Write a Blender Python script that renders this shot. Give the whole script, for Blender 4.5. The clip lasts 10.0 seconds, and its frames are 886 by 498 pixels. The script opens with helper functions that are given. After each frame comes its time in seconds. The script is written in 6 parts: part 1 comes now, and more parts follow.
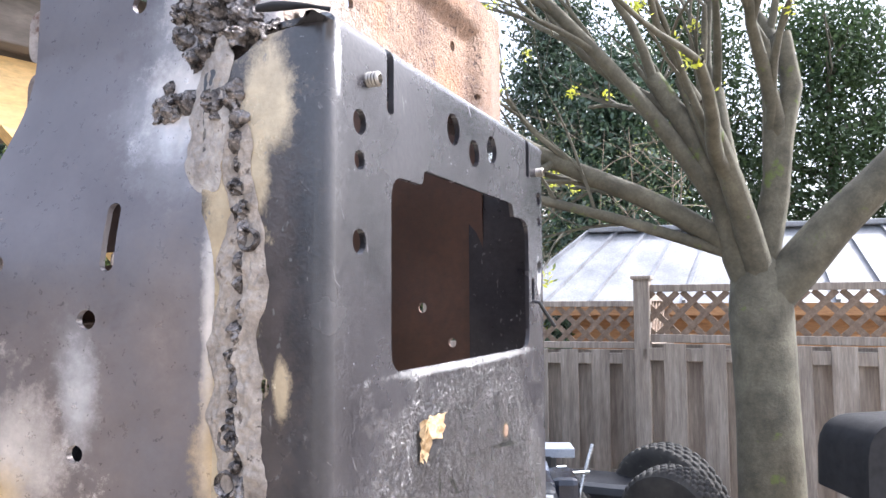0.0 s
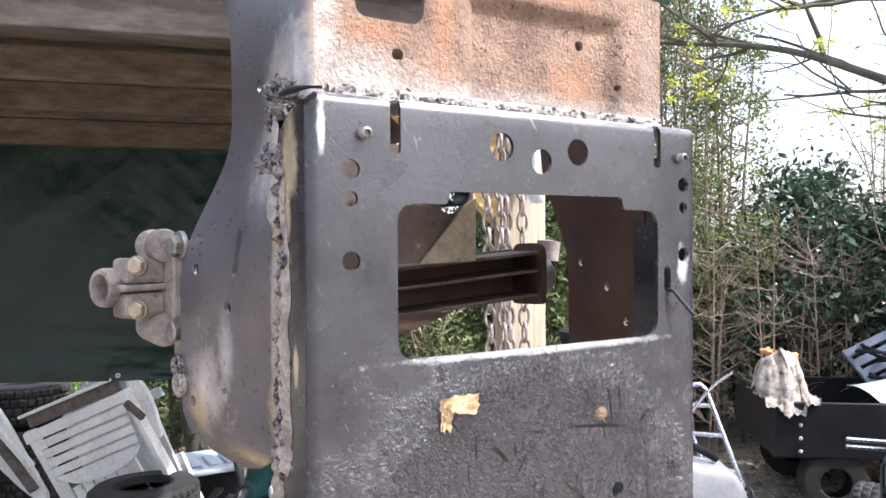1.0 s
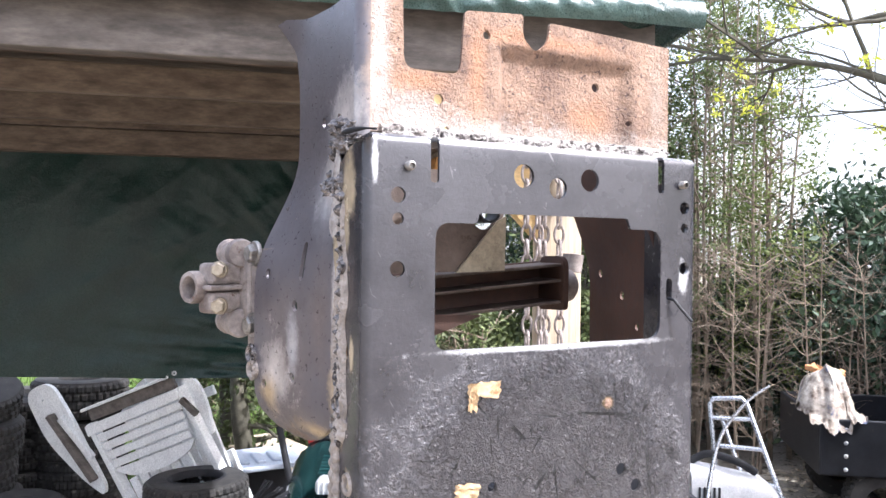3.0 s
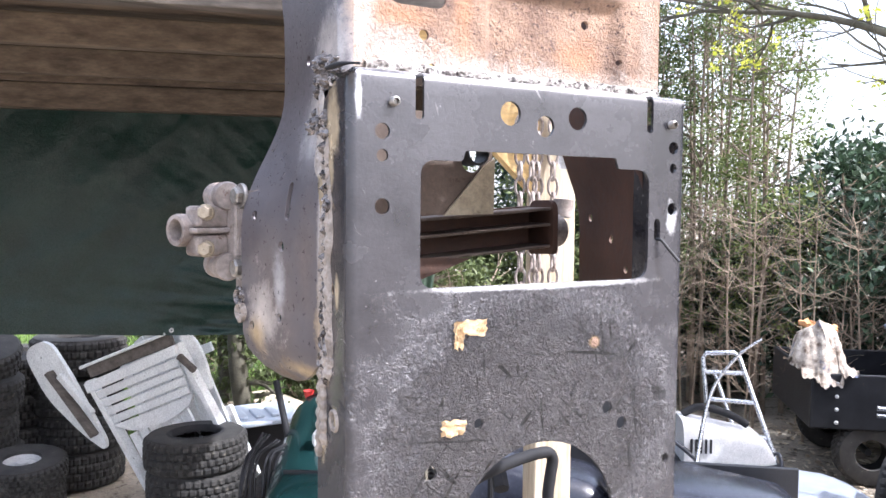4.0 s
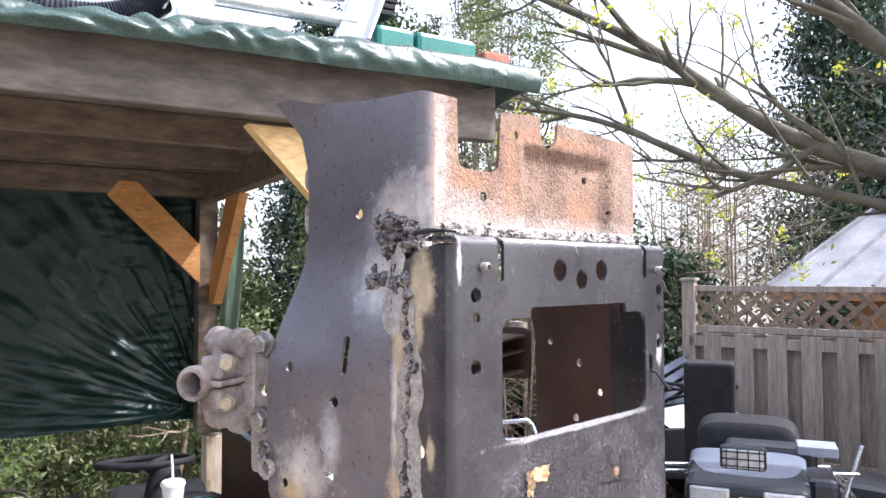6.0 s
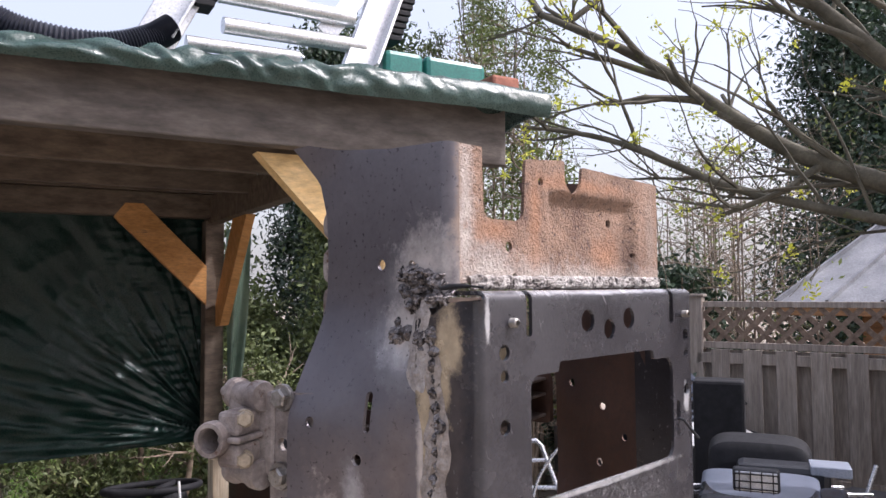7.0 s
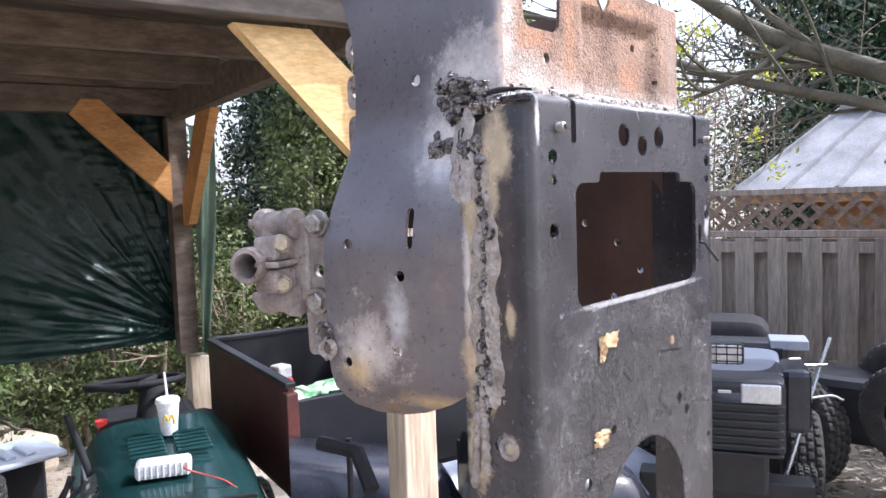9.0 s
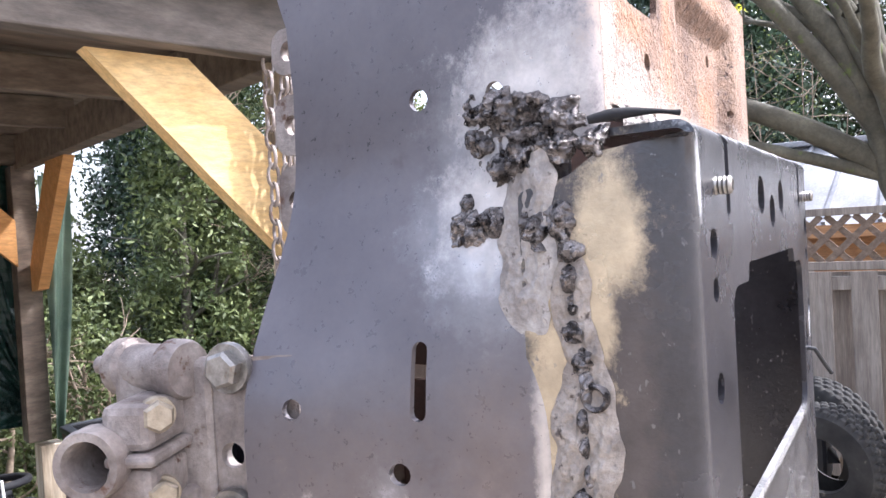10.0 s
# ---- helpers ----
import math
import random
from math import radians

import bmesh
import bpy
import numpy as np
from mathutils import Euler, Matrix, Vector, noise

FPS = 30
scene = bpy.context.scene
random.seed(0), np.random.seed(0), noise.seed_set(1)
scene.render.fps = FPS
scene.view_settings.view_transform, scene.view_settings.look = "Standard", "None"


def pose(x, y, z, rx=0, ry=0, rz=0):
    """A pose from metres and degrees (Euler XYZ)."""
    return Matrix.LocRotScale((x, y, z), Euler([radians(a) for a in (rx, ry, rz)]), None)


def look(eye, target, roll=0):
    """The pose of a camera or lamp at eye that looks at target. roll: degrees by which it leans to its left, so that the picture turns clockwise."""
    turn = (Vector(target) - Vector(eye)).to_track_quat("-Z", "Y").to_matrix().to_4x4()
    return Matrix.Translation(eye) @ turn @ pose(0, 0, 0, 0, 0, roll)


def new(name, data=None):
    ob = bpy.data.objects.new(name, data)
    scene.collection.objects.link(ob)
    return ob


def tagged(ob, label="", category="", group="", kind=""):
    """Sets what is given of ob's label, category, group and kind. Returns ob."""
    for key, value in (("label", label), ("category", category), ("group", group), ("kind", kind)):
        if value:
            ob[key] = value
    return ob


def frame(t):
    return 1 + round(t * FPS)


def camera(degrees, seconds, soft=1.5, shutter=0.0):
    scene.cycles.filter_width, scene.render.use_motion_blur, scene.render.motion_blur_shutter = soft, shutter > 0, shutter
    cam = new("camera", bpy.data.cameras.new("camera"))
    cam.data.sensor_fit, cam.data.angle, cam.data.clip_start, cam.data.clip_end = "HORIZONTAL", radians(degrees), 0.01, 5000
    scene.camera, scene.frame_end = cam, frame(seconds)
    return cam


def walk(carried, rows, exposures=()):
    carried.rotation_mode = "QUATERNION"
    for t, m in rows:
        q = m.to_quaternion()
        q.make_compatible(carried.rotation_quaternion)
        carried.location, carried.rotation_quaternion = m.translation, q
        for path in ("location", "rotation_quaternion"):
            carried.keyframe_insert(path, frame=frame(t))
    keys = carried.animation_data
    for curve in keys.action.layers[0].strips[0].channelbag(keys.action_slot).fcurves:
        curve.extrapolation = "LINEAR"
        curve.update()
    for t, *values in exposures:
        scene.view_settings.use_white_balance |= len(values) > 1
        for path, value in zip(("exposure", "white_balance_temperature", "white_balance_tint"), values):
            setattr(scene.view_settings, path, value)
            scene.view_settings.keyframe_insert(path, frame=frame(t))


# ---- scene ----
cam = camera(61.0, 10.0)
PATH = [
    (0, (-0.259, -0.165, 1.673), (1.567, 0.637, 1.816), -0.3),
    (0.5, (-0.182, -0.278, 1.697), (1.24, 1.128, 1.692), 0.7),
    (1, (-0.151, -0.398, 1.712), (0.877, 1.318, 1.688), -0.3),
    (1.5, (-0.149, -0.444, 1.723), (0.869, 1.278, 1.735), 0.9),
    (2, (-0.174, -0.484, 1.723), (0.869, 1.223, 1.746), 0.4),
    (2.2, (-0.182, -0.488, 1.719), (0.708, 1.303, 1.731), 0.1),
    (3.3, (-0.192, -0.49, 1.712), (0.75, 1.274, 1.686), 0.6),
    (3.5, (-0.187, -0.493, 1.7), (0.751, 1.27, 1.594), 0.5),
    (4, (-0.183, -0.491, 1.699), (0.745, 1.277, 1.591), 0.5),
    (4.5, (-0.194, -0.488, 1.685), (0.688, 1.302, 1.552), -0.3),
    (5, (-0.274, -0.438, 1.693), (0.829, 1.227, 1.584), -1.3),
    (5.5, (-0.391, -0.376, 1.707), (0.932, 1.124, 1.748), 0.2),
    (5.7, (-0.392, -0.371, 1.733), (1.017, 1.048, 1.766), -0.9),
    (6.8, (-0.379, -0.35, 1.8), (1.085, 1.008, 1.907), 1.3),
    (7, (-0.39, -0.345, 1.799), (1.04, 1.049, 1.904), -0.4),
    (7.5, (-0.442, -0.344, 1.808), (0.943, 1.091, 1.959), 0.0),
    (8, (-0.444, -0.358, 1.779), (0.949, 1.074, 1.867), -1.4),
    (8.5, (-0.454, -0.358, 1.755), (1.03, 0.983, 1.727), -1.7),
    (9, (-0.429, -0.293, 1.729), (1.07, 1.022, 1.584), -2.0),
    (9.5, (-0.307, -0.162, 1.777), (1.239, 1.104, 1.69), -2.7),
    (10, (-0.257, -0.061, 1.762), (1.439, 0.998, 1.722), -3.3),
]
walk(cam, [(t, look(eye, target, roll)) for t, eye, target, roll in PATH],
     [(0.0, 1.42, 5750, 12), (1.0, 1.05, 5750, 12), (1.5, 1.08, 5750, 12), (3.5, 1.38, 5680, 13), (4.5, 1.45, 5700, 13), (5.5, 1.55, 5650, 13), (6.8, 0.26, 5950, 19), (8.0, 0.24, 5880, 18), (8.5, 0.45, 5740, 16), (9.0, 0.97, 5620, 15), (10.0, 1.35, 5680, 15)])

# ---- world, sun, exposure ----
SUN_AZ, SUN_EL = radians(-50), radians(49)
to_sun = Vector((math.cos(SUN_AZ) * math.cos(SUN_EL), math.sin(SUN_AZ) * math.cos(SUN_EL), math.sin(SUN_EL)))
world = bpy.data.worlds.new("world")
scene.world = world
world.use_nodes = True
wn = world.node_tree
sky = wn.nodes.new("ShaderNodeTexSky")
sky.sky_type, sky.sun_disc = "NISHITA", False
sky.sun_elevation, sky.sun_rotation = SUN_EL, math.pi / 2 - SUN_AZ
sky.air_density, sky.dust_density, sky.ozone_density = 1.0, 7.0, 1.0
wn.nodes["Background"].inputs["Strength"].default_value = 0.15
haze = wn.nodes.new("ShaderNodeMix")
haze.data_type, haze.blend_type, haze.inputs[0].default_value = "RGBA", "ADD", 1.0
haze.inputs[7].default_value = (3.1, 3.02, 2.85, 1)
wn.links.new(sky.outputs[0], haze.inputs[6])
wn.links.new(haze.outputs[2], wn.nodes["Background"].inputs["Color"])
sun = new("sun", bpy.data.lights.new("sun", "SUN"))
sun.data.energy, sun.data.angle, sun.data.color = 3.6, radians(0.6), (1.0, 0.96, 0.90)
sun.matrix_world = look(to_sun * 30, (0, 0, 0))


# ---- materials ----
def ramp_node(nt, pairs):
    r = nt.nodes.new("ShaderNodeValToRGB")
    while len(r.color_ramp.elements) < len(pairs):
        r.color_ramp.elements.new(0.5)
    for e, (p, c) in zip(r.color_ramp.elements, pairs):
        e.position, e.color = p, (*c, 1)
    return r


def mat(name, c1, c2, rough=0.6, metal=0.0, scale=8.0, fine=120.0, bump=0.15, dist=0.002, spots=None, spot_at=0.62,
        spot_scale=30.0, stretch=(1, 1, 1), rough2=None, zones=(), zone_color=None, rough_zone=None, tint=0.0, translucent=0.0, spec=0.5, bumpscale=None, scratches=None, soft=(0.5, 2.2), dark_lines=None, grain=0.8):
    """Two-scale surface: broad patches, fine grain, optional spots of wear and painted-on zones of stain and edge
    highlight.
    """
    m = bpy.data.materials.new(name)
    m.use_nodes = True
    nt = m.node_tree
    L = nt.links.new
    b = nt.nodes["Principled BSDF"]
    co = nt.nodes.new("ShaderNodeTexCoord")
    mp = nt.nodes.new("ShaderNodeMapping")
    mp.inputs["Scale"].default_value = stretch
    L(co.outputs["Object"], mp.inputs["Vector"])

    def tex(s, detail=6.0, r=0.6):
        n = nt.nodes.new("ShaderNodeTexNoise")
        n.inputs["Scale"].default_value, n.inputs["Detail"].default_value, n.inputs["Roughness"].default_value = s, detail, r
        L(mp.outputs[0], n.inputs["Vector"])
        return n

    def mixc(f, a, c, mode="MIX"):
        n = nt.nodes.new("ShaderNodeMix")
        n.data_type, n.blend_type = "RGBA", mode
        for sock, v in ((n.inputs[0], f), (n.inputs[6], a), (n.inputs[7], c)):
            if isinstance(v, bpy.types.NodeSocket):
                L(v, sock)
            elif isinstance(v, tuple):
                sock.default_value = (*v, 1)
            else:
                sock.default_value = v
        return n.outputs[2]

    big, small = tex(scale), tex(fine, 4.0, 0.7)
    r1 = ramp_node(nt, [(0.32, c1), (0.68, c2)])
    L(big.outputs["Fac"], r1.inputs[0])
    r2 = ramp_node(nt, [(0.25, (0.55, 0.55, 0.55)), (0.75, (1.3, 1.3, 1.3))])
    L(small.outputs["Fac"], r2.inputs[0])
    col = mixc(grain, r1.outputs[0], r2.outputs[0], "MULTIPLY")
    if tint:
        info = nt.nodes.new("ShaderNodeObjectInfo")
        geo = nt.nodes.new("ShaderNodeNewGeometry")
        add = nt.nodes.new("ShaderNodeMath")
        add.operation = "ADD"
        L(info.outputs["Random"], add.inputs[0])
        L(geo.outputs["Random Per Island"], add.inputs[1])
        r3 = ramp_node(nt, [(0.0, (1 - tint,) * 3), (1.0, (1 + tint,) * 3)])
        half = nt.nodes.new("ShaderNodeMath")
        half.operation = "MULTIPLY"
        half.inputs[1].default_value = 0.5
        L(add.outputs[0], half.inputs[0])
        L(half.outputs[0], r3.inputs[0])
        col = mixc(1.0, col, r3.outputs[0], "MULTIPLY")
    if spots:
        sp = tex(spot_scale, 5.0, 0.65)
        r4 = ramp_node(nt, [(spot_at, (0, 0, 0)), (min(spot_at + 0.07, 1), (1, 1, 1))])
        L(sp.outputs["Fac"], r4.inputs[0])
        col = mixc(r4.outputs[0], col, spots)
    def zone_mask(ellipses, breakup=0.5, gain=2.2):
        """One where any of the ellipsoids (centre, radii; world places) covers the surface, with a ragged edge."""
        wob = tex(38.0, 12.0, 0.82)
        last = None
        for c, r in ellipses:
            sub = nt.nodes.new("ShaderNodeVectorMath")
            sub.operation = "SUBTRACT"
            L(co.outputs["Object"], sub.inputs[0])
            sub.inputs[1].default_value = (c[0] - FRAME_AT[0], c[1] - FRAME_AT[1], c[2] - FRAME_AT[2])
            div = nt.nodes.new("ShaderNodeVectorMath")
            div.operation = "DIVIDE"
            L(sub.outputs[0], div.inputs[0])
            div.inputs[1].default_value = r
            ln = nt.nodes.new("ShaderNodeVectorMath")
            ln.operation = "LENGTH"
            L(div.outputs[0], ln.inputs[0])
            if last is None:
                last = ln.outputs["Value"]
            else:
                mn = nt.nodes.new("ShaderNodeMath")
                mn.operation = "MINIMUM"
                L(last, mn.inputs[0])
                L(ln.outputs["Value"], mn.inputs[1])
                last = mn.outputs[0]
        w2 = nt.nodes.new("ShaderNodeMapRange")
        w2.inputs["To Min"].default_value, w2.inputs["To Max"].default_value = 1 - breakup, 1 + breakup
        w2.inputs["From Min"].default_value, w2.inputs["From Max"].default_value = 0.3, 0.7
        L(wob.outputs["Fac"], w2.inputs["Value"])
        mul = nt.nodes.new("ShaderNodeMath")
        mul.operation = "MULTIPLY"
        L(last, mul.inputs[0])
        L(w2.outputs[0], mul.inputs[1])
        out = nt.nodes.new("ShaderNodeMapRange")
        out.inputs["From Min"].default_value, out.inputs["From Max"].default_value = 1.0, 1.0 - 1.0 / gain
        L(mul.outputs[0], out.inputs["Value"])
        return out.outputs[0]

    for ellipses, zc in zones:
        zm = zone_mask(ellipses, soft[0], soft[1])
        tc = ramp_node(nt, [(0.3, tuple(0.75 * v for v in zc)), (0.5, zc), (0.7, tuple(min(0.8, 1.3 * v) for v in zc))])
        n6 = tex(60.0, 6.0, 0.7)
        L(n6.outputs["Fac"], tc.inputs[0])
        col = mixc(zm, col, tc.outputs[0])
    if scratches:
        # long thin light lines at two angles
        for ang, st in ((0.6, (6, 60, 60)), (-0.5, (60, 60, 5)), (1.3, (5, 60, 70))):
            m2 = nt.nodes.new("ShaderNodeMapping")
            m2.vector_type = "TEXTURE"
            m2.inputs["Rotation"].default_value = (0, ang, 0)
            m2.inputs["Scale"].default_value = tuple(1 / v for v in st)
            L(co.outputs["Object"], m2.inputs["Vector"])
            n7 = nt.nodes.new("ShaderNodeTexNoise")
            n7.inputs["Scale"].default_value, n7.inputs["Detail"].default_value = 4.0, 3.0
            L(m2.outputs[0], n7.inputs["Vector"])
            r7 = ramp_node(nt, [(0.70, (0, 0, 0)), (0.74, (0.7, 0.7, 0.7))])
            L(n7.outputs["Fac"], r7.inputs[0])
            col = mixc(r7.outputs[0], col, scratches)
    if dark_lines:
        # short crooked dark scores, in the rough zone only
        zl = zone_mask(rough_zone, 0.3, 3.0)
        for ang, st in ((0.75, (9, 40, 95)), (-0.95, (10, 40, 100)), (1.45, (8, 40, 90)), (0.10, (7, 40, 110))):
            m3 = nt.nodes.new("ShaderNodeMapping")
            m3.vector_type = "TEXTURE"
            m3.inputs["Rotation"].default_value = (0, ang, 0)
            m3.inputs["Scale"].default_value = tuple(1 / v for v in st)
            L(co.outputs["Object"], m3.inputs["Vector"])
            n8 = nt.nodes.new("ShaderNodeTexNoise")
            n8.inputs["Scale"].default_value, n8.inputs["Detail"].default_value, n8.inputs["Distortion"].default_value = 2.6, 2.0, 0.6
            L(m3.outputs[0], n8.inputs["Vector"])
            r8 = ramp_node(nt, [(0.665, (0, 0, 0)), (0.70, (0.95, 0.95, 0.95))])
            L(n8.outputs["Fac"], r8.inputs[0])
            f8 = nt.nodes.new("ShaderNodeMath")
            f8.operation = "MULTIPLY"
            L(r8.outputs[0], f8.inputs[0])
            L(zl, f8.inputs[1])
            col = mixc(f8.outputs[0], col, dark_lines)
    L(col, b.inputs["Base Color"])
    rr = nt.nodes.new("ShaderNodeMapRange")
    lo, hi = (rough - 0.1, rough + 0.12) if rough2 is None else (rough, rough2)
    rr.inputs["To Min"].default_value, rr.inputs["To Max"].default_value = max(lo, 0.03), min(hi, 1)
    rr.inputs["From Min"].default_value, rr.inputs["From Max"].default_value = 0.3, 0.7
    L(small.outputs["Fac"] if rough2 is None else big.outputs["Fac"], rr.inputs["Value"])
    L(rr.outputs[0], b.inputs["Roughness"])
    b.inputs["Metallic"].default_value = metal
    b.inputs["Specular IOR Level"].default_value = spec
    if bump:
        bn = nt.nodes.new("ShaderNodeBump")
        bn.inputs["Strength"].default_value, bn.inputs["Distance"].default_value = bump, dist
        hsrc = small if bumpscale is None else tex(bumpscale, 5.0, 0.62)
        if bumpscale is not None:
            hsrc.inputs["Distortion"].default_value = 1.2
        L(hsrc.outputs["Fac"], bn.inputs["Height"])
        if rough_zone:
            zm = zone_mask(rough_zone, 0.35, 3.0)
            mr = nt.nodes.new("ShaderNodeMapRange")
            mr.inputs["To Min"].default_value, mr.inputs["To Max"].default_value = bump * 0.07, bump
            L(zm, mr.inputs["Value"])
            L(mr.outputs[0], bn.inputs["Strength"])
        L(bn.outputs[0], b.inputs["Normal"])
    if translucent:
        tr = nt.nodes.new("ShaderNodeBsdfTranslucent")
        L(col, tr.inputs["Color"])
        mx = nt.nodes.new("ShaderNodeMixShader")
        mx.inputs[0].default_value = translucent
        L(b.outputs[0], mx.inputs[1])
        L(tr.outputs[0], mx.inputs[2])
        L(mx.outputs[0], nt.nodes["Material Output"].inputs["Surface"])
    return m


def wood(name, c1, c2, rough=0.75, along=0, knots=(0.12, 0.08, 0.05)):
    s = [14.0, 14.0, 14.0]
    s[along] = 1.2
    return mat(name, c1, c2, rough, 0, 2.2, 9.0, 0.35, 0.003, spots=knots, spot_at=0.69, spot_scale=1.1, stretch=tuple(s), tint=0.12)


FRAME_AT = (0.15, 0.1, 0.0)
TAN, PALE, GREYED = (0.40, 0.30, 0.18), (0.52, 0.47, 0.42), (0.235, 0.225, 0.235)
PANEL = mat("worn_black_paint", (0.024, 0.0235, 0.029), (0.054, 0.052, 0.060), 0.17, 0.25, 16, 260, 1.0, 0.012,
            spots=(0.30, 0.30, 0.32), spot_at=0.67, spot_scale=120, rough2=0.34, bumpscale=230, spec=0.8, grain=0.5, scratches=(0.16, 0.155, 0.16), dark_lines=(0.008, 0.007, 0.007),
            zones=(([((0.16, 0.0, 1.515), (0.175, 0.018, 0.135))], (0.076, 0.070, 0.073)),
                   ([((0.0, 0.034, 1.70), (0.012, 0.024, 0.20))], (0.062, 0.052, 0.052)),
                   ([((0.0, 0.030, 1.760), (0.03, 0.0165, 0.031)), ((0.0, 0.036, 1.735), (0.03, 0.010, 0.03)), ((0.0, 0.052, 1.66), (0.03, 0.022, 0.11)), ((0.0, 0.048, 1.585), (0.03, 0.018, 0.022)), ((0.0, 0.055, 1.54), (0.03, 0.012, 0.04)),
                     ((0.0, 0.022, 1.638), (0.02, 0.005, 0.014)), ((0.0, 0.026, 1.545), (0.02, 0.010, 0.010))], (0.46, 0.37, 0.25)),
                   # pale sill, top fold and corner: edge highlights put into the colour, with wear
                   ([((0.165, 0.0, 1.6385), (0.125, 0.02, 0.0035)), ((0.16, 0.004, 1.797), (0.17, 0.02, 0.004)), ((0.008, 0.001, 1.775), (0.003, 0.01, 0.018)), ((0.30, 0.0, 1.69), (0.006, 0.02, 0.014))], (0.36, 0.36, 0.37)),
                   ([((0.218, 0.0, 1.589), (0.007, 0.02, 0.006))], (0.34, 0.23, 0.11))),
            rough_zone=[((0.16, 0.0, 1.52), (0.17, 0.1, 0.135))])
PLATE = mat("grey_painted_steel", (0.098, 0.088, 0.097), (0.165, 0.150, 0.160), 0.34, 0.45, 9, 190, 0.06, 0.001,
            spots=(0.090, 0.078, 0.082), spot_at=0.66, spot_scale=16, soft=(0.6, 1.25), grain=0.35,
            zones=(([((-0.01, 0.13, 1.62), (0.05, 0.055, 0.075)), ((0.0, 0.080, 1.66), (0.05, 0.022, 0.06))], (0.150, 0.125, 0.122)),
                   ([((0.0, 0.100, 1.765), (0.05, 0.022, 0.026)), ((0.0, 0.082, 1.745), (0.05, 0.030, 0.030)), ((-0.02, 0.122, 1.645), (0.05, 0.012, 0.030)), ((0.0, 0.085, 1.80), (0.05, 0.030, 0.040))], GREYED),
                   ([((0.0, 0.084, 1.752), (0.05, 0.024, 0.018)), ((0.0, 0.0625, 1.729), (0.05, 0.0045, 0.018)), ((-0.01, 0.120, 1.63), (0.05, 0.012, 0.03))], (0.40, 0.385, 0.395)),
                   ([((-0.02, 0.150, 1.606), (0.05, 0.030, 0.036)), ((0.0, 0.080, 1.772), (0.05, 0.030, 0.026)), ((0.008, 0.062, 1.815), (0.05, 0.036, 0.040)), ((0.0, 0.059, 1.66), (0.05, 0.005, 0.10))], (0.52, 0.47, 0.44)),
                   ([((0.0, 0.054, 1.752), (0.05, 0.014, 0.028)), ((-0.02, 0.160, 1.588), (0.05, 0.020, 0.020)), ((-0.005, 0.09, 1.566), (0.05, 0.05, 0.010)), ((0.0, 0.054, 1.61), (0.05, 0.012, 0.05))], TAN),
                   ([((-0.02, 0.13, 1.553), (0.05, 0.06, 0.007))], (0.16, 0.10, 0.06)),
                   ([((0.024, 0.034, 1.862), (0.013, 0.014, 0.075))], (0.24, 0.17, 0.12))))
RUST = mat("pitted_rust", (0.165, 0.100, 0.070), (0.33, 0.215, 0.150), 0.75, 0.08, 22, 190, 1.0, 0.004,
           spots=(0.080, 0.048, 0.038), spot_at=0.58, spot_scale=170, soft=(0.75, 1.3), bumpscale=210,
           zones=(([((0.17, 0.03, 1.803), (0.24, 0.05, 0.022)), ((0.024, 0.03, 1.85), (0.012, 0.05, 0.09)), ((0.05, 0.03, 1.812), (0.045, 0.05, 0.028))], (0.42, 0.37, 0.33)),
                  ([((0.11, 0.03, 1.86), (0.012, 0.05, 0.05)), ((0.17, 0.03, 1.89), (0.10, 0.05, 0.010)), ((0.23, 0.03, 1.83), (0.03, 0.05, 0.02)), ((0.06, 0.03, 1.845), (0.03, 0.05, 0.01))], (0.31, 0.165, 0.095)),
                  ([((0.300, 0.03, 1.85), (0.014, 0.05, 0.06))], (0.27, 0.20, 0.155))))
TANSTEEL = mat("tan_steel", (0.24, 0.20, 0.14), (0.40, 0.34, 0.25), 0.7, 0.1, 30, 200, 0.3, 0.002, spots=(0.12, 0.09, 0.06), spot_at=0.62, spot_scale=70)
BROWN = mat("dark_rusted_steel", (0.050, 0.025, 0.018), (0.095, 0.048, 0.032), 0.7, 0.15, 10, 140, 0.3, 0.002)
WELD = mat("burnt_weld_metal", (0.045, 0.036, 0.034), (0.34, 0.31, 0.30), 0.22, 0.6, 120, 400, 0.6, 0.002, spots=(0.016, 0.013, 0.013), spot_at=0.52, spot_scale=190)
ASH = mat("grey_weld_ash", (0.16, 0.135, 0.12), (0.56, 0.53, 0.50), 0.7, 0.15, 110, 400, 0.8, 0.003, spots=(0.05, 0.04, 0.038), spot_at=0.54, spot_scale=140)
GUSSET = mat("brown_grey_steel", (0.085, 0.060, 0.048), (0.165, 0.125, 0.10), 0.7, 0.15, 25, 180, 0.3, 0.002, spots=(0.06, 0.035, 0.025), spot_at=0.6, spot_scale=60)
ASHY = mat("pale_weld_ash", (0.24, 0.21, 0.195), (0.50, 0.46, 0.43), 0.8, 0.05, 50, 300, 0.6, 0.003, spots=(0.12, 0.10, 0.09), spot_at=0.62, spot_scale=150)
SLAG = mat("tan_heat_crust", (0.20, 0.165, 0.140), (0.47, 0.41, 0.36), 0.75, 0.1, 60, 300, 0.7, 0.003, spots=(0.09, 0.07, 0.06), spot_at=0.6, spot_scale=120)
CAST = mat("dirty_cast_steel", (0.150, 0.118, 0.105), (0.37, 0.325, 0.30), 0.6, 0.35, 40, 260, 0.4, 0.002, spots=(0.10, 0.05, 0.03), spot_at=0.6, spot_scale=60)
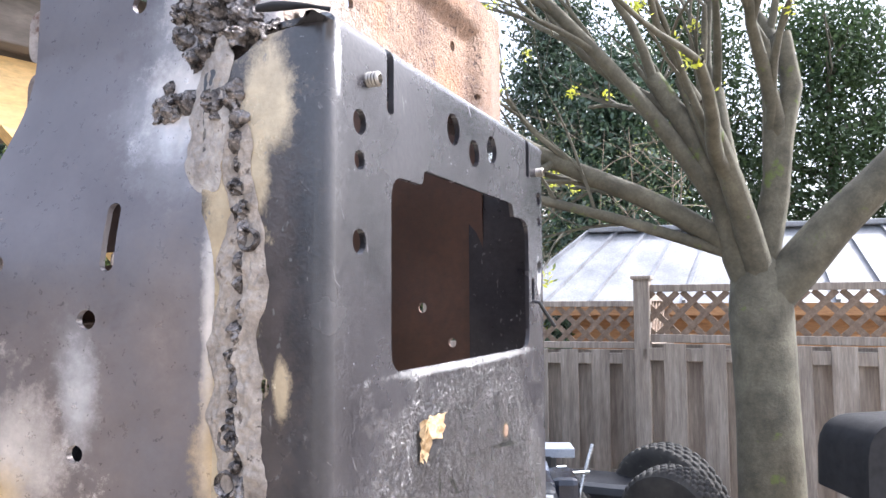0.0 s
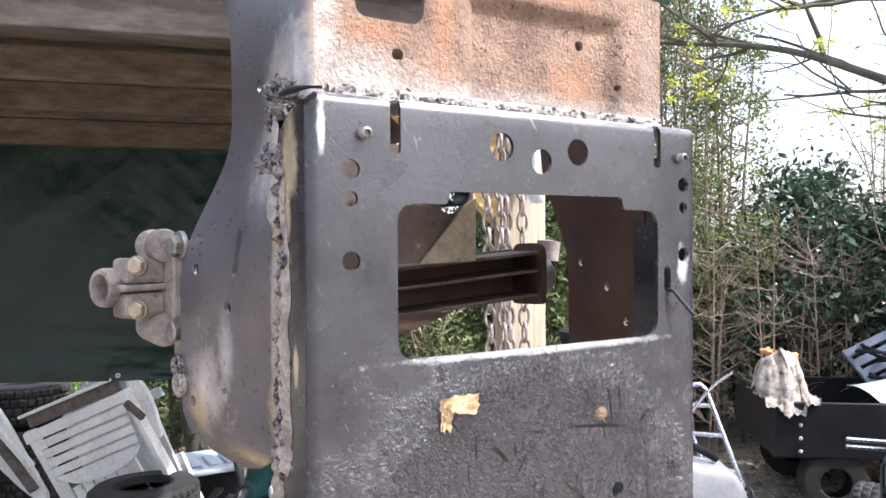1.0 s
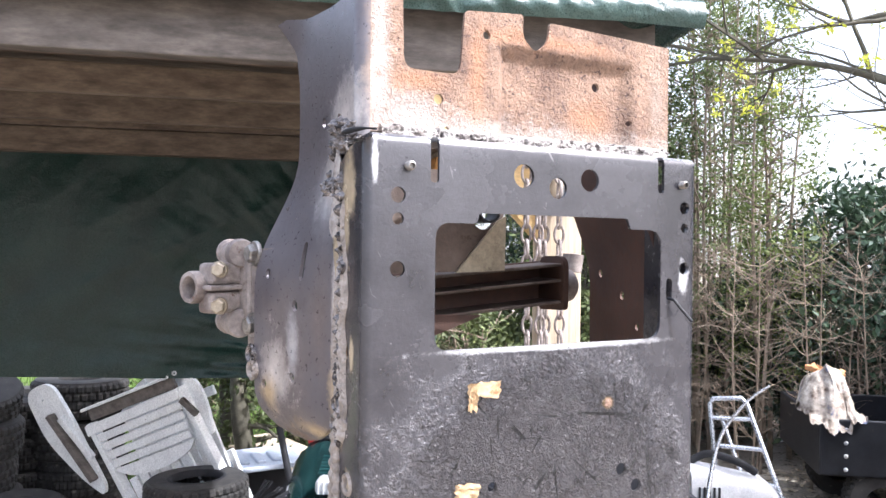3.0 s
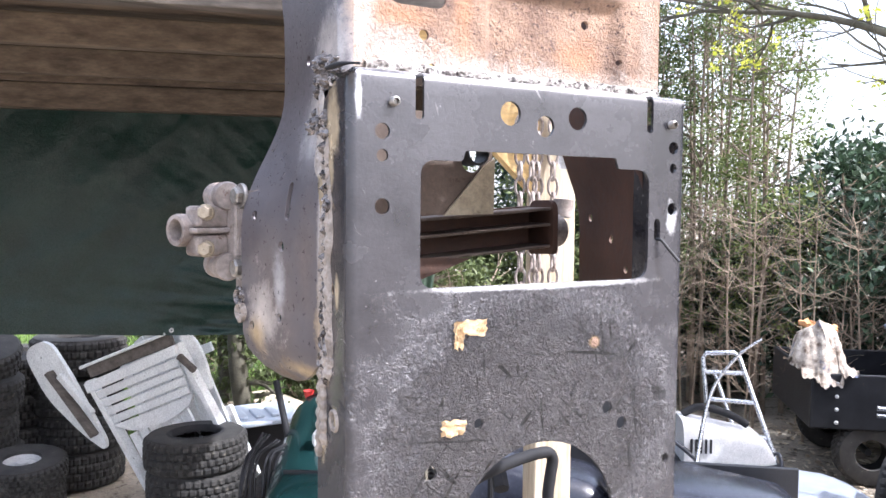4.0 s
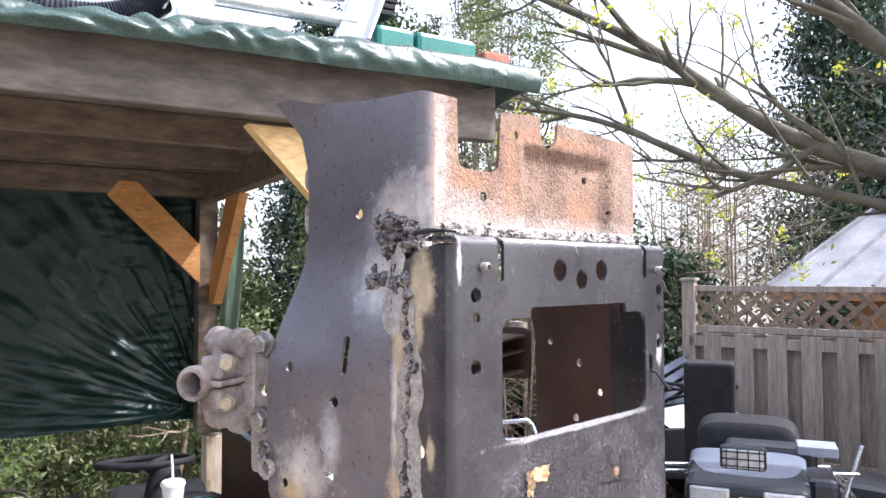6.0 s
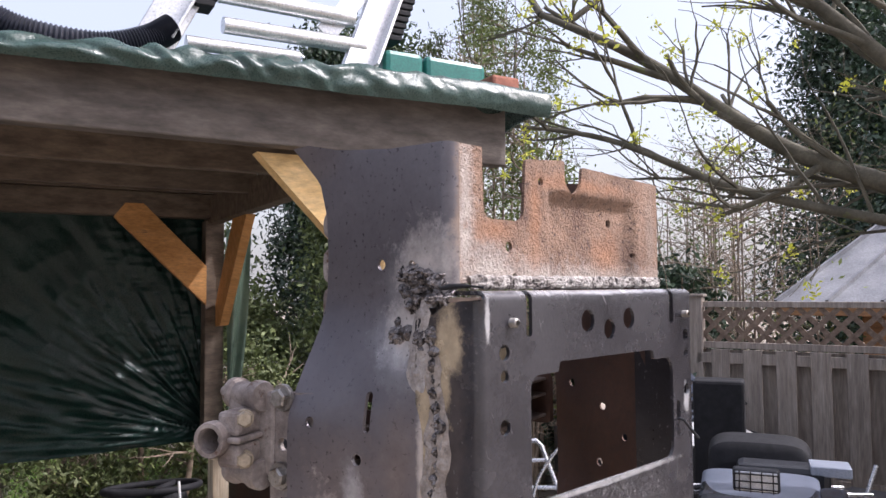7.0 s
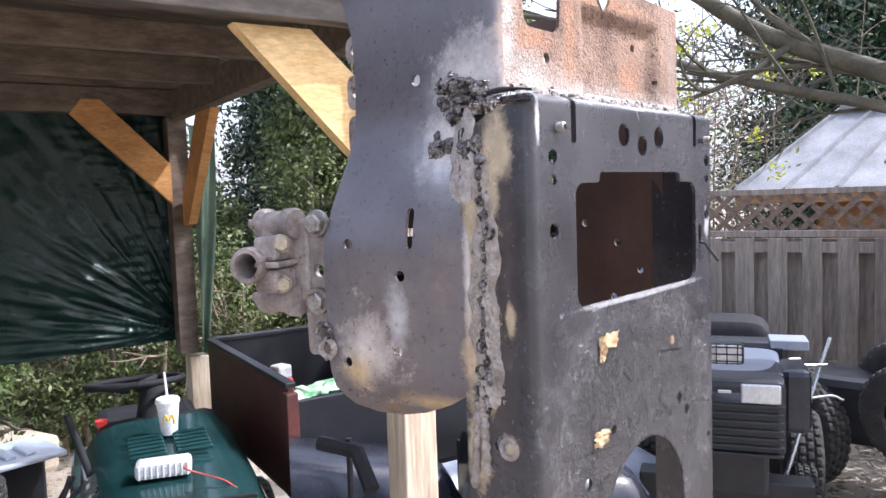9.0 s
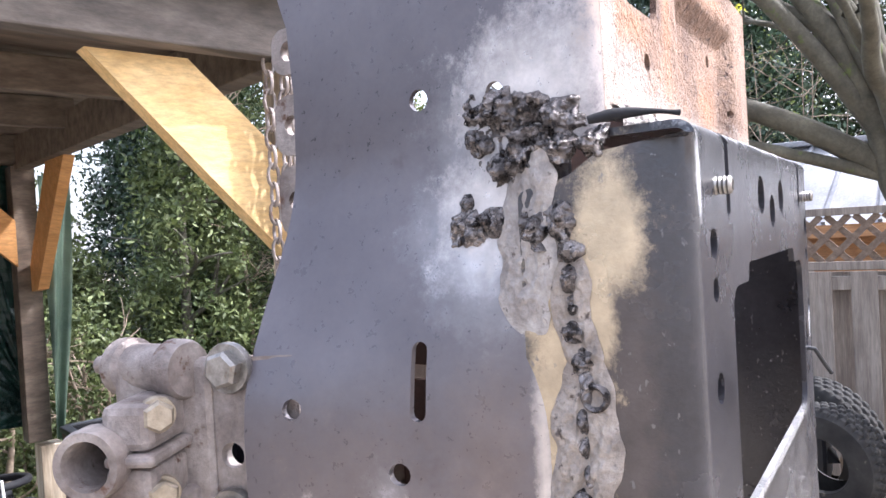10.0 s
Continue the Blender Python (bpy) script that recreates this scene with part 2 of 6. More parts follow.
BOLT = mat("zinc_bolt", (0.20, 0.185, 0.17), (0.40, 0.38, 0.36), 0.38, 0.8, 90, 300, 0.2, 0.001, spots=(0.16, 0.11, 0.07), spot_at=0.62, spot_scale=130)
BRASSY = mat("yellowed_bolt", (0.26, 0.215, 0.155), (0.42, 0.36, 0.28), 0.45, 0.6, 90, 300, 0.2, 0.001)
DARK = mat("black_rubber", (0.008, 0.008, 0.010), (0.020, 0.020, 0.023), 0.75, 0, 20, 160, 0.25, 0.002, spec=0.3)
TYRE = mat("dusty_tyre_rubber", (0.014, 0.013, 0.013), (0.042, 0.039, 0.036), 0.85, 0, 12, 160, 0.3, 0.002, spots=(0.12, 0.105, 0.085), spot_at=0.64, spot_scale=24)
BLACKPAINT = mat("black_painted_steel", (0.007, 0.008, 0.011), (0.018, 0.019, 0.024), 0.42, 0.1, 10, 160, 0.1, 0.001, spots=(0.09, 0.05, 0.035), spot_at=0.70, spot_scale=14)
REDRUST = mat("red_brown_trailer_side", (0.035, 0.012, 0.010), (0.11, 0.030, 0.022), 0.55, 0.1, 5, 120, 0.2, 0.001, spots=(0.02, 0.015, 0.015), spot_at=0.6, spot_scale=9)
SLATBLUE = mat("blue_grey_slat_plastic", (0.08, 0.095, 0.13), (0.14, 0.155, 0.20), 0.4, 0, 6, 160, 0.06, 0.001)
GREYPAINT = mat("blue_grey_paint", (0.22, 0.245, 0.30), (0.33, 0.36, 0.42), 0.4, 0.1, 6, 160, 0.06, 0.001, spots=(0.09, 0.09, 0.10), spot_at=0.68, spot_scale=16)
NAVY = mat("dark_blue_paint", (0.012, 0.014, 0.022), (0.028, 0.031, 0.046), 0.18, 0.2, 6, 160, 0.04, 0.001, spots=(0.10, 0.10, 0.11), spot_at=0.70, spot_scale=18)
LIGHTGREY = mat("pale_grey_plastic", (0.40, 0.40, 0.41), (0.56, 0.56, 0.56), 0.5, 0, 9, 200, 0.08, 0.001, spots=(0.26, 0.25, 0.24), spot_at=0.68, spot_scale=18)
GREENHOOD = mat("dark_green_hood_paint", (0.010, 0.040, 0.042), (0.026, 0.075, 0.076), 0.14, 0.35, 5, 170, 0.03, 0.001, spots=(0.10, 0.13, 0.12), spot_at=0.76, spot_scale=20)
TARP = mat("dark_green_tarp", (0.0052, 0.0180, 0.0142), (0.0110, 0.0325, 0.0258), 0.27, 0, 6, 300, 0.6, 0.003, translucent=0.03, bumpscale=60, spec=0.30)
# Loose edge: paler tarp copy, sun shining through put into the colour.
TARPEDGE = mat("green_tarp_backlit_tint", (0.060, 0.095, 0.070), (0.13, 0.18, 0.13), 0.35, 0, 6, 300, 0.6, 0.006, bumpscale=22, translucent=0.4)
# Roof sheet: paler tarp green, with the sunlight put into the colour.
TARPTOP = mat("green_tarp_sun_tint", (0.021, 0.046, 0.039), (0.044, 0.082, 0.071), 0.30, 0, 6, 300, 0.6, 0.006, bumpscale=22)
OLDWOOD = wood("weathered_timber", (0.070, 0.051, 0.038), (0.180, 0.138, 0.100))
GREYWOOD = wood("grey_weathered_timber", (0.060, 0.050, 0.043), (0.155, 0.132, 0.115))
POSTWOOD = wood("pale_post_timber", (0.32, 0.25, 0.17), (0.54, 0.46, 0.35), along=2)
NEWWOOD = wood("new_yellow_timber", (0.56, 0.37, 0.15), (0.74, 0.53, 0.26))
ORANGEWOOD = wood("orange_timber", (0.40, 0.19, 0.055), (0.56, 0.29, 0.10))
FENCEWOOD = wood("weathered_fence_board", (0.20, 0.165, 0.14), (0.37, 0.32, 0.275), along=2)
LATTICEWOOD = wood("brown_lattice_wood", (0.15, 0.105, 0.075), (0.27, 0.20, 0.15))
SHEDWOOD = wood("orange_shed_siding", (0.26, 0.13, 0.055), (0.40, 0.22, 0.10), along=1)
WHITEWOOD = mat("flaking_white_paint", (0.66, 0.66, 0.66), (0.82, 0.82, 0.81), 0.55, 0, 10, 130, 0.2, 0.002, spots=(0.22, 0.19, 0.17), spot_at=0.66, spot_scale=22)
ROOFMETAL = mat("dull_metal_roofing", (0.17, 0.175, 0.19), (0.30, 0.305, 0.32), 0.5, 0.3, 3, 60, 0.1, 0.002, spots=(0.20, 0.20, 0.21), spot_at=0.66, spot_scale=5)
ALU = mat("scuffed_aluminium", (0.55, 0.56, 0.57), (0.72, 0.73, 0.74), 0.35, 0.85, 14, 200, 0.1, 0.001)
CHROME = mat("bare_steel_tube", (0.50, 0.50, 0.52), (0.70, 0.70, 0.72), 0.25, 0.9, 14, 200, 0.05, 0.001)
HOSE = mat("black_ribbed_plastic", (0.010, 0.012, 0.020), (0.026, 0.028, 0.040), 0.38, 0, 20, 160, 0.1, 0.001)
BRICK = mat("red_brick", (0.24, 0.09, 0.06), (0.36, 0.15, 0.10), 0.85, 0, 20, 160, 0.3, 0.002)
TEAL = mat("teal_plastic", (0.01, 0.12, 0.10), (0.02, 0.18, 0.15), 0.4, 0, 10, 160, 0.05, 0.001)
PAPERCUP = mat("white_paper_cup", (0.74, 0.74, 0.73), (0.82, 0.82, 0.81), 0.55, 0, 10, 160, 0.05, 0.001)
YELLOW = mat("yellow_print", (0.80, 0.48, 0.02), (0.85, 0.55, 0.04), 0.5, 0, 10, 160, 0.0, 0.001)
TAG = mat("yellowed_torn_label", (0.36, 0.24, 0.12), (0.58, 0.43, 0.26), 0.8, 0, 60, 300, 0.4, 0.002, spots=(0.30, 0.14, 0.06), spot_at=0.6, spot_scale=90)
REDPLASTIC = mat("red_plastic", (0.50, 0.03, 0.03), (0.62, 0.06, 0.05), 0.45, 0, 10, 160, 0.05, 0.001)
CABLE = mat("red_cable", (0.40, 0.05, 0.04), (0.50, 0.10, 0.08), 0.5, 0, 10, 160, 0.05, 0.001)
LEAFBAG = mat("green_wrapper", (0.02, 0.25, 0.06), (0.55, 0.65, 0.50), 0.4, 0, 25, 160, 0.05, 0.001)
CLOTH = mat("stained_multicolour_rag", (0.075, 0.045, 0.030), (0.60, 0.53, 0.45), 0.9, 0, 17, 160, 0.4, 0.004, spots=(0.07, 0.085, 0.15), spot_at=0.57, spot_scale=9)
ORANGECLOTH = mat("orange_cloth", (0.45, 0.20, 0.08), (0.58, 0.33, 0.16), 0.9, 0, 20, 160, 0.4, 0.004)
LENS = mat("clear_lamp_lens", (0.45, 0.46, 0.48), (0.62, 0.63, 0.65), 0.15, 0.4, 30, 200, 0.1, 0.001)
GROUND = mat("wood_chip_dirt", (0.20, 0.165, 0.125), (0.46, 0.405, 0.33), 0.95, 0, 1.3, 40, 0.8, 0.02, spots=(0.09, 0.07, 0.05), spot_at=0.55, spot_scale=12)
CHIP = mat("dry_leaf_litter", (0.34, 0.26, 0.17), (0.62, 0.54, 0.41), 0.9, 0, 10, 60, 0.2, 0.002, tint=0.3)
LAWN = mat("lawn_soil", (0.05, 0.075, 0.02), (0.10, 0.14, 0.04), 0.95, 0, 3, 60, 0.6, 0.01)
GRASS = mat("grass_blades", (0.10, 0.17, 0.03), (0.17, 0.26, 0.06), 0.7, 0, 2, 40, 0, 0.001, tint=0.35, translucent=0.3)
STONE = mat("pale_stone", (0.34, 0.28, 0.21), (0.52, 0.45, 0.36), 0.9, 0, 8, 80, 0.4, 0.004)
BARK = mat("greenish_grey_bark", (0.062, 0.056, 0.040), (0.135, 0.124, 0.090), 0.9, 0, 9, 70, 0.6, 0.006, spots=(0.10, 0.12, 0.04), spot_at=0.62, spot_scale=7)
TWIG = mat("brown_twigs", (0.14, 0.105, 0.078), (0.34, 0.27, 0.20), 0.9, 0, 6, 60, 0.2, 0.002, tint=0.3)
CEDAR = mat("dark_cedar_foliage", (0.018, 0.038, 0.014), (0.055, 0.085, 0.028), 0.7, 0, 1.5, 30, 0, 0.001, tint=0.5, translucent=0.25)
HEDGE = mat("yellow_green_hedge_leaves", (0.040, 0.062, 0.018), (0.140, 0.165, 0.055), 0.6, 0, 3.2, 30, 0, 0.001, tint=0.6, translucent=0.22)
LAUREL = mat("dark_glossy_leaves", (0.020, 0.042, 0.026), (0.062, 0.098, 0.052), 0.32, 0, 2.5, 30, 0, 0.001, tint=0.5, translucent=0.15)
FRESH = mat("fresh_spring_leaves", (0.11, 0.15, 0.035), (0.22, 0.26, 0.08), 0.6, 0, 2.5, 30, 0, 0.001, tint=0.4, translucent=0.35)
BLOSSOM = mat("yellow_green_blossom", (0.50, 0.52, 0.04), (0.66, 0.68, 0.10), 0.6, 0, 5, 30, 0, 0.001, tint=0.2, translucent=0.35)


# ---- building helpers ----
ROOT = {}


def thing(name, label, category, at=(0, 0, 0), group="", kind="", turn=0.0):
    ob = tagged(new(name), label, category, group, kind)
    ob.empty_display_size = 0.05
    ob.matrix_basis = pose(*at, 0, 0, turn)
    ROOT[ob.name] = ob.matrix_basis.copy()
    return ob


def part(name, bm, material, parent, label="", smooth=None, local=False):
    """Links a bmesh, drawn in world places unless local, as one mesh under a thing or a part."""
    m = ROOT[parent.name]
    if not local:
        bm.transform(m.inverted())
    me = bpy.data.meshes.new(name)
    bm.normal_update()
    if smooth is not None:
        for f in bm.faces:
            f.smooth = True
        for e in bm.edges:
            if len(e.link_faces) == 2 and e.calc_face_angle(0) > radians(smooth):
                e.smooth = False
    bm.to_mesh(me)
    bm.free()
    me.materials.append(material)
    ob = new(name, me)
    ob.parent = parent
    ROOT[ob.name] = m
    return tagged(ob, label)


def soup(name, verts, faces, material, parent=None, label="", kind="", category=""):
    me = bpy.data.meshes.new(name)
    if parent is not None:
        inv = np.array(ROOT[parent.name].inverted())
        verts = np.asarray(verts) @ inv[:3, :3].T + inv[:3, 3]
    me.from_pydata([tuple(v) for v in verts], [], [tuple(f) for f in faces])
    me.materials.append(material)
    ob = new(name, me)
    if parent is not None:
        ob.parent = parent
        ROOT[ob.name] = ROOT[parent.name]
    return tagged(ob, label, category, "", kind)


def box(bm, c, s, rot=None, bev=0.0):
    r = bmesh.ops.create_cube(bm, size=1.0)
    vs = r["verts"]
    m = Matrix.Translation(c) @ (rot.to_4x4() if rot is not None else Matrix()) @ Matrix.Diagonal((*s, 1))
    bmesh.ops.transform(bm, matrix=m, verts=vs)
    if bev:
        es = list({e for v in vs for e in v.link_edges})
        bmesh.ops.bevel(bm, geom=es, offset=bev, segments=2, affect="EDGES", profile=0.5)


def Box(c, s, rot=None, bev=0.0):
    bm = bmesh.new()
    box(bm, c, s, rot, bev)
    return bm


def beam_between(bm, p0, p1, w, h, up=(0, 0, 1), bev=0.003):
    """A timber of width w and height h from p0 to p1."""
    p0, p1 = Vector(p0), Vector(p1)
    a = (p1 - p0).normalized()
    side = a.cross(Vector(up)).normalized()
    top = side.cross(a).normalized()
    rot = Matrix((a, side, top)).transposed()
    box(bm, (p0 + p1) / 2, ((p1 - p0).length, w, h), rot, bev)


def Beam(p0, p1, w, h, up=(0, 0, 1), bev=0.003):
    bm = bmesh.new()
    beam_between(bm, p0, p1, w, h, up, bev)
    return bm


def tube(bm, pts, r, seg=8, caps=True):
    """A round tube along points; r may be a number or one radius a point."""
    pts = [Vector(p) for p in pts]
    rs = r if isinstance(r, (list, tuple)) else [r] * len(pts)
    rings = []
    ref = None
    for i, p in enumerate(pts):
        d = (pts[min(i + 1, len(pts) - 1)] - pts[max(i - 1, 0)]).normalized()
        if ref is None:
            ref = d.orthogonal().normalized()
        ref = (ref - d * ref.dot(d)).normalized()
        o = d.cross(ref)
        rings.append([bm.verts.new(p + rs[i] * (math.cos(2 * math.pi * k / seg) * ref + math.sin(2 * math.pi * k / seg) * o)) for k in range(seg)])
    for a, b in zip(rings, rings[1:]):
        for k in range(seg):
            bm.faces.new((a[k], a[(k + 1) % seg], b[(k + 1) % seg], b[k]))
    if caps:
        bm.faces.new(rings[0][::-1])
        bm.faces.new(rings[-1])


def Tube(pts, r, seg=8):
    bm = bmesh.new()
    tube(bm, pts, r, seg)
    return bm


def curve_pts(ctrl, n=24):
    """Catmull-Rom through the control points."""
    c = [Vector(p) for p in ctrl]
    c = [2 * c[0] - c[1]] + c + [2 * c[-1] - c[-2]]
    out = []
    for i in range(1, len(c) - 2):
        for k in range(n):
            t = k / n
            a, b, d, e = c[i - 1], c[i], c[i + 1], c[i + 2]
            out.append(0.5 * (2 * b + (d - a) * t + (2 * a - 5 * b + 4 * d - e) * t * t + (3 * b - a - 3 * d + e) * t ** 3))
    out.append(c[-2])
    return out


def lathe(bm, prof, seg=32, m=None):
    """Turns a profile of (radius, height) about z."""
    rings = [[bm.verts.new((r * math.cos(2 * math.pi * k / seg), r * math.sin(2 * math.pi * k / seg), z)) for k in range(seg)] for r, z in prof]
    for a, b in zip(rings, rings[1:]):
        for k in range(seg):
            bm.faces.new((a[k], a[(k + 1) % seg], b[(k + 1) % seg], b[k]))
    if m is not None:
        bmesh.ops.transform(bm, matrix=m, verts=[v for r in rings for v in r])


def Lathe(prof, seg=32, m=None):
    bm = bmesh.new()
    lathe(bm, prof, seg, m)
    return bm


def axis_pose(p, d):
    return Matrix.Translation(p) @ Vector((0, 0, 1)).rotation_difference(Vector(d)).to_matrix().to_4x4()


def circle(cx, cy, r, n=20):
    return [(cx + r * math.cos(2 * math.pi * k / n), cy + r * math.sin(2 * math.pi * k / n)) for k in range(n)]


def slot(cx, cy, w, h, n=8):
    r = w / 2
    return ([(cx + r * math.cos(math.pi * k / n), cy + h / 2 - r + r * math.sin(math.pi * k / n)) for k in range(n + 1)]
            + [(cx - r * math.cos(math.pi * k / n), cy - h / 2 + r - r * math.sin(math.pi * k / n)) for k in range(n + 1)])


def rounded(pts, n=5):
    """A polygon of (x, y, radius) with rounded corners."""
    out = []
    for i, (x, y, r) in enumerate(pts):
        p, a, b = Vector((x, y)), Vector(pts[i - 1][:2]), Vector(pts[(i + 1) % len(pts)][:2])
        if r <= 0:
            out.append((x, y))
            continue
        u, w = (a - p).normalized(), (b - p).normalized()
        s, e = p + u * r, p + w * r
        for k in range(n + 1):
            t = k / n
            q = (1 - t) ** 2 * s + 2 * t * (1 - t) * p + t * t * e
            out.append((q.x, q.y))
    return out


def sheet(outer, holes, thick, place, cuts_x=(), cuts_y=()):
    """Sheet metal: a flat outline with holes, thickened, cut where it bends, then laid by place(a, b, depth)."""
    bm = bmesh.new()
    for loop in [outer] + list(holes):
        vs = [bm.verts.new((a, b, 0)) for a, b in loop]
        for i in range(len(vs)):
            bm.edges.new((vs[i - 1], vs[i]))
    bmesh.ops.triangle_fill(bm, use_beauty=True, use_dissolve=False, edges=bm.edges[:])
    for axis, cuts in ((0, cuts_x), (1, cuts_y)):
        for c in cuts:
            co, no = [0, 0, 0], [0, 0, 0]
            co[axis], no[axis] = c, 1
            bmesh.ops.bisect_plane(bm, geom=bm.verts[:] + bm.edges[:] + bm.faces[:], plane_co=co, plane_no=no, dist=1e-6)
    bmesh.ops.recalc_face_normals(bm, faces=bm.faces[:])
    if bm.faces and sum(f.normal.z for f in bm.faces) < 0:
        bmesh.ops.reverse_faces(bm, faces=bm.faces[:])
    flat = {v: (v.co.x, v.co.y) for v in bm.verts}
    tops = bm.faces[:]
    rim = [e for e in bm.edges if len(e.link_faces) == 1]
    low = {v: bm.verts.new((v.co.x, v.co.y, -thick)) for v in bm.verts[:]}
    for v, w in low.items():
        flat[w] = flat[v]
    for f in tops:
        bm.faces.new([low[v] for v in reversed(f.verts[:])])
    for e in rim:
        f = e.link_faces[0]
        a, b = e.verts
        for l in f.loops:
            if l.edge == e:
                a, b = l.vert, l.link_loop_next.vert
        bm.faces.new((b, a, low[a], low[b]))
    for v in bm.verts:
        v.co = place(v.co.x, v.co.y, -v.co.z)
    return bm


def steps(a, b, d):
    n = max(int(round((b - a) / d)), 1)
    return [a + (b - a) * k / n for k in range(n + 1)]


# ---- the tractor frame standing on end ----
frame_ob = thing("tractor_frame", "lawn tractor frame stood on end, black panel welded to grey plate", "tractor frame", (0.15, 0.1, 0))
W, TOP, FOLD = 0.316, 1.797, 0.007


def lay_panel(s, h, d):
    """The sheet of the front panel: flanges bend back at both sides, a short shelf at the top."""
    def bend(q, r):
        # distance past the start of the bend -> (along, back, normal)
        if q <= 0:
            return 0.0 + q, 0.0, 0.0
        a = min(q / r, math.pi / 2)
        rest = max(q - r * math.pi / 2, 0)
        return r * math.sin(a), r * (1 - math.cos(a)) + rest, a
    if h > TOP - FOLD:
        al, back, a = bend(h - (TOP - FOLD), FOLD)
        return Vector((s, back + d * math.cos(a), TOP - FOLD + al - d * math.sin(a)))
    if s < FOLD:
        al, back, a = bend(FOLD - s, FOLD)
        return Vector((FOLD - al + d * math.sin(a), back + d * math.cos(a), h))
    if s > W - FOLD:
        al, back, a = bend(s - (W - FOLD), FOLD)
        return Vector((W - FOLD + al - d * math.sin(a), back + d * math.cos(a), h))
    return Vector((s, d, h))


arc = FOLD * (1 - math.pi / 2)          # the bent length is longer than the square corner
LFL, RFL = -0.062, W + 0.060
outline = rounded([(LFL, 0.0, 0), (RFL, 0.0, 0), (RFL, 1.775, 0.004), (W + 0.004, 1.782, 0.004), (W - 0.004, 1.792, 0.006), (W - 0.008, 1.838, 0.002),
                   (0.277, 1.838, 0), (0.277, 1.765, 0.003), (0.270, 1.765, 0.003), (0.270, 1.838, 0),
                   (0.0585, 1.838, 0), (0.0585, 1.763, 0.003), (0.0515, 1.763, 0.003), (0.0515, 1.838, 0),
                   (0.010, 1.838, 0.002), (0.006, 1.7915, 0.002), (-0.010, 1.7905, 0.002), (-0.030, 1.788, 0.003), (-0.042, 1.780, 0.004), (LFL, 1.776, 0.004)])
window = rounded([(0.056, 1.640, 0.012), (0.274, 1.640, 0.014), (0.274, 1.733, 0.014), (0.240, 1.733, 0.002), (0.237, 1.742, 0.002),
                  (0.093, 1.742, 0.002), (0.091, 1.734, 0.003), (0.056, 1.734, 0.012)])
holes = [window]
for x, z, r in [(0.1325, 1.772, 0.0093), (0.165, 1.764, 0.0085), (0.1965, 1.772, 0.0092),
                (0.026, 1.753, 0.0058), (0.026, 1.736, 0.0045), (0.026, 1.700, 0.0058),
                (0.301, 1.753, 0.0055), (0.301, 1.7355, 0.0042), (0.301, 1.700, 0.0055),
                (0.233, 1.532, 0.0055), (0.249, 1.517, 0.0055), (0.066, 1.501, 0.0055), (0.025, 1.478, 0.005), (0.300, 1.479, 0.004),
                (0.107, 1.534, 0.004), (0.164, 1.434, 0.078)]:
    holes.append(circle(x, z, r, 44 if r > 0.05 else 18))
holes.append(slot(0.284, 1.682, 0.007, 0.019))
for s, z, r in [(-0.030, 1.545, 0.0062), (-0.030, 1.638, 0.0055), (-0.012, 1.46, 0.006)]:
    holes.append(circle(s, z, r, 16))
bend_cuts = [FOLD - FOLD * math.pi / 2 * k / 5 for k in range(6)] + [W - FOLD + FOLD * math.pi / 2 * k / 5 for k in range(6)]
top_cuts = [TOP - FOLD + FOLD * math.pi / 2 * k / 5 for k in range(6)]
panel = part("front_panel", sheet(outline, holes, 0.003, lay_panel, bend_cuts + steps(0.02, 0.30, 0.02) + steps(-0.055, -0.01, 0.008), top_cuts + steps(1.44, 1.78, 0.012)),
             PANEL, frame_ob, "black-painted panel with a square window, scratched and greasy", 40)


# side plates: flat at the top, flared outwards lower down
def side_x(y, z):
    k = min(max((1.80 - z) / 0.12, 0), 1)
    k = k * k * (3 - 2 * k)
    lip = 0.010 * max(0, (z - 1.895) / 0.03) * max(0, (y - 0.15) / 0.06)
    round_in = 0.022 * max(0, (1.590 - z) / 0.04) ** 2
    return (1 - k) * 0.008 + k * (0.004 - 0.235 * (y - 0.04)) + round_in - lip


def lay_left(y, z, d):
    if y < 0.045:
        # folds round to the rusty face above the panel
        a = min((0.045 - y) / 0.010, math.pi / 2)
        rest = max(0.045 - y - 0.010 * math.pi / 2, 0)
        return Vector((0.008 + 0.010 * (1 - math.cos(a)) + rest + d * math.cos(a), 0.045 - 0.010 * math.sin(a) + d * math.sin(a), z))
    return Vector((side_x(y, z) + d, y, z))


back_edge = [(0.219, 1.925), (0.205, 1.905), (0.193, 1.890), (0.184, 1.862), (0.182, 1.830), (0.183, 1.800), (0.184, 1.770), (0.186, 1.735), (0.187, 1.700),
             (0.187, 1.650), (0.186, 1.600), (0.184, 1.572), (0.176, 1.556), (0.160, 1.549), (0.136, 1.549), (0.110, 1.555), (0.085, 1.565), (0.062, 1.578), (0.047, 1.586)]
left_outline = [(0.047, 1.790), (0.0292, 1.800), (0.0292, 1.908), (0.040, 1.909), (0.10, 1.911), (0.165, 1.918), (0.20, 1.926)] + back_edge
left_holes = [slot(0.1085, 1.7035, 0.0066, 0.0315), circle(0.1172, 1.6663, 0.0046, 14), circle(0.1125, 1.8185, 0.0046, 14), circle(0.0765, 1.817, 0.004, 12),
              circle(0.168, 1.595, 0.0042, 14), circle(0.121, 1.607, 0.004, 12), circle(0.1644, 1.6913, 0.0045, 14)]
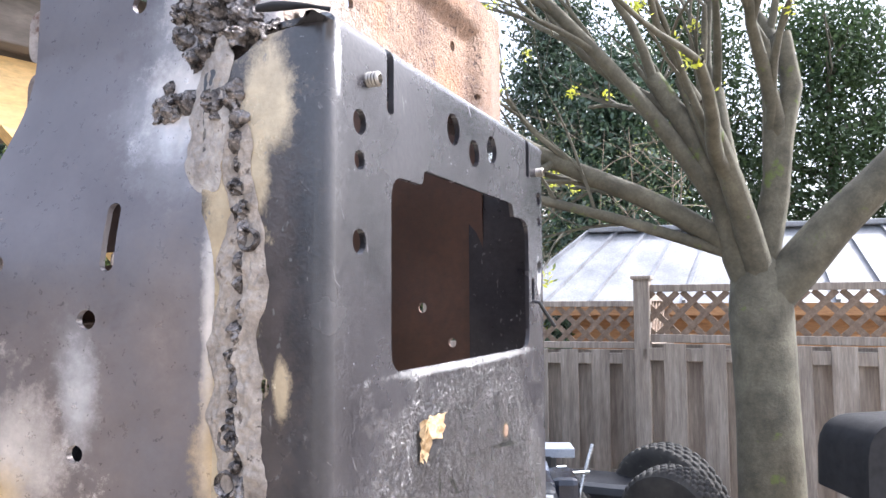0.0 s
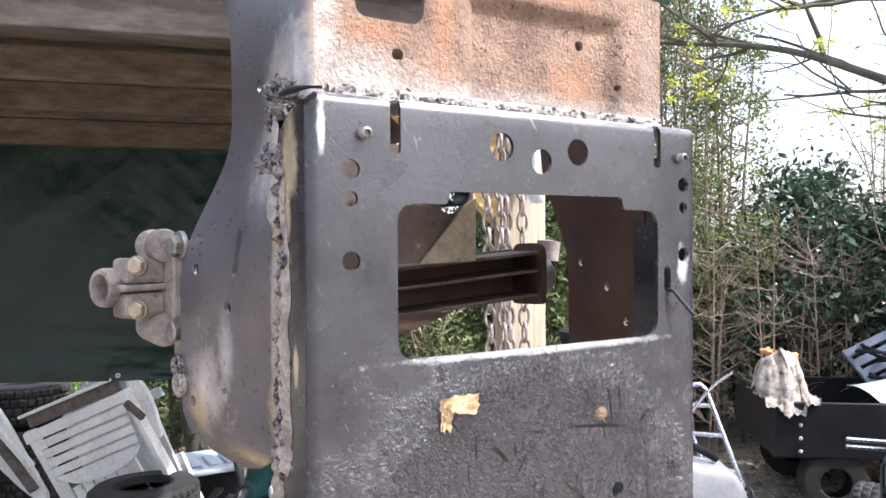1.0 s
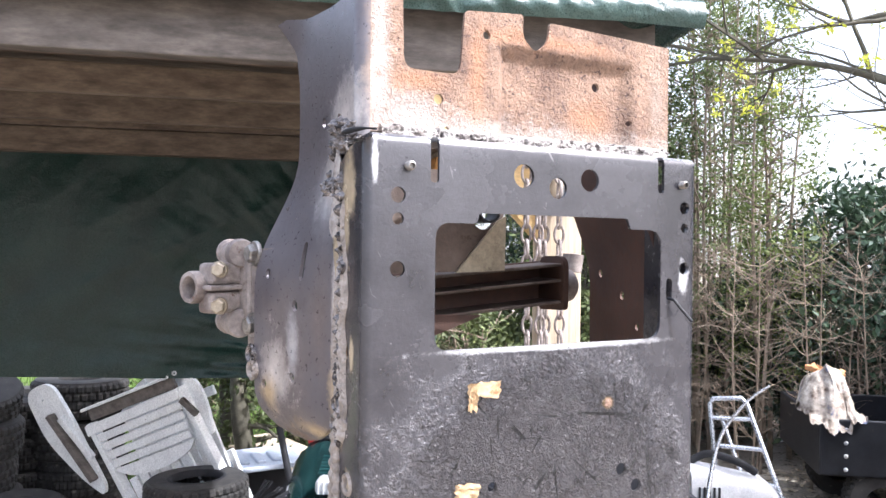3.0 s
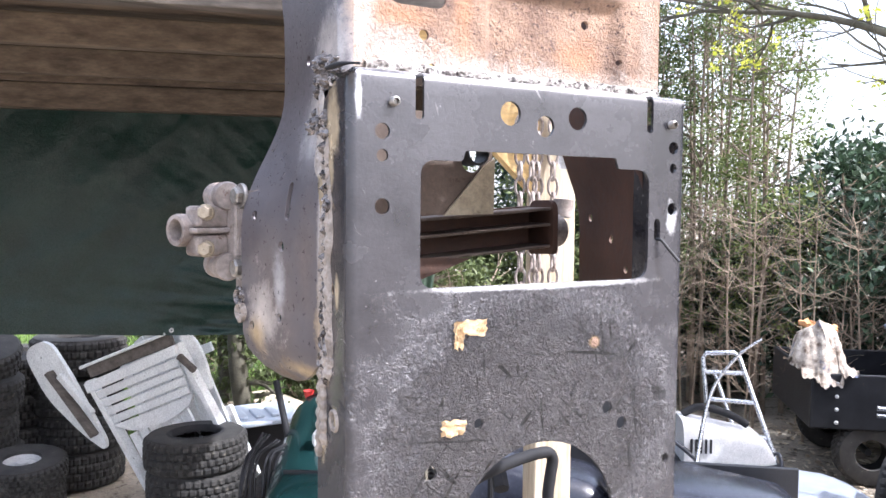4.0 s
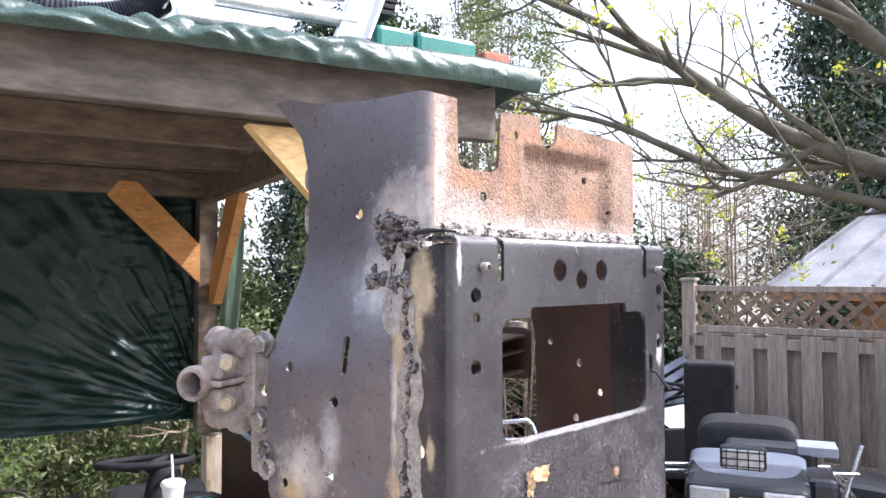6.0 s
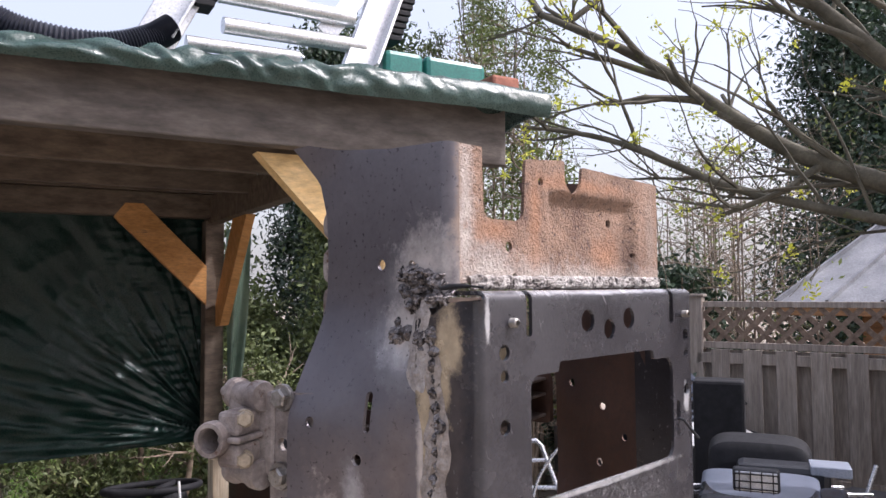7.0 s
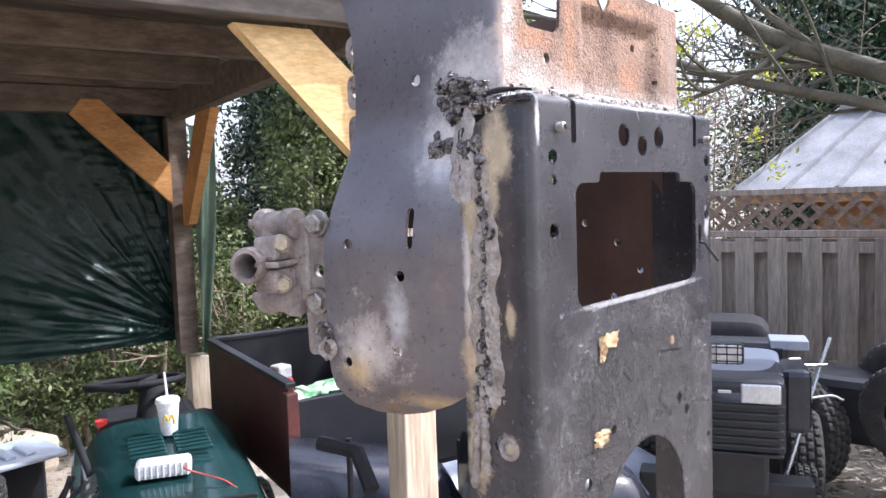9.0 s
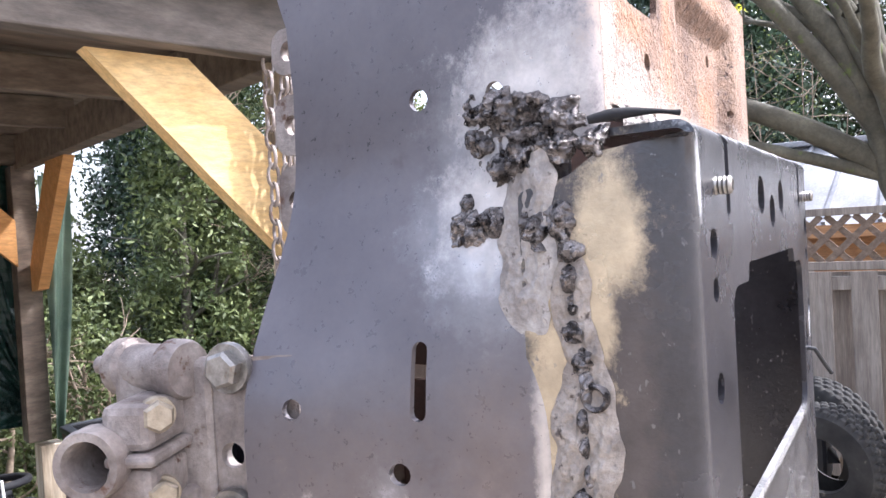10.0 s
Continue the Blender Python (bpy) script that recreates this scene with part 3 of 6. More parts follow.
side_plate = part("side_plate", sheet(left_outline, left_holes, 0.003, lay_left, [0.045 - 0.010 * math.pi / 2 * k / 5 for k in range(6)] + steps(0.055, 0.21, 0.009), steps(1.55, 1.92, 0.012)),
                  PLATE, frame_ob, "grey-painted side plate scorched along the weld", 40)


right_outline = [(y, z) for y, z in ([(0.052, 1.586), (0.050, 1.790), (0.050, 1.800), (0.050, 1.905), (0.10, 1.911), (0.165, 1.918), (0.20, 1.926)] + back_edge[:-1])]
part("inner_side_plate", sheet(right_outline, [circle(0.113, 1.669, 0.0045, 14), circle(0.160, 1.690, 0.0045, 14), circle(0.119, 1.607, 0.0045, 14), circle(0.082, 1.640, 0.004, 12)], 0.003,
                               lambda y, z, d: Vector((W - 0.003 - side_x(max(y, 0.045), z) + 0.006 - d, y, z)), steps(0.05, 0.19, 0.02), steps(1.56, 1.9, 0.02)),
     BROWN, frame_ob, "dark brown rusted side plate", 40)

# rusty face above the panel, with its pressed-in rectangle
FACE_Y = 0.035


def press(x, z):
    """Depth of the pressed channel round the inner field."""
    def ss(t):
        t = min(max(t, 0), 1)
        return t * t * (3 - 2 * t)
    inx = min((x - 0.128) / 0.012, (0.276 - x) / 0.016)
    inz = (1.885 - z) / 0.014
    return 0.009 * ss(min(inx, inz))


rust_outline = rounded([(0.0175, 1.803, 0), (0.314, 1.803, 0), (0.314, 1.903, 0.003), (0.180, 1.907, 0.003), (0.178, 1.890, 0.006), (0.166, 1.880, 0.006), (0.153, 1.890, 0.006), (0.153, 1.910, 0.003),
                        (0.098, 1.905, 0.004), (0.094, 1.853, 0.010), (0.045, 1.853, 0.010), (0.0435, 1.908, 0), (0.0175, 1.908, 0)], 4)
rust_holes = [circle(0.075, 1.832, 0.0042, 14), circle(0.236, 1.860, 0.004, 12), circle(0.118, 1.888, 0.0035, 12), circle(0.082, 1.808, 0.003, 10), circle(0.27, 1.83, 0.0025, 8)]
rusty = part("rusty_face", sheet(rust_outline, rust_holes, 0.003, lambda x, z, d: Vector((x, FACE_Y + press(x, z) + d, z)),
                                 steps(0.03, 0.31, 0.004), steps(1.806, 1.906, 0.004)), RUST, frame_ob, "orange-brown pitted rusty plate with a pressed rectangle", 50)
part("right_return", sheet([(0.038, 1.803), (0.075, 1.803), (0.075, 1.90), (0.038, 1.903)], [], 0.003, lambda y, z, d: Vector((0.314 - d, y, z))), RUST, frame_ob)


# weld: crust strip and lumps of bead
def lump(bm, p, r, squash=(1, 1, 1), seed=0, sub=2, rough_k=0.35):
    ret = bmesh.ops.create_icosphere(bm, subdivisions=sub, radius=1.0)
    for v in ret["verts"]:
        k = 1 + rough_k * noise.noise(v.co * 1.7 + Vector((seed * 3.1, seed * 1.7, seed)))
        v.co = Vector(p) + Vector((v.co.x * squash[0], v.co.y * squash[1], v.co.z * squash[2])) * r * k


def surf(y, z):
    """The outer face there: the panel's flange, or the side plate."""
    plate = side_x(max(y, 0.045), z)
    if z > 1.793:
        return plate
    k = min(max((y - 0.057) / 0.016, 0.0), 1.0)
    return min(plate, (1 - k) * min(0.0, plate) + k * plate)


def ridged(p, s):
    return 1 - abs(2 * noise.noise(Vector(p) * s))


def bead_field(c, ry, rz, lift, name, material, seed, n=70, label="", cells=190.0):
    """A patch of molten-looking weld metal on the plate: ridged lumps with dark pits between."""
    bm = bmesh.new()
    ny, nz = max(int(n * min(1, ry / rz)), 22), max(int(n * min(1, rz / ry)), 22)
    g = []
    for i in range(ny + 1):
        g.append([])
        for j in range(nz + 1):
            a, b = 2 * i / ny - 1, 2 * j / nz - 1
            y, z = c[0] + a * ry, c[1] + b * rz
            rr = math.hypot(a, b) * (1.05 + 0.65 * noise.noise(Vector((y * 140, z * 140, seed))) + 0.25 * noise.noise(Vector((y * 420, z * 420, seed))))
            edge = max(0.0, 1 - rr ** 2.2)
            cell = noise.cell_vector(Vector((y * cells + 0.5 * noise.noise(Vector((y * 200, z * 200, 1))), z * cells, seed)))
            d1 = noise.voronoi(Vector((y * cells, z * cells * 0.8, seed)))[0][0]
            h = edge * lift * (1.25 - 1.7 * d1 + 0.30 * cell.x + 0.22 * ridged((y, z, seed), 420.0)) + (0.0016 * edge if edge > 0 else -0.0015)
            g[-1].append((bm.verts.new((surf(y, z) - h, y, z)), edge > 0))
    for i in range(ny):
        for j in range(nz):
            q = (g[i][j], g[i][j + 1], g[i + 1][j + 1], g[i + 1][j])
            if any(e for _, e in q):
                bm.faces.new([v for v, _ in q])
    bmesh.ops.delete(bm, geom=[v for v in bm.verts if not v.link_faces], context="VERTS")
    return part(name, bm, material, frame_ob, label, 75)


def seam_y(z):
    """The weld's line down the joint."""
    return 0.0435 + 0.0022 * math.sin(z * 62) + 0.0012 * math.sin(z * 171 + 1)


def crust_strip(z0, z1, half, lift, seed, nz=300, nw=44, shift=0.0):
    """A ragged crust of slag on both sides of the joint, folded in long ridges, with a crooked gap down its middle."""
    bm = bmesh.new()
    rows = []
    for i in range(nz + 1):
        z = z0 + (z1 - z0) * i / nz
        wl = half * (0.95 + 0.22 * noise.noise(Vector((z * 55, seed, 0))) + 0.10 * noise.noise(Vector((z * 190, seed, 4))))
        wr = half * (0.98 + 0.22 * noise.noise(Vector((z * 60, seed, 9))) + 0.10 * noise.noise(Vector((z * 170, seed, 14))))
        gap = 0.0022 * (1 + 0.9 * noise.noise(Vector((z * 130, seed, 20))))
        ends = min(1.0, 5 * i / nz, 5 * (nz - i) / nz)
        wl, wr = wl * (0.3 + 0.7 * ends ** 0.5), wr * (0.3 + 0.7 * ends ** 0.5)
        row = []
        for k in range(nw + 1):
            t = 2 * k / nw - 1
            y = seam_y(z) + shift + t * (wl if t < 0 else wr)
            edge = (1 - abs(t) ** 5) * ends
            fold = 0.55 + 0.75 * ridged((y * 1.5, z * 0.55, seed), 150.0) * 0.6 + 0.45 * noise.noise(Vector((y * 420, z * 260, seed)))
            open_ = min(1.0, (abs(y - seam_y(z)) / max(gap, 0.0006)) ** 2)
            h = edge * lift * max(0.1, fold) * (0.12 + 0.88 * open_)
            row.append(bm.verts.new((surf(y, z) - h - 0.0003, y, z)))
        rows.append(row)
    for a, b in zip(rows, rows[1:]):
        for k in range(nw):
            bm.faces.new((a[k], b[k], b[k + 1], a[k + 1]))
    return bm


part("heat_crust", crust_strip(1.575, 1.716, 0.0135, 0.0034, 1), SLAG, frame_ob, "tan crust of scorched paint and slag", 75)
part("heat_crust", crust_strip(1.705, 1.752, 0.0080, 0.0022, 6, 120, 30), SLAG, frame_ob, "tan crust of scorched paint and slag", 75)
part("lap_crust", crust_strip(1.722, 1.792, 0.0125, 0.0022, 12, 160, 36, 0.0180), ASHY, frame_ob, "pale ashy crust over the lapped edge", 75)
# dark bead showing in the gap
rnd = random.Random(31)
z = 1.757
while z > 1.572:
    step_z = rnd.uniform(0.0085, 0.0145)
    wide = 0.0052 if z > 1.715 else rnd.uniform(0.0026, 0.0048)
    bead_field((seam_y(z) + rnd.uniform(-0.0012, 0.0012), z - step_z / 2), wide, step_z * 0.62, 0.0042 if z > 1.715 else 0.0036, "weld_bead", WELD, 3.0 + 40 * (1.8 - z), 44, "lumpy blackened weld bead", 260.0)
    z -= step_z
for k, (y, z, ry, rz, lf) in enumerate([(0.0755, 1.8085, 0.0105, 0.0075, 0.0060), (0.062, 1.8075, 0.0075, 0.0065, 0.0052), (0.0640, 1.7950, 0.0085, 0.0078, 0.0060), (0.0720, 1.7860, 0.0098, 0.0058, 0.0052),
                                        (0.0500, 1.8030, 0.0080, 0.0060, 0.0050), (0.0480, 1.7925, 0.0062, 0.0058, 0.0046), (0.0360, 1.7925, 0.0044, 0.0050, 0.0040), (0.0840, 1.7965, 0.0050, 0.0048, 0.0036),
                                        (0.0890, 1.7630, 0.0058, 0.0068, 0.0050), (0.0775, 1.7650, 0.0048, 0.0055, 0.0044), (0.0590, 1.7620, 0.0066, 0.0066, 0.0052), (0.0480, 1.7640, 0.0046, 0.0060, 0.0030), (0.0905, 1.7735, 0.0030, 0.0030, 0.0022)]):
    bead_field((y, z), ry * 1.3, rz * 1.3, lf * 1.15, "weld_blob", WELD, 20.0 + k, 54, "blackened blob of weld metal", 210.0)
bm = bmesh.new()
rows = []
for i in range(420):
    x = 0.026 + 0.286 * i / 419
    row = []
    for j in range(13):
        t = j / 12 - 0.5
        h = (1 - (2 * t) ** 4) * 0.0036 * (0.4 + 0.9 * ridged((x, t * 0.02, 3), 230.0) * (0.6 + 0.8 * abs(noise.noise(Vector((x * 60, 0, 7))))))
        row.append(bm.verts.new((x, FACE_Y - h - 0.0002 - 0.002 * max(0, -t), 1.8035 + t * 0.011 + 0.0015 * noise.noise(Vector((x * 90, 1, 1))))))
    rows.append(row)
for ra, rb in zip(rows, rows[1:]):
    for j in range(12):
        bm.faces.new((ra[j], rb[j], rb[j + 1], ra[j + 1]))
part("weld_seam", bm, ASH, frame_ob, "rough weld seam under the rusty face", 75)
for y, z, r in [(0.0375, 1.700, 0.0052), (0.046, 1.617, 0.006), (0.047, 1.598, 0.006), (0.049, 1.583, 0.007), (0.026, 1.543, 0.0085)]:
    bm = bmesh.new()
    lathe(bm, [(r * 0.60, -0.002), (r * 0.62, 0.0010), (r * 0.85, 0.0018), (r, 0.0010), (r * 1.08, -0.003)], 22, axis_pose((min(side_x(y, z), 0.0) - 0.0022 + (0.002 if y < 0.03 else 0), y, z), (-1, 0, 0)))
    for v in bm.verts:
        v.co.x -= 0.0009 * noise.noise(v.co * 400)
    part("weld_ring", bm, SLAG if y < 0.03 else WELD, frame_ob, smooth=60)
rnd = random.Random(5)
# tan weld runs dripping below the plate
for i, (y0, z0, y1, z1, r) in enumerate([(0.052, 1.575, 0.058, 1.508, 0.0035), (0.048, 1.575, 0.046, 1.520, 0.0035)]):
    pts = [(-0.0008, y0 + (y1 - y0) * k / 40, z0 + (z1 - z0) * k / 40) for k in range(41)]
    part("weld_run", Tube(pts, [r * (1 + 0.22 * math.sin(k * 1.05 + i) + 0.2 * noise.noise(Vector((k * 0.4, i, 0)))) for k in range(41)], 10), SLAG, frame_ob, smooth=70)
bead_field((0.041, 1.583), 0.014, 0.013, 0.0042, "weld_run", SLAG, 71.0, 60, "", 160.0)

part("curled_flake", Tube(curve_pts([(-0.004, 0.034, 1.799), (0.001, 0.025, 1.8005), (0.006, 0.014, 1.8005), (0.011, 0.006, 1.7995)], 6), [0.0015 + 0.0007 * math.sin(0.32 * k) for k in range(19)], 10), DARK, frame_ob, "dark curled flake of metal", 60)
# studs, wire, bolts and stuck labels
for x, z in [(0.034, 1.774), (0.297, 1.773)]:
    prof = [(0.0036, 0.004)] + [(0.0036 - 0.0005 * (k % 2), -0.0008 * k) for k in range(0, 8)] + [(0.0022, -0.0060), (0.0020, -0.003), (0.0004, -0.003)]
    part("stud", Lathe(prof, 14, axis_pose((x, 0, z), (0, 1, 0))), BOLT, frame_ob, smooth=50)
part("wire", Tube([(0.285, 0.002, 1.674), (0.286, -0.004, 1.673), (0.292, -0.008, 1.664), (0.299, -0.012, 1.655)], 0.0014, 8), BLACKPAINT, frame_ob)


def torn_label(c, w, h, seed, name="label_scrap"):
    rn = random.Random(seed)
    bm = bmesh.new()
    nx, nz = 8, 7
    g = []
    for i in range(nx + 1):
        g.append([])
        for j in range(nz + 1):
            x = c[0] + (i / nx - 0.5) * w + rn.uniform(-0.0008, 0.0008)
            z = c[1] + (j / nz - 0.5) * h * (1 + 0.4 * noise.noise(Vector((i * 0.6, seed, 0)))) + 0.15 * h * noise.noise(Vector((i * 0.5, 3, seed)))
            y = -0.0012 - 0.0045 * abs(noise.noise(Vector((i * 0.5, j * 0.5, seed)))) - 0.006 * (max(0, (i / nx - 0.45)) ** 2) * (j / nz)
            g[-1].append(bm.verts.new((x, y, z)))
    for i in range(nx):
        for j in range(nz):
            bm.faces.new((g[i][j], g[i + 1][j], g[i + 1][j + 1], g[i][j + 1]))
    part(name, bm, TAG, frame_ob, "torn yellowed paper scrap", 60)


torn_label((0.098, 1.609), 0.027, 0.012, 3)
torn_label((0.088, 1.602), 0.008, 0.016, 5)
torn_label((0.084, 1.534), 0.020, 0.012, 9)
part("rust_spot", Lathe([(0.0003, 0.0003), (0.0025, 0.0003), (0.004, 0.0)], 14, axis_pose((0.218, -0.0004, 1.589), (0, -1, 0))), RUST, frame_ob)


def hex_bolt(p, d, r=0.0085, h=0.006, washer=0.011, material=None, name="bolt"):
    bm = bmesh.new()
    m = axis_pose(p, d)
    lathe(bm, [(0.0003, 0.0035), (washer, 0.0035), (washer * 1.05, 0.0022), (washer * 1.05, 0), (0.0003, 0)], 24, m)
    lathe(bm, [(0.0003, 0.0035 + h), (r * 0.80, 0.0035 + h), (r, 0.0035 + h * 0.75), (r, 0.0034)], 6, m)
    return part(name, bm, material or BOLT, frame_ob, smooth=30)


# bracket bar with the split clamp bolted on behind the side plate
OUT = Vector((-0.973, -0.229, 0.0))
bar_place = lambda y, z, d: Vector((-0.0275 - 0.235 * (y - 0.185) + 0.004 + d, y, z))
part("bracket_bar", sheet(rounded([(0.165, 1.600, 0.004), (0.212, 1.597, 0.006), (0.214, 1.712, 0.006), (0.165, 1.714, 0.003)]),
                          [circle(0.199, 1.669, 0.0058, 16)], 0.006, bar_place), CAST, frame_ob, "brown rusty bracket bar", 40)
for y, z in [(0.197, 1.7085), (0.199, 1.6435)]:
    hex_bolt((-0.0275 - 0.235 * (y - 0.185) + 0.0035, y, z), OUT)
for y, z in [(0.190, 1.618), (0.186, 1.605)]:
    bm = bmesh.new()
    lathe(bm, [(0.0050, 0.0), (0.0062, 0.003), (0.0075, 0.0035), (0.0085, 0.0015), (0.009, -0.003)], 18, axis_pose((-0.031, y, z), OUT))
    for k in range(9):
        a = k * 0.7
        lump(bm, (-0.0325, y + 0.0075 * math.cos(a), z + 0.0075 * math.sin(a)), 0.0028, (0.7, 1, 1), k + int(z * 1000), 1, 0.5)
    part("burnt_ring", bm, SLAG if z < 1.61 else WELD, frame_ob, smooth=60)

back_dir = Vector((-0.229, 0.973, 0.0))
clamp_c = Vector((-0.062, 0.232, 1.677))
bm = bmesh.new()
TUBE_DIR = Vector((-0.90, -0.42, 0.0)).normalized()
lathe(bm, [(0.0098, -0.028), (0.0098, 0.020), (0.0105, 0.022), (0.0140, 0.022), (0.0150, 0.019), (0.0150, 0.011), (0.0135, 0.008), (0.0135, -0.028), (0.0098, -0.028)], 28, axis_pose(clamp_c, TUBE_DIR))
side_dir = Vector((0.42, -0.90, 0.0))
rotc = Matrix((TUBE_DIR, side_dir, Vector((0, 0, 1)))).transposed()
clamp = part("split_clamp", bm, CAST, frame_ob, "dirty cast split clamp with an open bore", 45)
part("clamp_rib", Box(clamp_c + side_dir * 0.016 + TUBE_DIR * -0.002, (0.040, 0.022, 0.005), rotc, 0.002), CAST, clamp)
part("clamp_block", Box(clamp_c + side_dir * 0.013 + TUBE_DIR * -0.003 + Vector((0, 0, 0.0125)), (0.034, 0.022, 0.020), rotc, 0.004), CAST, clamp)
part("clamp_block", Box(clamp_c + side_dir * 0.013 + TUBE_DIR * -0.003 + Vector((0, 0, -0.0135)), (0.034, 0.022, 0.020), rotc, 0.004), CAST, clamp)
for dz in (0.0165, -0.0165):
    hex_bolt(clamp_c + side_dir * 0.022 + TUBE_DIR * 0.004 + Vector((0, 0, dz)), side_dir * 0.6 + TUBE_DIR * 0.8, 0.0068, 0.005, 0.0075, BRASSY)
part("clamp_ear", Box((-0.034, 0.230, 1.677), (0.014, 0.048, 0.072), rotc, 0.004), CAST, frame_ob)
for z in (1.7085, 1.6435):
    bm = bmesh.new()
    c = Vector((-0.040, 0.212, z))
    lathe(bm, [(0.0003, 0.0), (0.012, 0.0), (0.0135, 0.003), (0.0135, 0.010), (0.011, 0.012), (0.011, 0.034), (0.0135, 0.036), (0.0135, 0.043), (0.0003, 0.045)], 22, axis_pose(c - OUT * 0.004, back_dir * 0.55 - OUT * 0.1))
    lathe(bm, [(0.0045, 0.044), (0.0045, 0.060), (0.0003, 0.061)], 10, axis_pose(c - OUT * 0.004, back_dir * 0.55 - OUT * 0.1))
    part("bushing", bm, CAST, frame_ob, smooth=40)

# rusty hinge lugs behind the plate's rear edge
bm = bmesh.new()
for z0, z1 in [(1.765, 1.800), (1.805, 1.835), (1.845, 1.868)]:
    ring = sheet(rounded([(0.178, z0, 0.008), (0.208, z0, 0.010), (0.208, z1, 0.010), (0.178, z1, 0.008)]), [circle(0.197, (z0 + z1) / 2, 0.005, 12)], 0.005, lambda y, z, d: Vector((0.022 + d, y, z)))
    me_t = bpy.data.meshes.new("tmp")
    ring.to_mesh(me_t)
    ring.free()
    bm.from_mesh(me_t)
    bpy.data.meshes.remove(me_t)
part("hinge_lug", bm, CAST, frame_ob, "row of rusty lugs", 40)

for z0, z1 in ((1.655, 1.694), (1.701, 1.750)):
    part("inner_web", sheet(rounded([(0.118, z0, 0.004), (0.178, z0, 0.004), (0.178, z1, 0.004), (0.118, z1, 0.004)]), [], 0.003, lambda y, z, d: Vector((0.036 + d, y, z))), BROWN, frame_ob)
# inside, seen through the window: ribbed rail, lug and gusset
RAIL_TILT = Matrix.Rotation(radians(-4.5), 3, "Y")
# ribs take a paler steel than the web: lit edges put into the colour
for z in (1.689, 1.6725, 1.650):
    part("rail_rib", Box((0.150, 0.178, z), (0.275, 0.046, 0.0032), RAIL_TILT, 0.001), GUSSET, frame_ob)
part("rail_web", Box((0.150, 0.200, 1.670), (0.275, 0.006, 0.044), RAIL_TILT, 0.001), BROWN, frame_ob)
part("rail_stop", Box((0.127, 0.166, 1.668), (0.012, 0.010, 0.050), RAIL_TILT, 0.002), GUSSET, frame_ob)
part("lower_gusset", sheet([(0.040, 1.655), (0.185, 1.650), (0.040, 1.600)], [], 0.004, lambda x, z, d: Vector((x, 0.150 + d, z))), BROWN, frame_ob, "", 40)
part("rail_end", sheet(rounded([(0.150, 1.652, 0.006), (0.195, 1.650, 0.006), (0.195, 1.708, 0.012), (0.150, 1.709, 0.014)]), [], 0.006, lambda y, z, d: Vector((0.283 + d, y, z))), BROWN, frame_ob, "", 40)
part("pivot_lug", Lathe([(0.0003, 0), (0.016, 0), (0.018, 0.003), (0.018, 0.030), (0.014, 0.034), (0.0003, 0.034)], 20, axis_pose((0.300, 0.205, 1.675), (1, 0, 0))), CAST, frame_ob, smooth=40)
part("pivot_lug", Lathe([(0.0003, 0), (0.011, 0), (0.012, 0.02), (0.0003, 0.022)], 18, axis_pose((0.340, 0.212, 1.690), (0.1, 0, 1))), CAST, frame_ob, smooth=40)
part("gusset", sheet([(0.040, 1.690), (0.160, 1.693), (0.206, 1.745), (0.206, 1.790), (0.040, 1.790)], [circle(0.183, 1.746, 0.012, 22)], 0.004,
                     lambda x, z, d: Vector((x, 0.147 + d, z))), GUSSET, frame_ob, "rusty gusset plate with a round hole", 40)
part("gusset_tube", Lathe([(0.0100, 0.0), (0.0120, 0.0), (0.0120, 0.022), (0.0100, 0.022), (0.0100, 0.0)], 24, axis_pose((0.181, 0.131, 1.752), (0, 1, 0))), BLACKPAINT, frame_ob, "short dark tube", 40)
# triangular leaf in a paler tan than the gusset behind it
part("gusset_leaf", sheet([(0.150, 1.692), (0.205, 1.694), (0.206, 1.748), (0.196, 1.742)], [], 0.003, lambda x, z, d: Vector((x, 0.142 + d, z))), TANSTEEL, frame_ob, "pale tan triangular leaf", 40)
part("bent_rod", Tube(curve_pts([(0.16, 0.16, 1.412), (0.240, 0.18, 1.4235), (0.300, 0.19, 1.4270), (0.316, 0.19, 1.4200), (0.314, 0.19, 1.400), (0.311, 0.19, 1.374), (0.320, 0.192, 1.355), (0.36, 0.195, 1.338)], 8), 0.0066, 12), DARK, frame_ob, "black bent rod", 60)


# ---- timber shelter with tarpaulins ----
U, V = Vector((-0.963, 0.27, 0)), Vector((0.27, 0.963, 0))
FP = Vector((0.87, 0.97, 0))            # front post
BP = FP + V * 2.19 + U * -0.02          # back post


def sh(u, v, z):
    """A place in the shelter: along the front beam from the front post, towards the back, height."""
    p = FP + U * u + V * v
    return Vector((p.x, p.y, z))


shelter = thing("timber_shelter", "weathered timber lean-to shelter with new yellow and orange braces", "shelter", tuple(FP))
UPZ = (0, 0, 1)
part("post", Beam(sh(0, 0, 0), sh(0, 0, 2.12), 0.09, 0.09, tuple(V), 0.004), POSTWOOD, shelter, "pale square timber post")
part("post", Beam(sh(-0.02, 2.19, 1.0), sh(-0.02, 2.19, 2.14), 0.09, 0.09, tuple(V), 0.004), OLDWOOD, shelter)
part("post", Beam(sh(-0.055, 2.16, 0), sh(-0.055, 2.16, 0.985), 0.09, 0.10, tuple(V), 0.004), POSTWOOD, shelter, "pale short post block")
part("beam", Beam(sh(-0.20, -0.07, 2.172), sh(6.2, -0.07, 2.172), 0.045, 0.145, UPZ, 0.004), GREYWOOD, shelter, "grey weathered front beam")
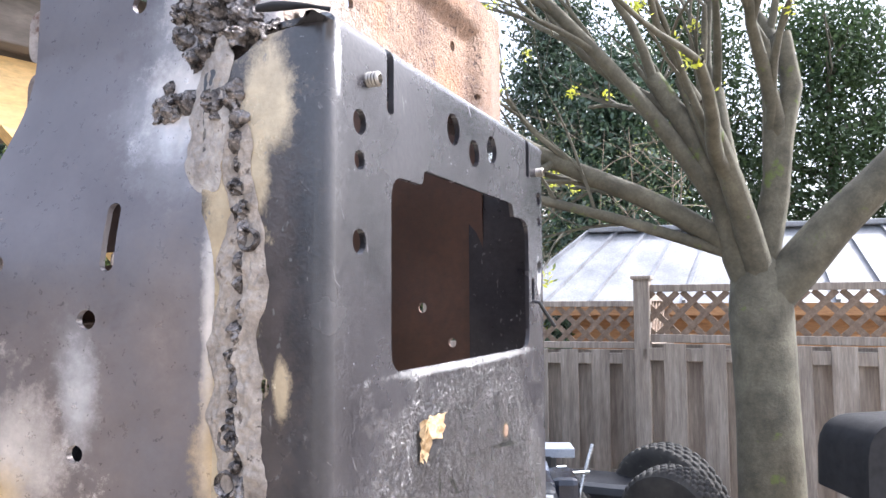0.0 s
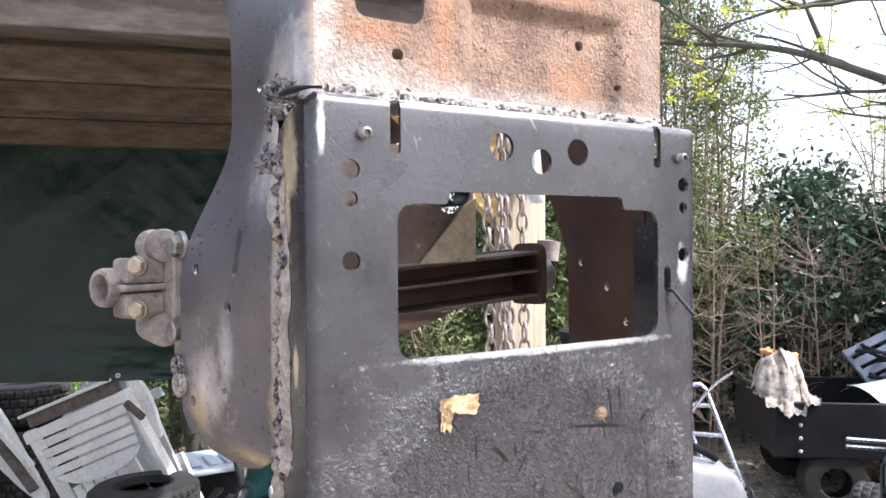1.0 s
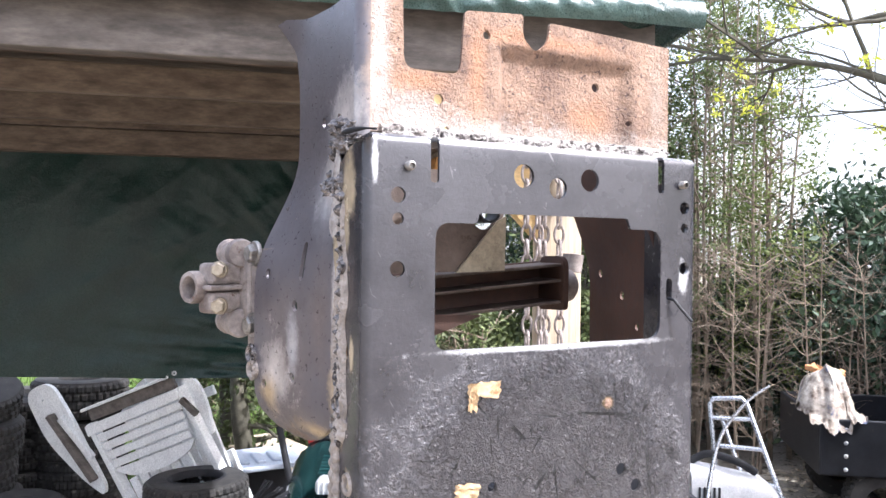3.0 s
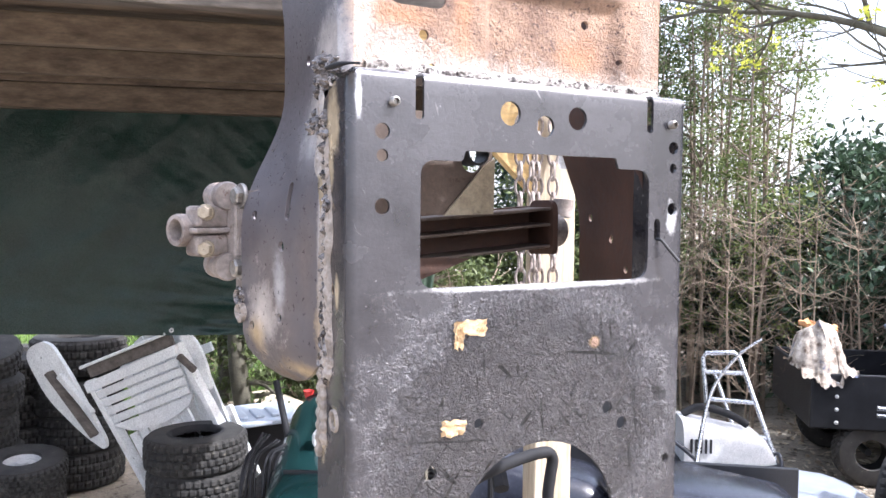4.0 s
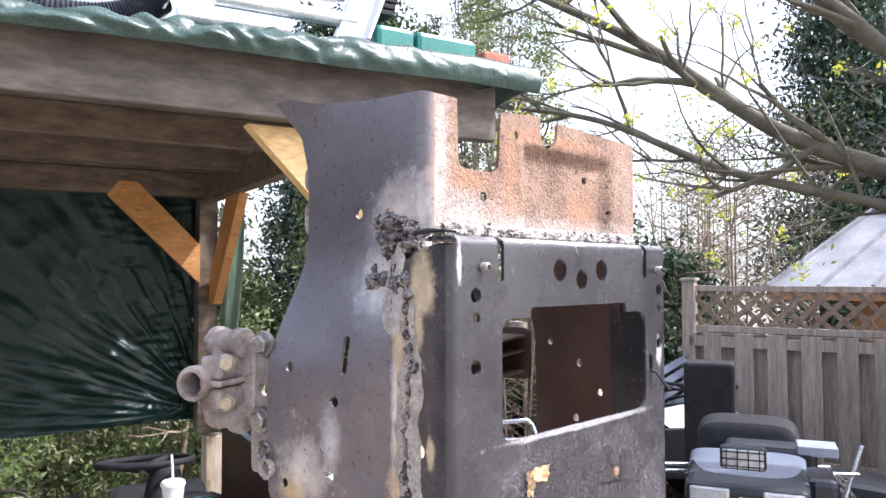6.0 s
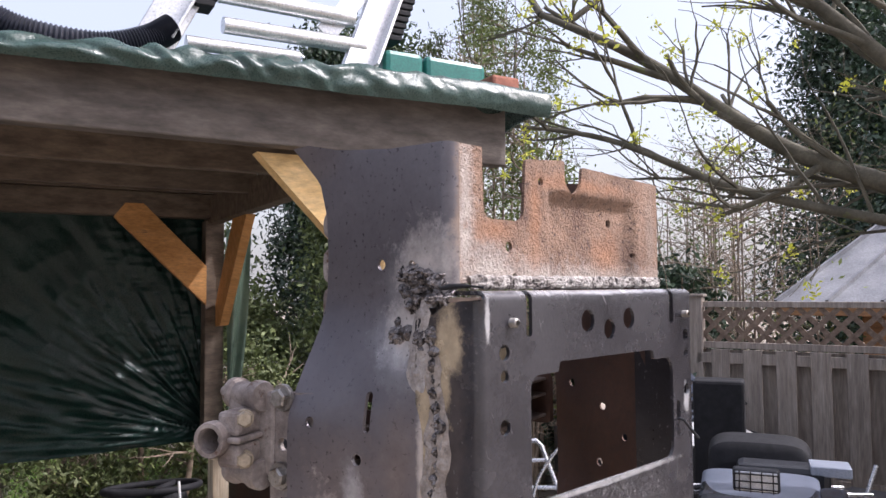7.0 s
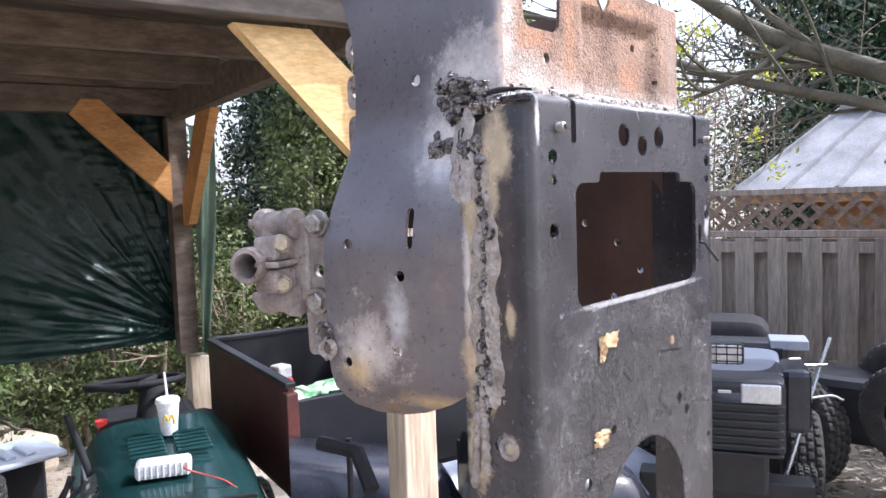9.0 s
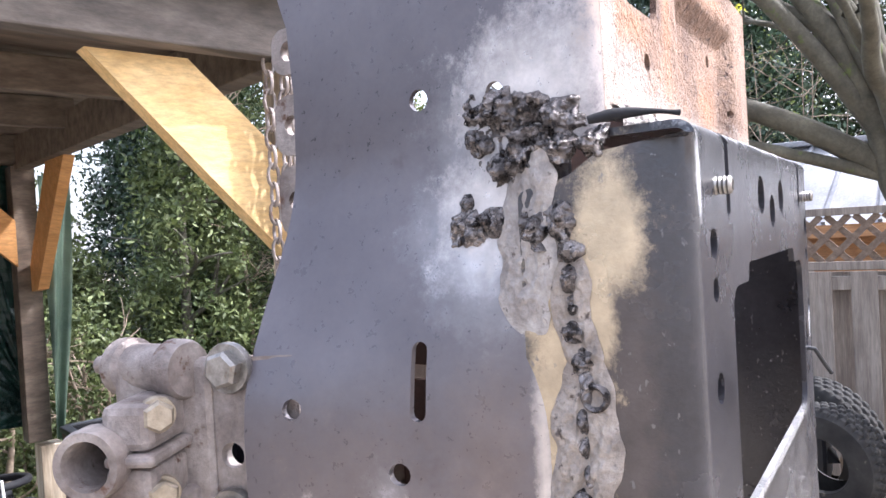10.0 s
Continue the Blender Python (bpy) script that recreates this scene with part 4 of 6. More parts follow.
part("beam", Beam(sh(-0.10, 2.16, 2.205), sh(6.2, 2.16, 2.205), 0.09, 0.115, UPZ, 0.004), OLDWOOD, shelter)
part("beam", Beam(sh(-0.10, 2.12, 2.305), sh(6.2, 2.12, 2.305), 0.05, 0.080, UPZ, 0.004), OLDWOOD, shelter)
part("beam", Beam(sh(-0.02, 0.0, 2.19), sh(-0.02, 2.25, 2.19), 0.06, 0.13, UPZ, 0.004), OLDWOOD, shelter)
for v, z, h in [(0.75, 2.215, 0.09), (1.45, 2.245, 0.10)]:
    part("joist", Beam(sh(-0.02, v, z), sh(6.2, v, z), 0.045, h, UPZ, 0.004), OLDWOOD, shelter)
for k in range(2):
    u = 3.4 + 1.6 * k
    part("rafter", Beam(sh(u, -0.05, 2.222), sh(u, 2.35, 2.345), 0.04, 0.040, UPZ, 0.003), GREYWOOD, shelter)
for k in range(15):
    v = 0.07 + 0.16 * k
    zd = 2.250 + 0.0525 * v
    part("roof_board", Beam(sh(-0.12, v, zd), sh(6.2, v, zd), 0.150, 0.014, UPZ, 0.0), OLDWOOD, shelter)
# unseen end wall, added to keep bounced light off the roof underside
part("end_wall", Beam(sh(6.2, 0.0, 1.1), sh(6.2, 2.2, 1.1), 0.02, 2.2, UPZ, 0.0), OLDWOOD, shelter)
BRACE_Y = [(0.405, 2.092), (0.235, 2.092), (0.045, 1.918), (0.045, 1.722)]
part("brace", sheet(BRACE_Y, [], 0.04, lambda u, z, d: sh(u, -0.04 + d, z)), NEWWOOD, shelter, "new yellow timber brace")
BRACE_B = [(0.027, 1.728), (0.027, 1.915), (0.315, 2.205), (0.395, 2.205), (0.443, 2.140)]
part("brace", sheet(BRACE_B, [], 0.04, lambda u, z, d: sh(u, 2.11 + d, z)), ORANGEWOOD, shelter, "orange timber brace")
BRACE_S = [(2.24, 1.612), (2.05, 1.632), (1.604, 2.125), (1.833, 2.125)]
part("brace", sheet(BRACE_S, [], 0.04, lambda v, z, d: sh(-0.065 + d, v, z)), ORANGEWOOD, shelter, "orange timber brace")


def cloth(nu, nv, place):
    vs, fs = [], []
    for i in range(nu + 1):
        for j in range(nv + 1):
            vs.append(place(i / nu, j / nv))
    for i in range(nu):
        for j in range(nv):
            a = i * (nv + 1) + j
            fs.append((a, a + nv + 1, a + nv + 2, a + 1))
    bm = bmesh.new()
    bv = [bm.verts.new(v) for v in vs]
    for f in fs:
        bm.faces.new([bv[k] for k in f])
    return bm


# hanging back tarpaulin
back_tarp = thing("tarpaulin", "dark green tarpaulin hung as the shelter's back wall", "tarpaulin", tuple(sh(1.0, 2.25, 1.05)))


def hang(a, b):
    u, z = -0.01 + 5.2 * a ** 1.7, 2.16 - 1.10 * b
    fold = 0.018 * noise.noise(Vector((u * 3.0 + z * 1.2, z * 1.5, 0))) + 0.005 * noise.noise(Vector((u * 7 + 5 * z, z * 3 - u * 2, 2)))
    # creases run out from the tied lower corner
    dx, dz = u + 0.06, z - 1.08
    ang = math.atan2(dz, dx)
    rad = math.hypot(dx, dz)
    near = math.exp(-(rad / 1.0) ** 2) * min(1.0, rad / 0.12)
    fold += near * 0.050 * noise.noise(Vector((ang * 7.0, rad * 1.6, 5)))
    fold += near * 0.034 * noise.noise(Vector((ang * 19.0, rad * 3.5, 8)))
    fold += near * 0.010 * noise.noise(Vector((ang * 44.0, rad * 8.0, 11)))
    # short level crinkles beside the post, long slanting creases further along
    fold += 0.010 * math.exp(-(u / 0.4) ** 2) * noise.noise(Vector((u * 9, z * 42, 7)))
    fold += 0.014 * abs(noise.noise(Vector((u * 2.2 + z * 2.6, z * 0.9 - u * 0.5, 17)))) + 0.0015 * noise.noise(Vector((u * 24 + z * 10, z * 18, 7)))
    sag = 0.03 * math.sin(u * 2.1) * b
    return sh(u, 2.235 + fold + 0.03 * b, z - sag * 0.6)


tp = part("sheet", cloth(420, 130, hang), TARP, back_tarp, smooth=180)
part("eyelet", Lathe([(0.004, 0), (0.012, 0), (0.012, 0.003), (0.004, 0.003)], 14, axis_pose(sh(1.16, 2.20, 1.085), tuple(-V))), LIGHTGREY, back_tarp, "white eyelet")
# loose end hanging beside the post
def hang_edge(a, b):
    z = 2.10 - 1.10 * b
    w = 0.140 - 0.085 * b
    return sh(-0.062 - w * a - 0.012 * math.sin(3 * b), 2.10 + 0.05 * a + 0.02 * math.sin(9 * a + 5 * b), z)


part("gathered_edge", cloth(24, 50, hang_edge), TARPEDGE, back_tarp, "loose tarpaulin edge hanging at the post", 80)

# roof tarpaulin with its turned-down edge
roof_tarp = thing("roof_tarpaulin", "green tarpaulin stretched over the shelter roof with folded front edge", "tarpaulin", tuple(sh(1.0, 0.5, 2.33)))


def roof(a, b):
    u = -0.285 + 6.6 * a
    k = max(0.0, min(1.0, (u + 0.1) / 0.35))
    low = 2.222 - 0.02 * k + 0.008 * math.sin(u * 4)
    band = 0.062 - 0.026 * max(0.0, min(1.0, (u - 0.15) / 0.7))
    wr = noise.noise(Vector((u * 5, 0, 0)))
    if b < 0.2:
        t = b / 0.2
        ripple = 0.007 * math.sin(u * 48 + 9 * noise.noise(Vector((u * 11, 3, 1))) - t * 7 + 5 * wr) * k * (0.3 + 0.7 * t) + 0.004 * noise.noise(Vector((u * 40, t * 4, 3)))
        return sh(u, -0.155 - 0.012 * math.sin(t * 3.14) + ripple, low + t * band)
    t = (b - 0.2) / 0.8
    lift = 0.006 * math.sin(u * 70 + 30 * t + 5 * wr) * math.exp(-7 * t) * k + 0.010 * abs(noise.noise(Vector((u * 6, t * 25, 4))))
    v = -0.155 + 2.6 * t
    edge_z = low + band
    if v < 0:
        return sh(u, v, edge_z + max(0.0, 2.266 - edge_z) * (v + 0.155) / 0.155 + lift)
    return sh(u, v, max(edge_z, 2.266 + 0.0525 * v) + lift)


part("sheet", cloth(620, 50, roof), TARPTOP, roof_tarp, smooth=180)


def flap(a, b):
    # loose end drooping past the post
    u = -0.045 - 0.262 * a
    bottom = 2.135 - 0.055 * a if a < 0.5 else 2.1075 + (a - 0.5) / 0.5 * 0.118
    z = 2.240 + (bottom - 2.235) * b
    return sh(u, -0.10 + 0.14 * b + 0.012 * math.sin(11 * a + 4 * b), z)


# the darker tarp green paints the shade on the flap's underside
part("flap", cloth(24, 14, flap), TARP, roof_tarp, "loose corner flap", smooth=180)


# ---- things on the roof ----
hose = thing("corrugated_hose", "black corrugated drain hose lying on the roof tarpaulin", "hose", tuple(sh(1.0, 0.1, 2.34)))
bm = bmesh.new()
hp = curve_pts([sh(1.09, 0.30, 2.33), sh(1.02, 0.12, 2.372), sh(0.981, 0.06, 2.380), sh(0.935, 0.05, 2.345), sh(0.844, 0.05, 2.306), sh(0.711, 0.05, 2.298), sh(0.617, 0.05, 2.325), sh(0.562, 0.06, 2.364)], 30)
tube(bm, hp, [0.028 + (0.0025 if i % 2 else -0.002) for i in range(len(hp))], 16)
part("ribbed_tube", bm, HOSE, hose, smooth=70)

step = thing("folding_ladder", "folded aluminium step ladder lying on the roof", "ladder", tuple(sh(0.3, 0.15, 2.34)))
for (u0, z0, v0), (u1, z1, v1) in [((0.605, 2.315, 0.08), (0.475, 2.575, 0.08)), ((0.125, 2.325, 0.08), (0.030, 2.560, 0.10))]:
    part("rail", Beam(sh(u0, v0, z0), sh(u1, v1, z1), 0.085, 0.022, tuple(V), 0.003), ALU, step)
    part("rail_flange", Beam(sh(u0 - 0.038, v0 - 0.02, z0 + 0.02), sh(u1 - 0.038, v1 - 0.02, z1 + 0.02), 0.008, 0.05, tuple(V), 0.002), ALU, step)
    for k in range(8):
        t = 0.40 + 0.075 * k
        q = sh(u0 + (u1 - u0) * t - 0.058, v0 + (v1 - v0) * t, z0 + (z1 - z0) * t + 0.01)
        part("foot_rib", Beam(q - U * 0.02, q + U * 0.02, 0.06, 0.013, UPZ, 0.002), DARK, step)
for p, q, r in [((0.46, 2.466), (0.13, 2.468), 0.021), ((0.45, 2.395), (0.10, 2.402), 0.019), ((0.53, 2.343), (0.27, 2.350), 0.016)]:
    part("rung", Tube([sh(p[0], 0.08, p[1]), sh(q[0], 0.09, q[1])], r, 16), ALU, step, smooth=60)
part("brace_strap", Beam(sh(0.20, 0.10, 2.42), sh(0.06, 0.10, 2.60), 0.05, 0.006, tuple(V), 0.001), ALU, step)
tray = thing("plastic_tray", "teal plastic tray on the roof tarpaulin", "tray", tuple(sh(-0.1, 0.12, 2.28)))
for u in (0.0, -0.115, -0.19):
    part("cup", Box(sh(u, 0.12, 2.335), (0.11, 0.12, 0.13), Matrix.Rotation(radians(-15.7), 3, "Z"), 0.014), TEAL, tray)
loose_brick = thing("brick", "red clay brick weighing down the tarpaulin", "brick", tuple(sh(-0.25, 0.05, 2.27)))
part("block", Box(sh(-0.262, 0.04, 2.312), (0.085, 0.10, 0.085), Matrix.Rotation(radians(-15.7), 3, "Z"), 0.008), BRICK, loose_brick)

# hanging chain beside the front post
def hanging_chain(u, v, top, links, sway):
    chain = thing("chain", "rusty steel chain hanging beside the shelter post", "chain", tuple(sh(u, v, top - 0.034 * links)), "hanging chains")
    for k in range(links):
        bm = bmesh.new()
        c = sh(u + sway * math.sin(k * 0.23), v, top - 0.034 * k)
        ax = V if k % 2 else U
        ring = [c + ax * (0.011 * math.cos(a)) + Vector((0, 0, 0.021 * math.sin(a))) for a in [2 * math.pi * i / 12 for i in range(13)]]
        tube(bm, ring, 0.0035, 6, False)
        part("link", bm, CAST, chain, smooth=60)


for u, v, top, links, sway in [(0.098, -0.075, 2.09, 22, 0.003), (0.072, -0.085, 2.09, 24, 0.005), (0.054, -0.070, 2.09, 20, 0.004), (0.022, -0.080, 2.09, 23, 0.003)]:
    hanging_chain(u, v, top, links, sway)
strap = thing("hanging_strap", "pale crumpled plastic strap hanging with the chains", "strap", tuple(sh(0.0, -0.085, 1.6)))
part("band", cloth(6, 40, lambda a, b: sh(-0.022 + 0.030 * a + 0.008 * math.sin(9 * b), -0.083 + 0.010 * math.sin(5 * a + 11 * b), 2.09 - 0.30 * b)), LIGHTGREY, strap, smooth=60)
part("knot", Tube([sh(-0.005, -0.075, 2.085), sh(-0.005, -0.03, 2.095)], 0.006, 8), LIGHTGREY, strap)

# ---- garden machines and clutter ----
def tyre_mesh(R, w, rim, lugs=26, rows=3):
    lugs, rows = int(lugs * 1.5), rows + 1
    """A tyre with raised tread blocks, all one skin."""
    bm = bmesh.new()
    h = w / 2
    prof = [(rim, -h * 0.75, 0), (rim * 1.05, -h * 0.95, 0), (R * 0.78, -h, 0), (R * 0.93, -h * 0.94, 0)]
    n = rows * 4
    for k in range(n + 1):
        t = 2 * k / n - 1
        prof.append((R * (1 - 0.03 * t ** 4), t * h * 0.86, k))
    prof += [(R * 0.93, h * 0.94, 0), (R * 0.78, h, 0), (rim * 1.05, h * 0.95, 0), (rim, h * 0.75, 0)]
    seg = lugs * 4
    rings = []
    for i, (r, z, k) in enumerate(prof):
        ring = []
        tread = 4 <= i <= 4 + n
        for q in range(seg):
            row = min(k // 4, rows - 1)
            on = tread and k % 4 != 0 and (q + 2 * (row % 2)) % 4 != 0
            rad = r + (0.007 if on else (-0.006 if tread else 0))
            a = 2 * math.pi * q / seg
            ring.append(bm.verts.new((rad * math.cos(a), rad * math.sin(a), z)))
        rings.append(ring)
    for ra, rb in zip(rings, rings[1:]):
        for q in range(seg):
            bm.faces.new((ra[q], ra[(q + 1) % seg], rb[(q + 1) % seg], rb[q]))
    return bm


def wheel(name, label, R, w, rim, at, d, group="", hub=LIGHTGREY, with_rim=True):
    t = thing(name, label, "tyre" if not with_rim else "wheel", at, group)
    m = axis_pose(at, d)
    b = tyre_mesh(R, w, rim)
    b.transform(m)
    part("tread", b, TYRE, t, smooth=24)
    if not with_rim:
        b = Lathe([(rim * 0.97, w * 0.30), (rim * 1.0, w * 0.47), (rim * 1.08, w * 0.505), (rim * 1.18, w * 0.49)], 40)
        b.transform(m)
        part("bead", b, DARK, t, "smooth inner bead", 60)
    if with_rim:
        b = Lathe([(rim, -w * 0.36), (rim * 0.93, -w * 0.3), (rim * 0.85, -w * 0.05), (rim * 0.4, 0.02), (rim * 0.35, w * 0.25), (0.02, w * 0.25), (0.001, w * 0.25)], 28)
        b2 = Lathe([(rim, w * 0.36), (rim * 0.93, w * 0.3), (rim * 0.80, w * 0.16), (rim * 0.4, w * 0.2), (rim * 0.3, w * 0.34), (0.001, w * 0.34)], 28)
        me_t = bpy.data.meshes.new("tmp")
        b2.to_mesh(me_t)
        b2.free()
        b.from_mesh(me_t)
        bpy.data.meshes.remove(me_t)
        b.transform(m)
        part("rim", b, hub, t, smooth=40)
    return t


# stacked turf tyres
for k in range(4):
    wheel("turf_tyre", "worn turf tyre lying flat in a stack", 0.235, 0.165, 0.115, (0.43 + 0.01 * (k % 2), 3.22, 0.095 + 0.165 * (3 - k) - 0.055), (0.02 * k, 0.03, 1), "stacked tyres", with_rim=False)
# wheels and tyres heaped behind the chair
for z in (0.09, 0.25):
    wheel("wheel", "small tyre lying flat under another", 0.20, 0.16, 0.075, (-0.33, 3.74, z), (0.0, 0.0, 1), "heaped wheels", DARK)
wheel("wheel", "small wheel with a pale rim lying flat", 0.20, 0.12, 0.085, (-0.32, 3.73, 0.385), (0.02, -0.1, 1), "heaped wheels")
for k, z in enumerate((0.10, 0.30, 0.50, 0.70)):
    wheel("wheel", "lugged tyre in a dark heap", 0.27, 0.20, 0.12, (-0.62 + 0.03 * (k % 2), 4.20, z), (0.05 * (k - 1), -0.06, 1), "heaped wheels", DARK)
wheel("wheel", "lugged tyre leaning on the heap", 0.27, 0.18, 0.12, (-0.60, 4.22, 0.90), (0.2, -0.3, 0.95), "heaped wheels", DARK)
for k, z in enumerate((0.11, 0.33, 0.55, 0.79)):
    wheel("wheel", "wide turf tyre stacked behind the chair", 0.27, 0.225, 0.12, (-0.05 + 0.02 * (k % 2), 4.62, z), (0.03, 0.02, 1), "heaped wheels", DARK)

def placed(bm, m):
    bm.transform(m)
    return bm


for k, z in enumerate((0.10, 0.30, 0.50, 0.71)):
    wheel("wheel", "lugged tyre in a dark heap", 0.26, 0.20, 0.12, (-0.36 + 0.02 * (k % 2), 4.72, z), (0.03, -0.04, 1), "heaped wheels", DARK)


# white slatted garden chairs: one lying on its back, the fan back of a second behind it
def chair_piece(owner, m, name, c, size, turn=0.0, bev=0.004, material=None, label=""):
    b = Box(c, size, Matrix.Rotation(radians(turn), 3, "Z"), bev)
    b.transform(m)
    return part(name, b, material or WHITEWOOD, owner, label)


def chair_board(owner, m, name, outline, thick, z, label="", cuts=()):
    b = sheet(outline, list(cuts), thick, lambda a, c, d: Vector((a, c, z - d)))
    b.transform(m)
    return part(name, b, WHITEWOOD, owner, label, 40)


def slat_fan(owner, m, at, length, turn, n, pitch, z, width=0.066, bow=0.016):
    """Back slats side by side that end in one curve."""
    mid = (n - 1) / 2
    for k in range(n):
        q = k - mid
        top = length - bow * q * q
        tilt = bow * 2 * q * 0.5
        o = rounded([(q * pitch - width / 2, 0, 0), (q * pitch + width / 2, 0, 0), (q * pitch + width / 2, top - tilt, 0.012), (q * pitch - width / 2, top + tilt, 0.012)])
        ca, sa = math.cos(radians(turn)), math.sin(radians(turn))
        chair_board(owner, m, "back_slat", [(at[0] + x * ca - y * sa, at[1] + x * sa + y * ca) for x, y in o], 0.016, z)


# local axes: across the seat, towards its front edge, out of the seat
chair = thing("garden_chair", "white flaking wooden slatted garden chair lying on its back", "chair", (0.25, 3.6, 0.0), "garden chairs")
cx = Vector((0.613, -0.645, 0.371)).normalized()
cn = Vector((-0.702, -0.708, -0.076))
cn = (cn - cx * cn.dot(cx)).normalized()
cm = Matrix.Translation((0.262, 3.60, 0.790)) @ Matrix((cx, cn.cross(cx), cn)).transposed().to_4x4()
chair_piece(chair, cm, "front_apron", (-0.065, 0.165, -0.020), (0.575, 0.062, 0.020), -1.0, 0.003, GREYWOOD, "apron board with its paint worn off")
chair_piece(chair, cm, "apron_cap", (-0.065, 0.203, 0.000), (0.590, 0.016, 0.060), -1.0)
chair_piece(chair, cm, "front_slat", (-0.060, 0.098, 0.022), (0.620, 0.054, 0.020), 0.5)
for k in range(4):
    chair_piece(chair, cm, "seat_slat", (-0.052 + 0.004 * k, 0.042 - 0.0505 * k, 0.008), (0.570 - 0.012 * k, 0.041, 0.018), 0.5)
chair_board(chair, cm, "rear_slat", rounded([(-0.300, -0.140, 0), (0.235, -0.138, 0), (0.200, -0.180, 0.03), (0.03, -0.226, 0.10), (-0.20, -0.205, 0.05)], 6), 0.018, 0.018, "curved rear slat")
part("side_rail", placed(Beam((-0.352, 0.13, -0.005), (-0.258, -0.515, -0.005), 0.030, 0.060, UPZ, 0.004), cm), WHITEWOOD, chair)
part("side_rail", placed(Beam((0.252, 0.13, -0.005), (0.312, -0.40, -0.005), 0.030, 0.060, UPZ, 0.004), cm), WHITEWOOD, chair)
chair_board(chair, cm, "armrest", rounded([(-0.640, 0.410, 0.085), (-0.450, 0.420, 0.085), (-0.400, 0.200, 0.06), (-0.345, -0.200, 0.03), (-0.375, -0.245, 0.03), (-0.470, -0.130, 0.08), (-0.610, 0.130, 0.10)], 8), 0.022, 0.060,
            "white armrest with a rounded end and flaking paint", [circle(-0.535, 0.335, 0.008, 10)])
part("arm_bracket", placed(Beam((-0.500, 0.250, 0.085), (-0.375, -0.150, 0.085), 0.028, 0.045, UPZ, 0.004), cm), GREYWOOD, chair, "dark grey bracket under the arm")
part("front_leg", placed(Beam((-0.455, 0.215, 0.070), (-0.350, -0.040, 0.070), 0.034, 0.030, UPZ, 0.004), cm), WHITEWOOD, chair)
chair_board(chair, cm, "armrest", rounded([(0.250, 0.205, 0.04), (0.335, 0.130, 0.05), (0.345, 0.00, 0.06), (0.318, -0.150, 0.02), (0.285, -0.150, 0.02), (0.262, 0.06, 0.05)], 6), 0.022, -0.030,
            "white armrest with a rounded end and flaking paint")
part("front_leg", placed(Beam((0.262, 0.070, 0.035), (0.318, -0.030, 0.035), 0.030, 0.026, UPZ, 0.004), cm), GREYWOOD, chair)
slat_fan(chair, cm, (-0.075, -0.195), 0.33, 187.0, 6, 0.070, -0.030, 0.056, 0.002)
chair_piece(chair, cm, "stretcher", (0.01, -0.44, -0.045), (0.56, 0.045, 0.020), 2.0)
rear_chair = thing("garden_chair", "white slatted garden chair with a fan back, behind another", "chair", (0.20, 3.95, 0.0), "garden chairs")
slat_fan(rear_chair, cm, (-0.02, -0.35), 0.595, 0.0, 7, 0.076, -0.150, 0.068, 0.010)
chair_piece(rear_chair, cm, "back_rail", (0.03, 0.05, -0.175), (0.56, 0.05, 0.020))
chair_piece(rear_chair, cm, "back_rail", (0.03, -0.30, -0.175), (0.50, 0.06, 0.020))
for sx in (-0.20, 0.26):
    chair_piece(rear_chair, cm, "leg", (sx, -0.48, -0.185), (0.030, 0.40, 0.026))


def hood_mesh(L, w0, w1, h0, h1, crown_h, n=18, k=14):
    """A rounded engine hood along +x: nose at x = L. Widths and heights at rear and nose."""
    bm = bmesh.new()
    rows = []
    for i in range(n + 1):
        t = i / n
        nose = max(0.0, (t - 0.82) / 0.18)
        w = (w0 + (w1 - w0) * t) * (1 - 0.18 * nose ** 2)
        h = h0 + (h1 - h0) * t - 0.10 * nose ** 2
        row = []
        for j in range(k + 1):
            a = math.pi * j / k
            ca, sa = math.cos(a), math.sin(a)
            x = -w / 2 * (abs(ca) ** 0.45) * (1 if ca > 0 else -1)
            z = (h + crown_h) * (sa ** 0.40) if 0 < j < k else 0.0
            row.append(bm.verts.new((t * L, x, z)))
        rows.append(row)
    for a, b in zip(rows, rows[1:]):
        for j in range(k):
            bm.faces.new((a[j], a[j + 1], b[j + 1], b[j]))
    bm.faces.new(rows[-1][::-1])
    bm.faces.new(rows[0])
    return bm


# green riding mower under the shelter
mower = thing("riding_mower", "dark green riding mower with louvred hood, parked under the shelter", "mower", (0.75, 1.85, 0))
heading = Vector((-0.40, -0.92, 0)).normalized()
mm = Matrix.Translation((0.845, 2.165, 0.52)) @ Vector((1, 0, 0)).rotation_difference(heading).to_matrix().to_4x4()
hood = part("hood", placed(hood_mesh(0.95, 0.54, 0.50, 0.41, 0.36, 0.06), mm), GREENHOOD, mower, "dark green rounded hood", 40)
for side in (-1, 1):
    for k in range(6):
        part("louvre", placed(Box((0.24 + 0.035 * k, side * 0.066, 0.474 - 0.0012 * k), (0.014, 0.105, 0.012), Matrix.Rotation(radians(20), 3, "Y"), 0.004), mm), GREENHOOD, hood)
part("hood_seam", placed(Box((0.75, 0, 0.430), (0.012, 0.36, 0.012), Matrix.Rotation(radians(-8), 3, "Z"), 0.004), mm), DARK, hood)
part("dash", placed(Box((-0.06, 0, 0.28), (0.12, 0.42, 0.36), None, 0.05), mm), BLACKPAINT, mower)
part("steering_column", placed(Tube([(-0.08, 0, 0.40), (-0.15, 0, 0.55)], [0.085, 0.05], 14), mm), DARK, mower, smooth=50)
wc = Vector((0.845, 2.33, 1.09))
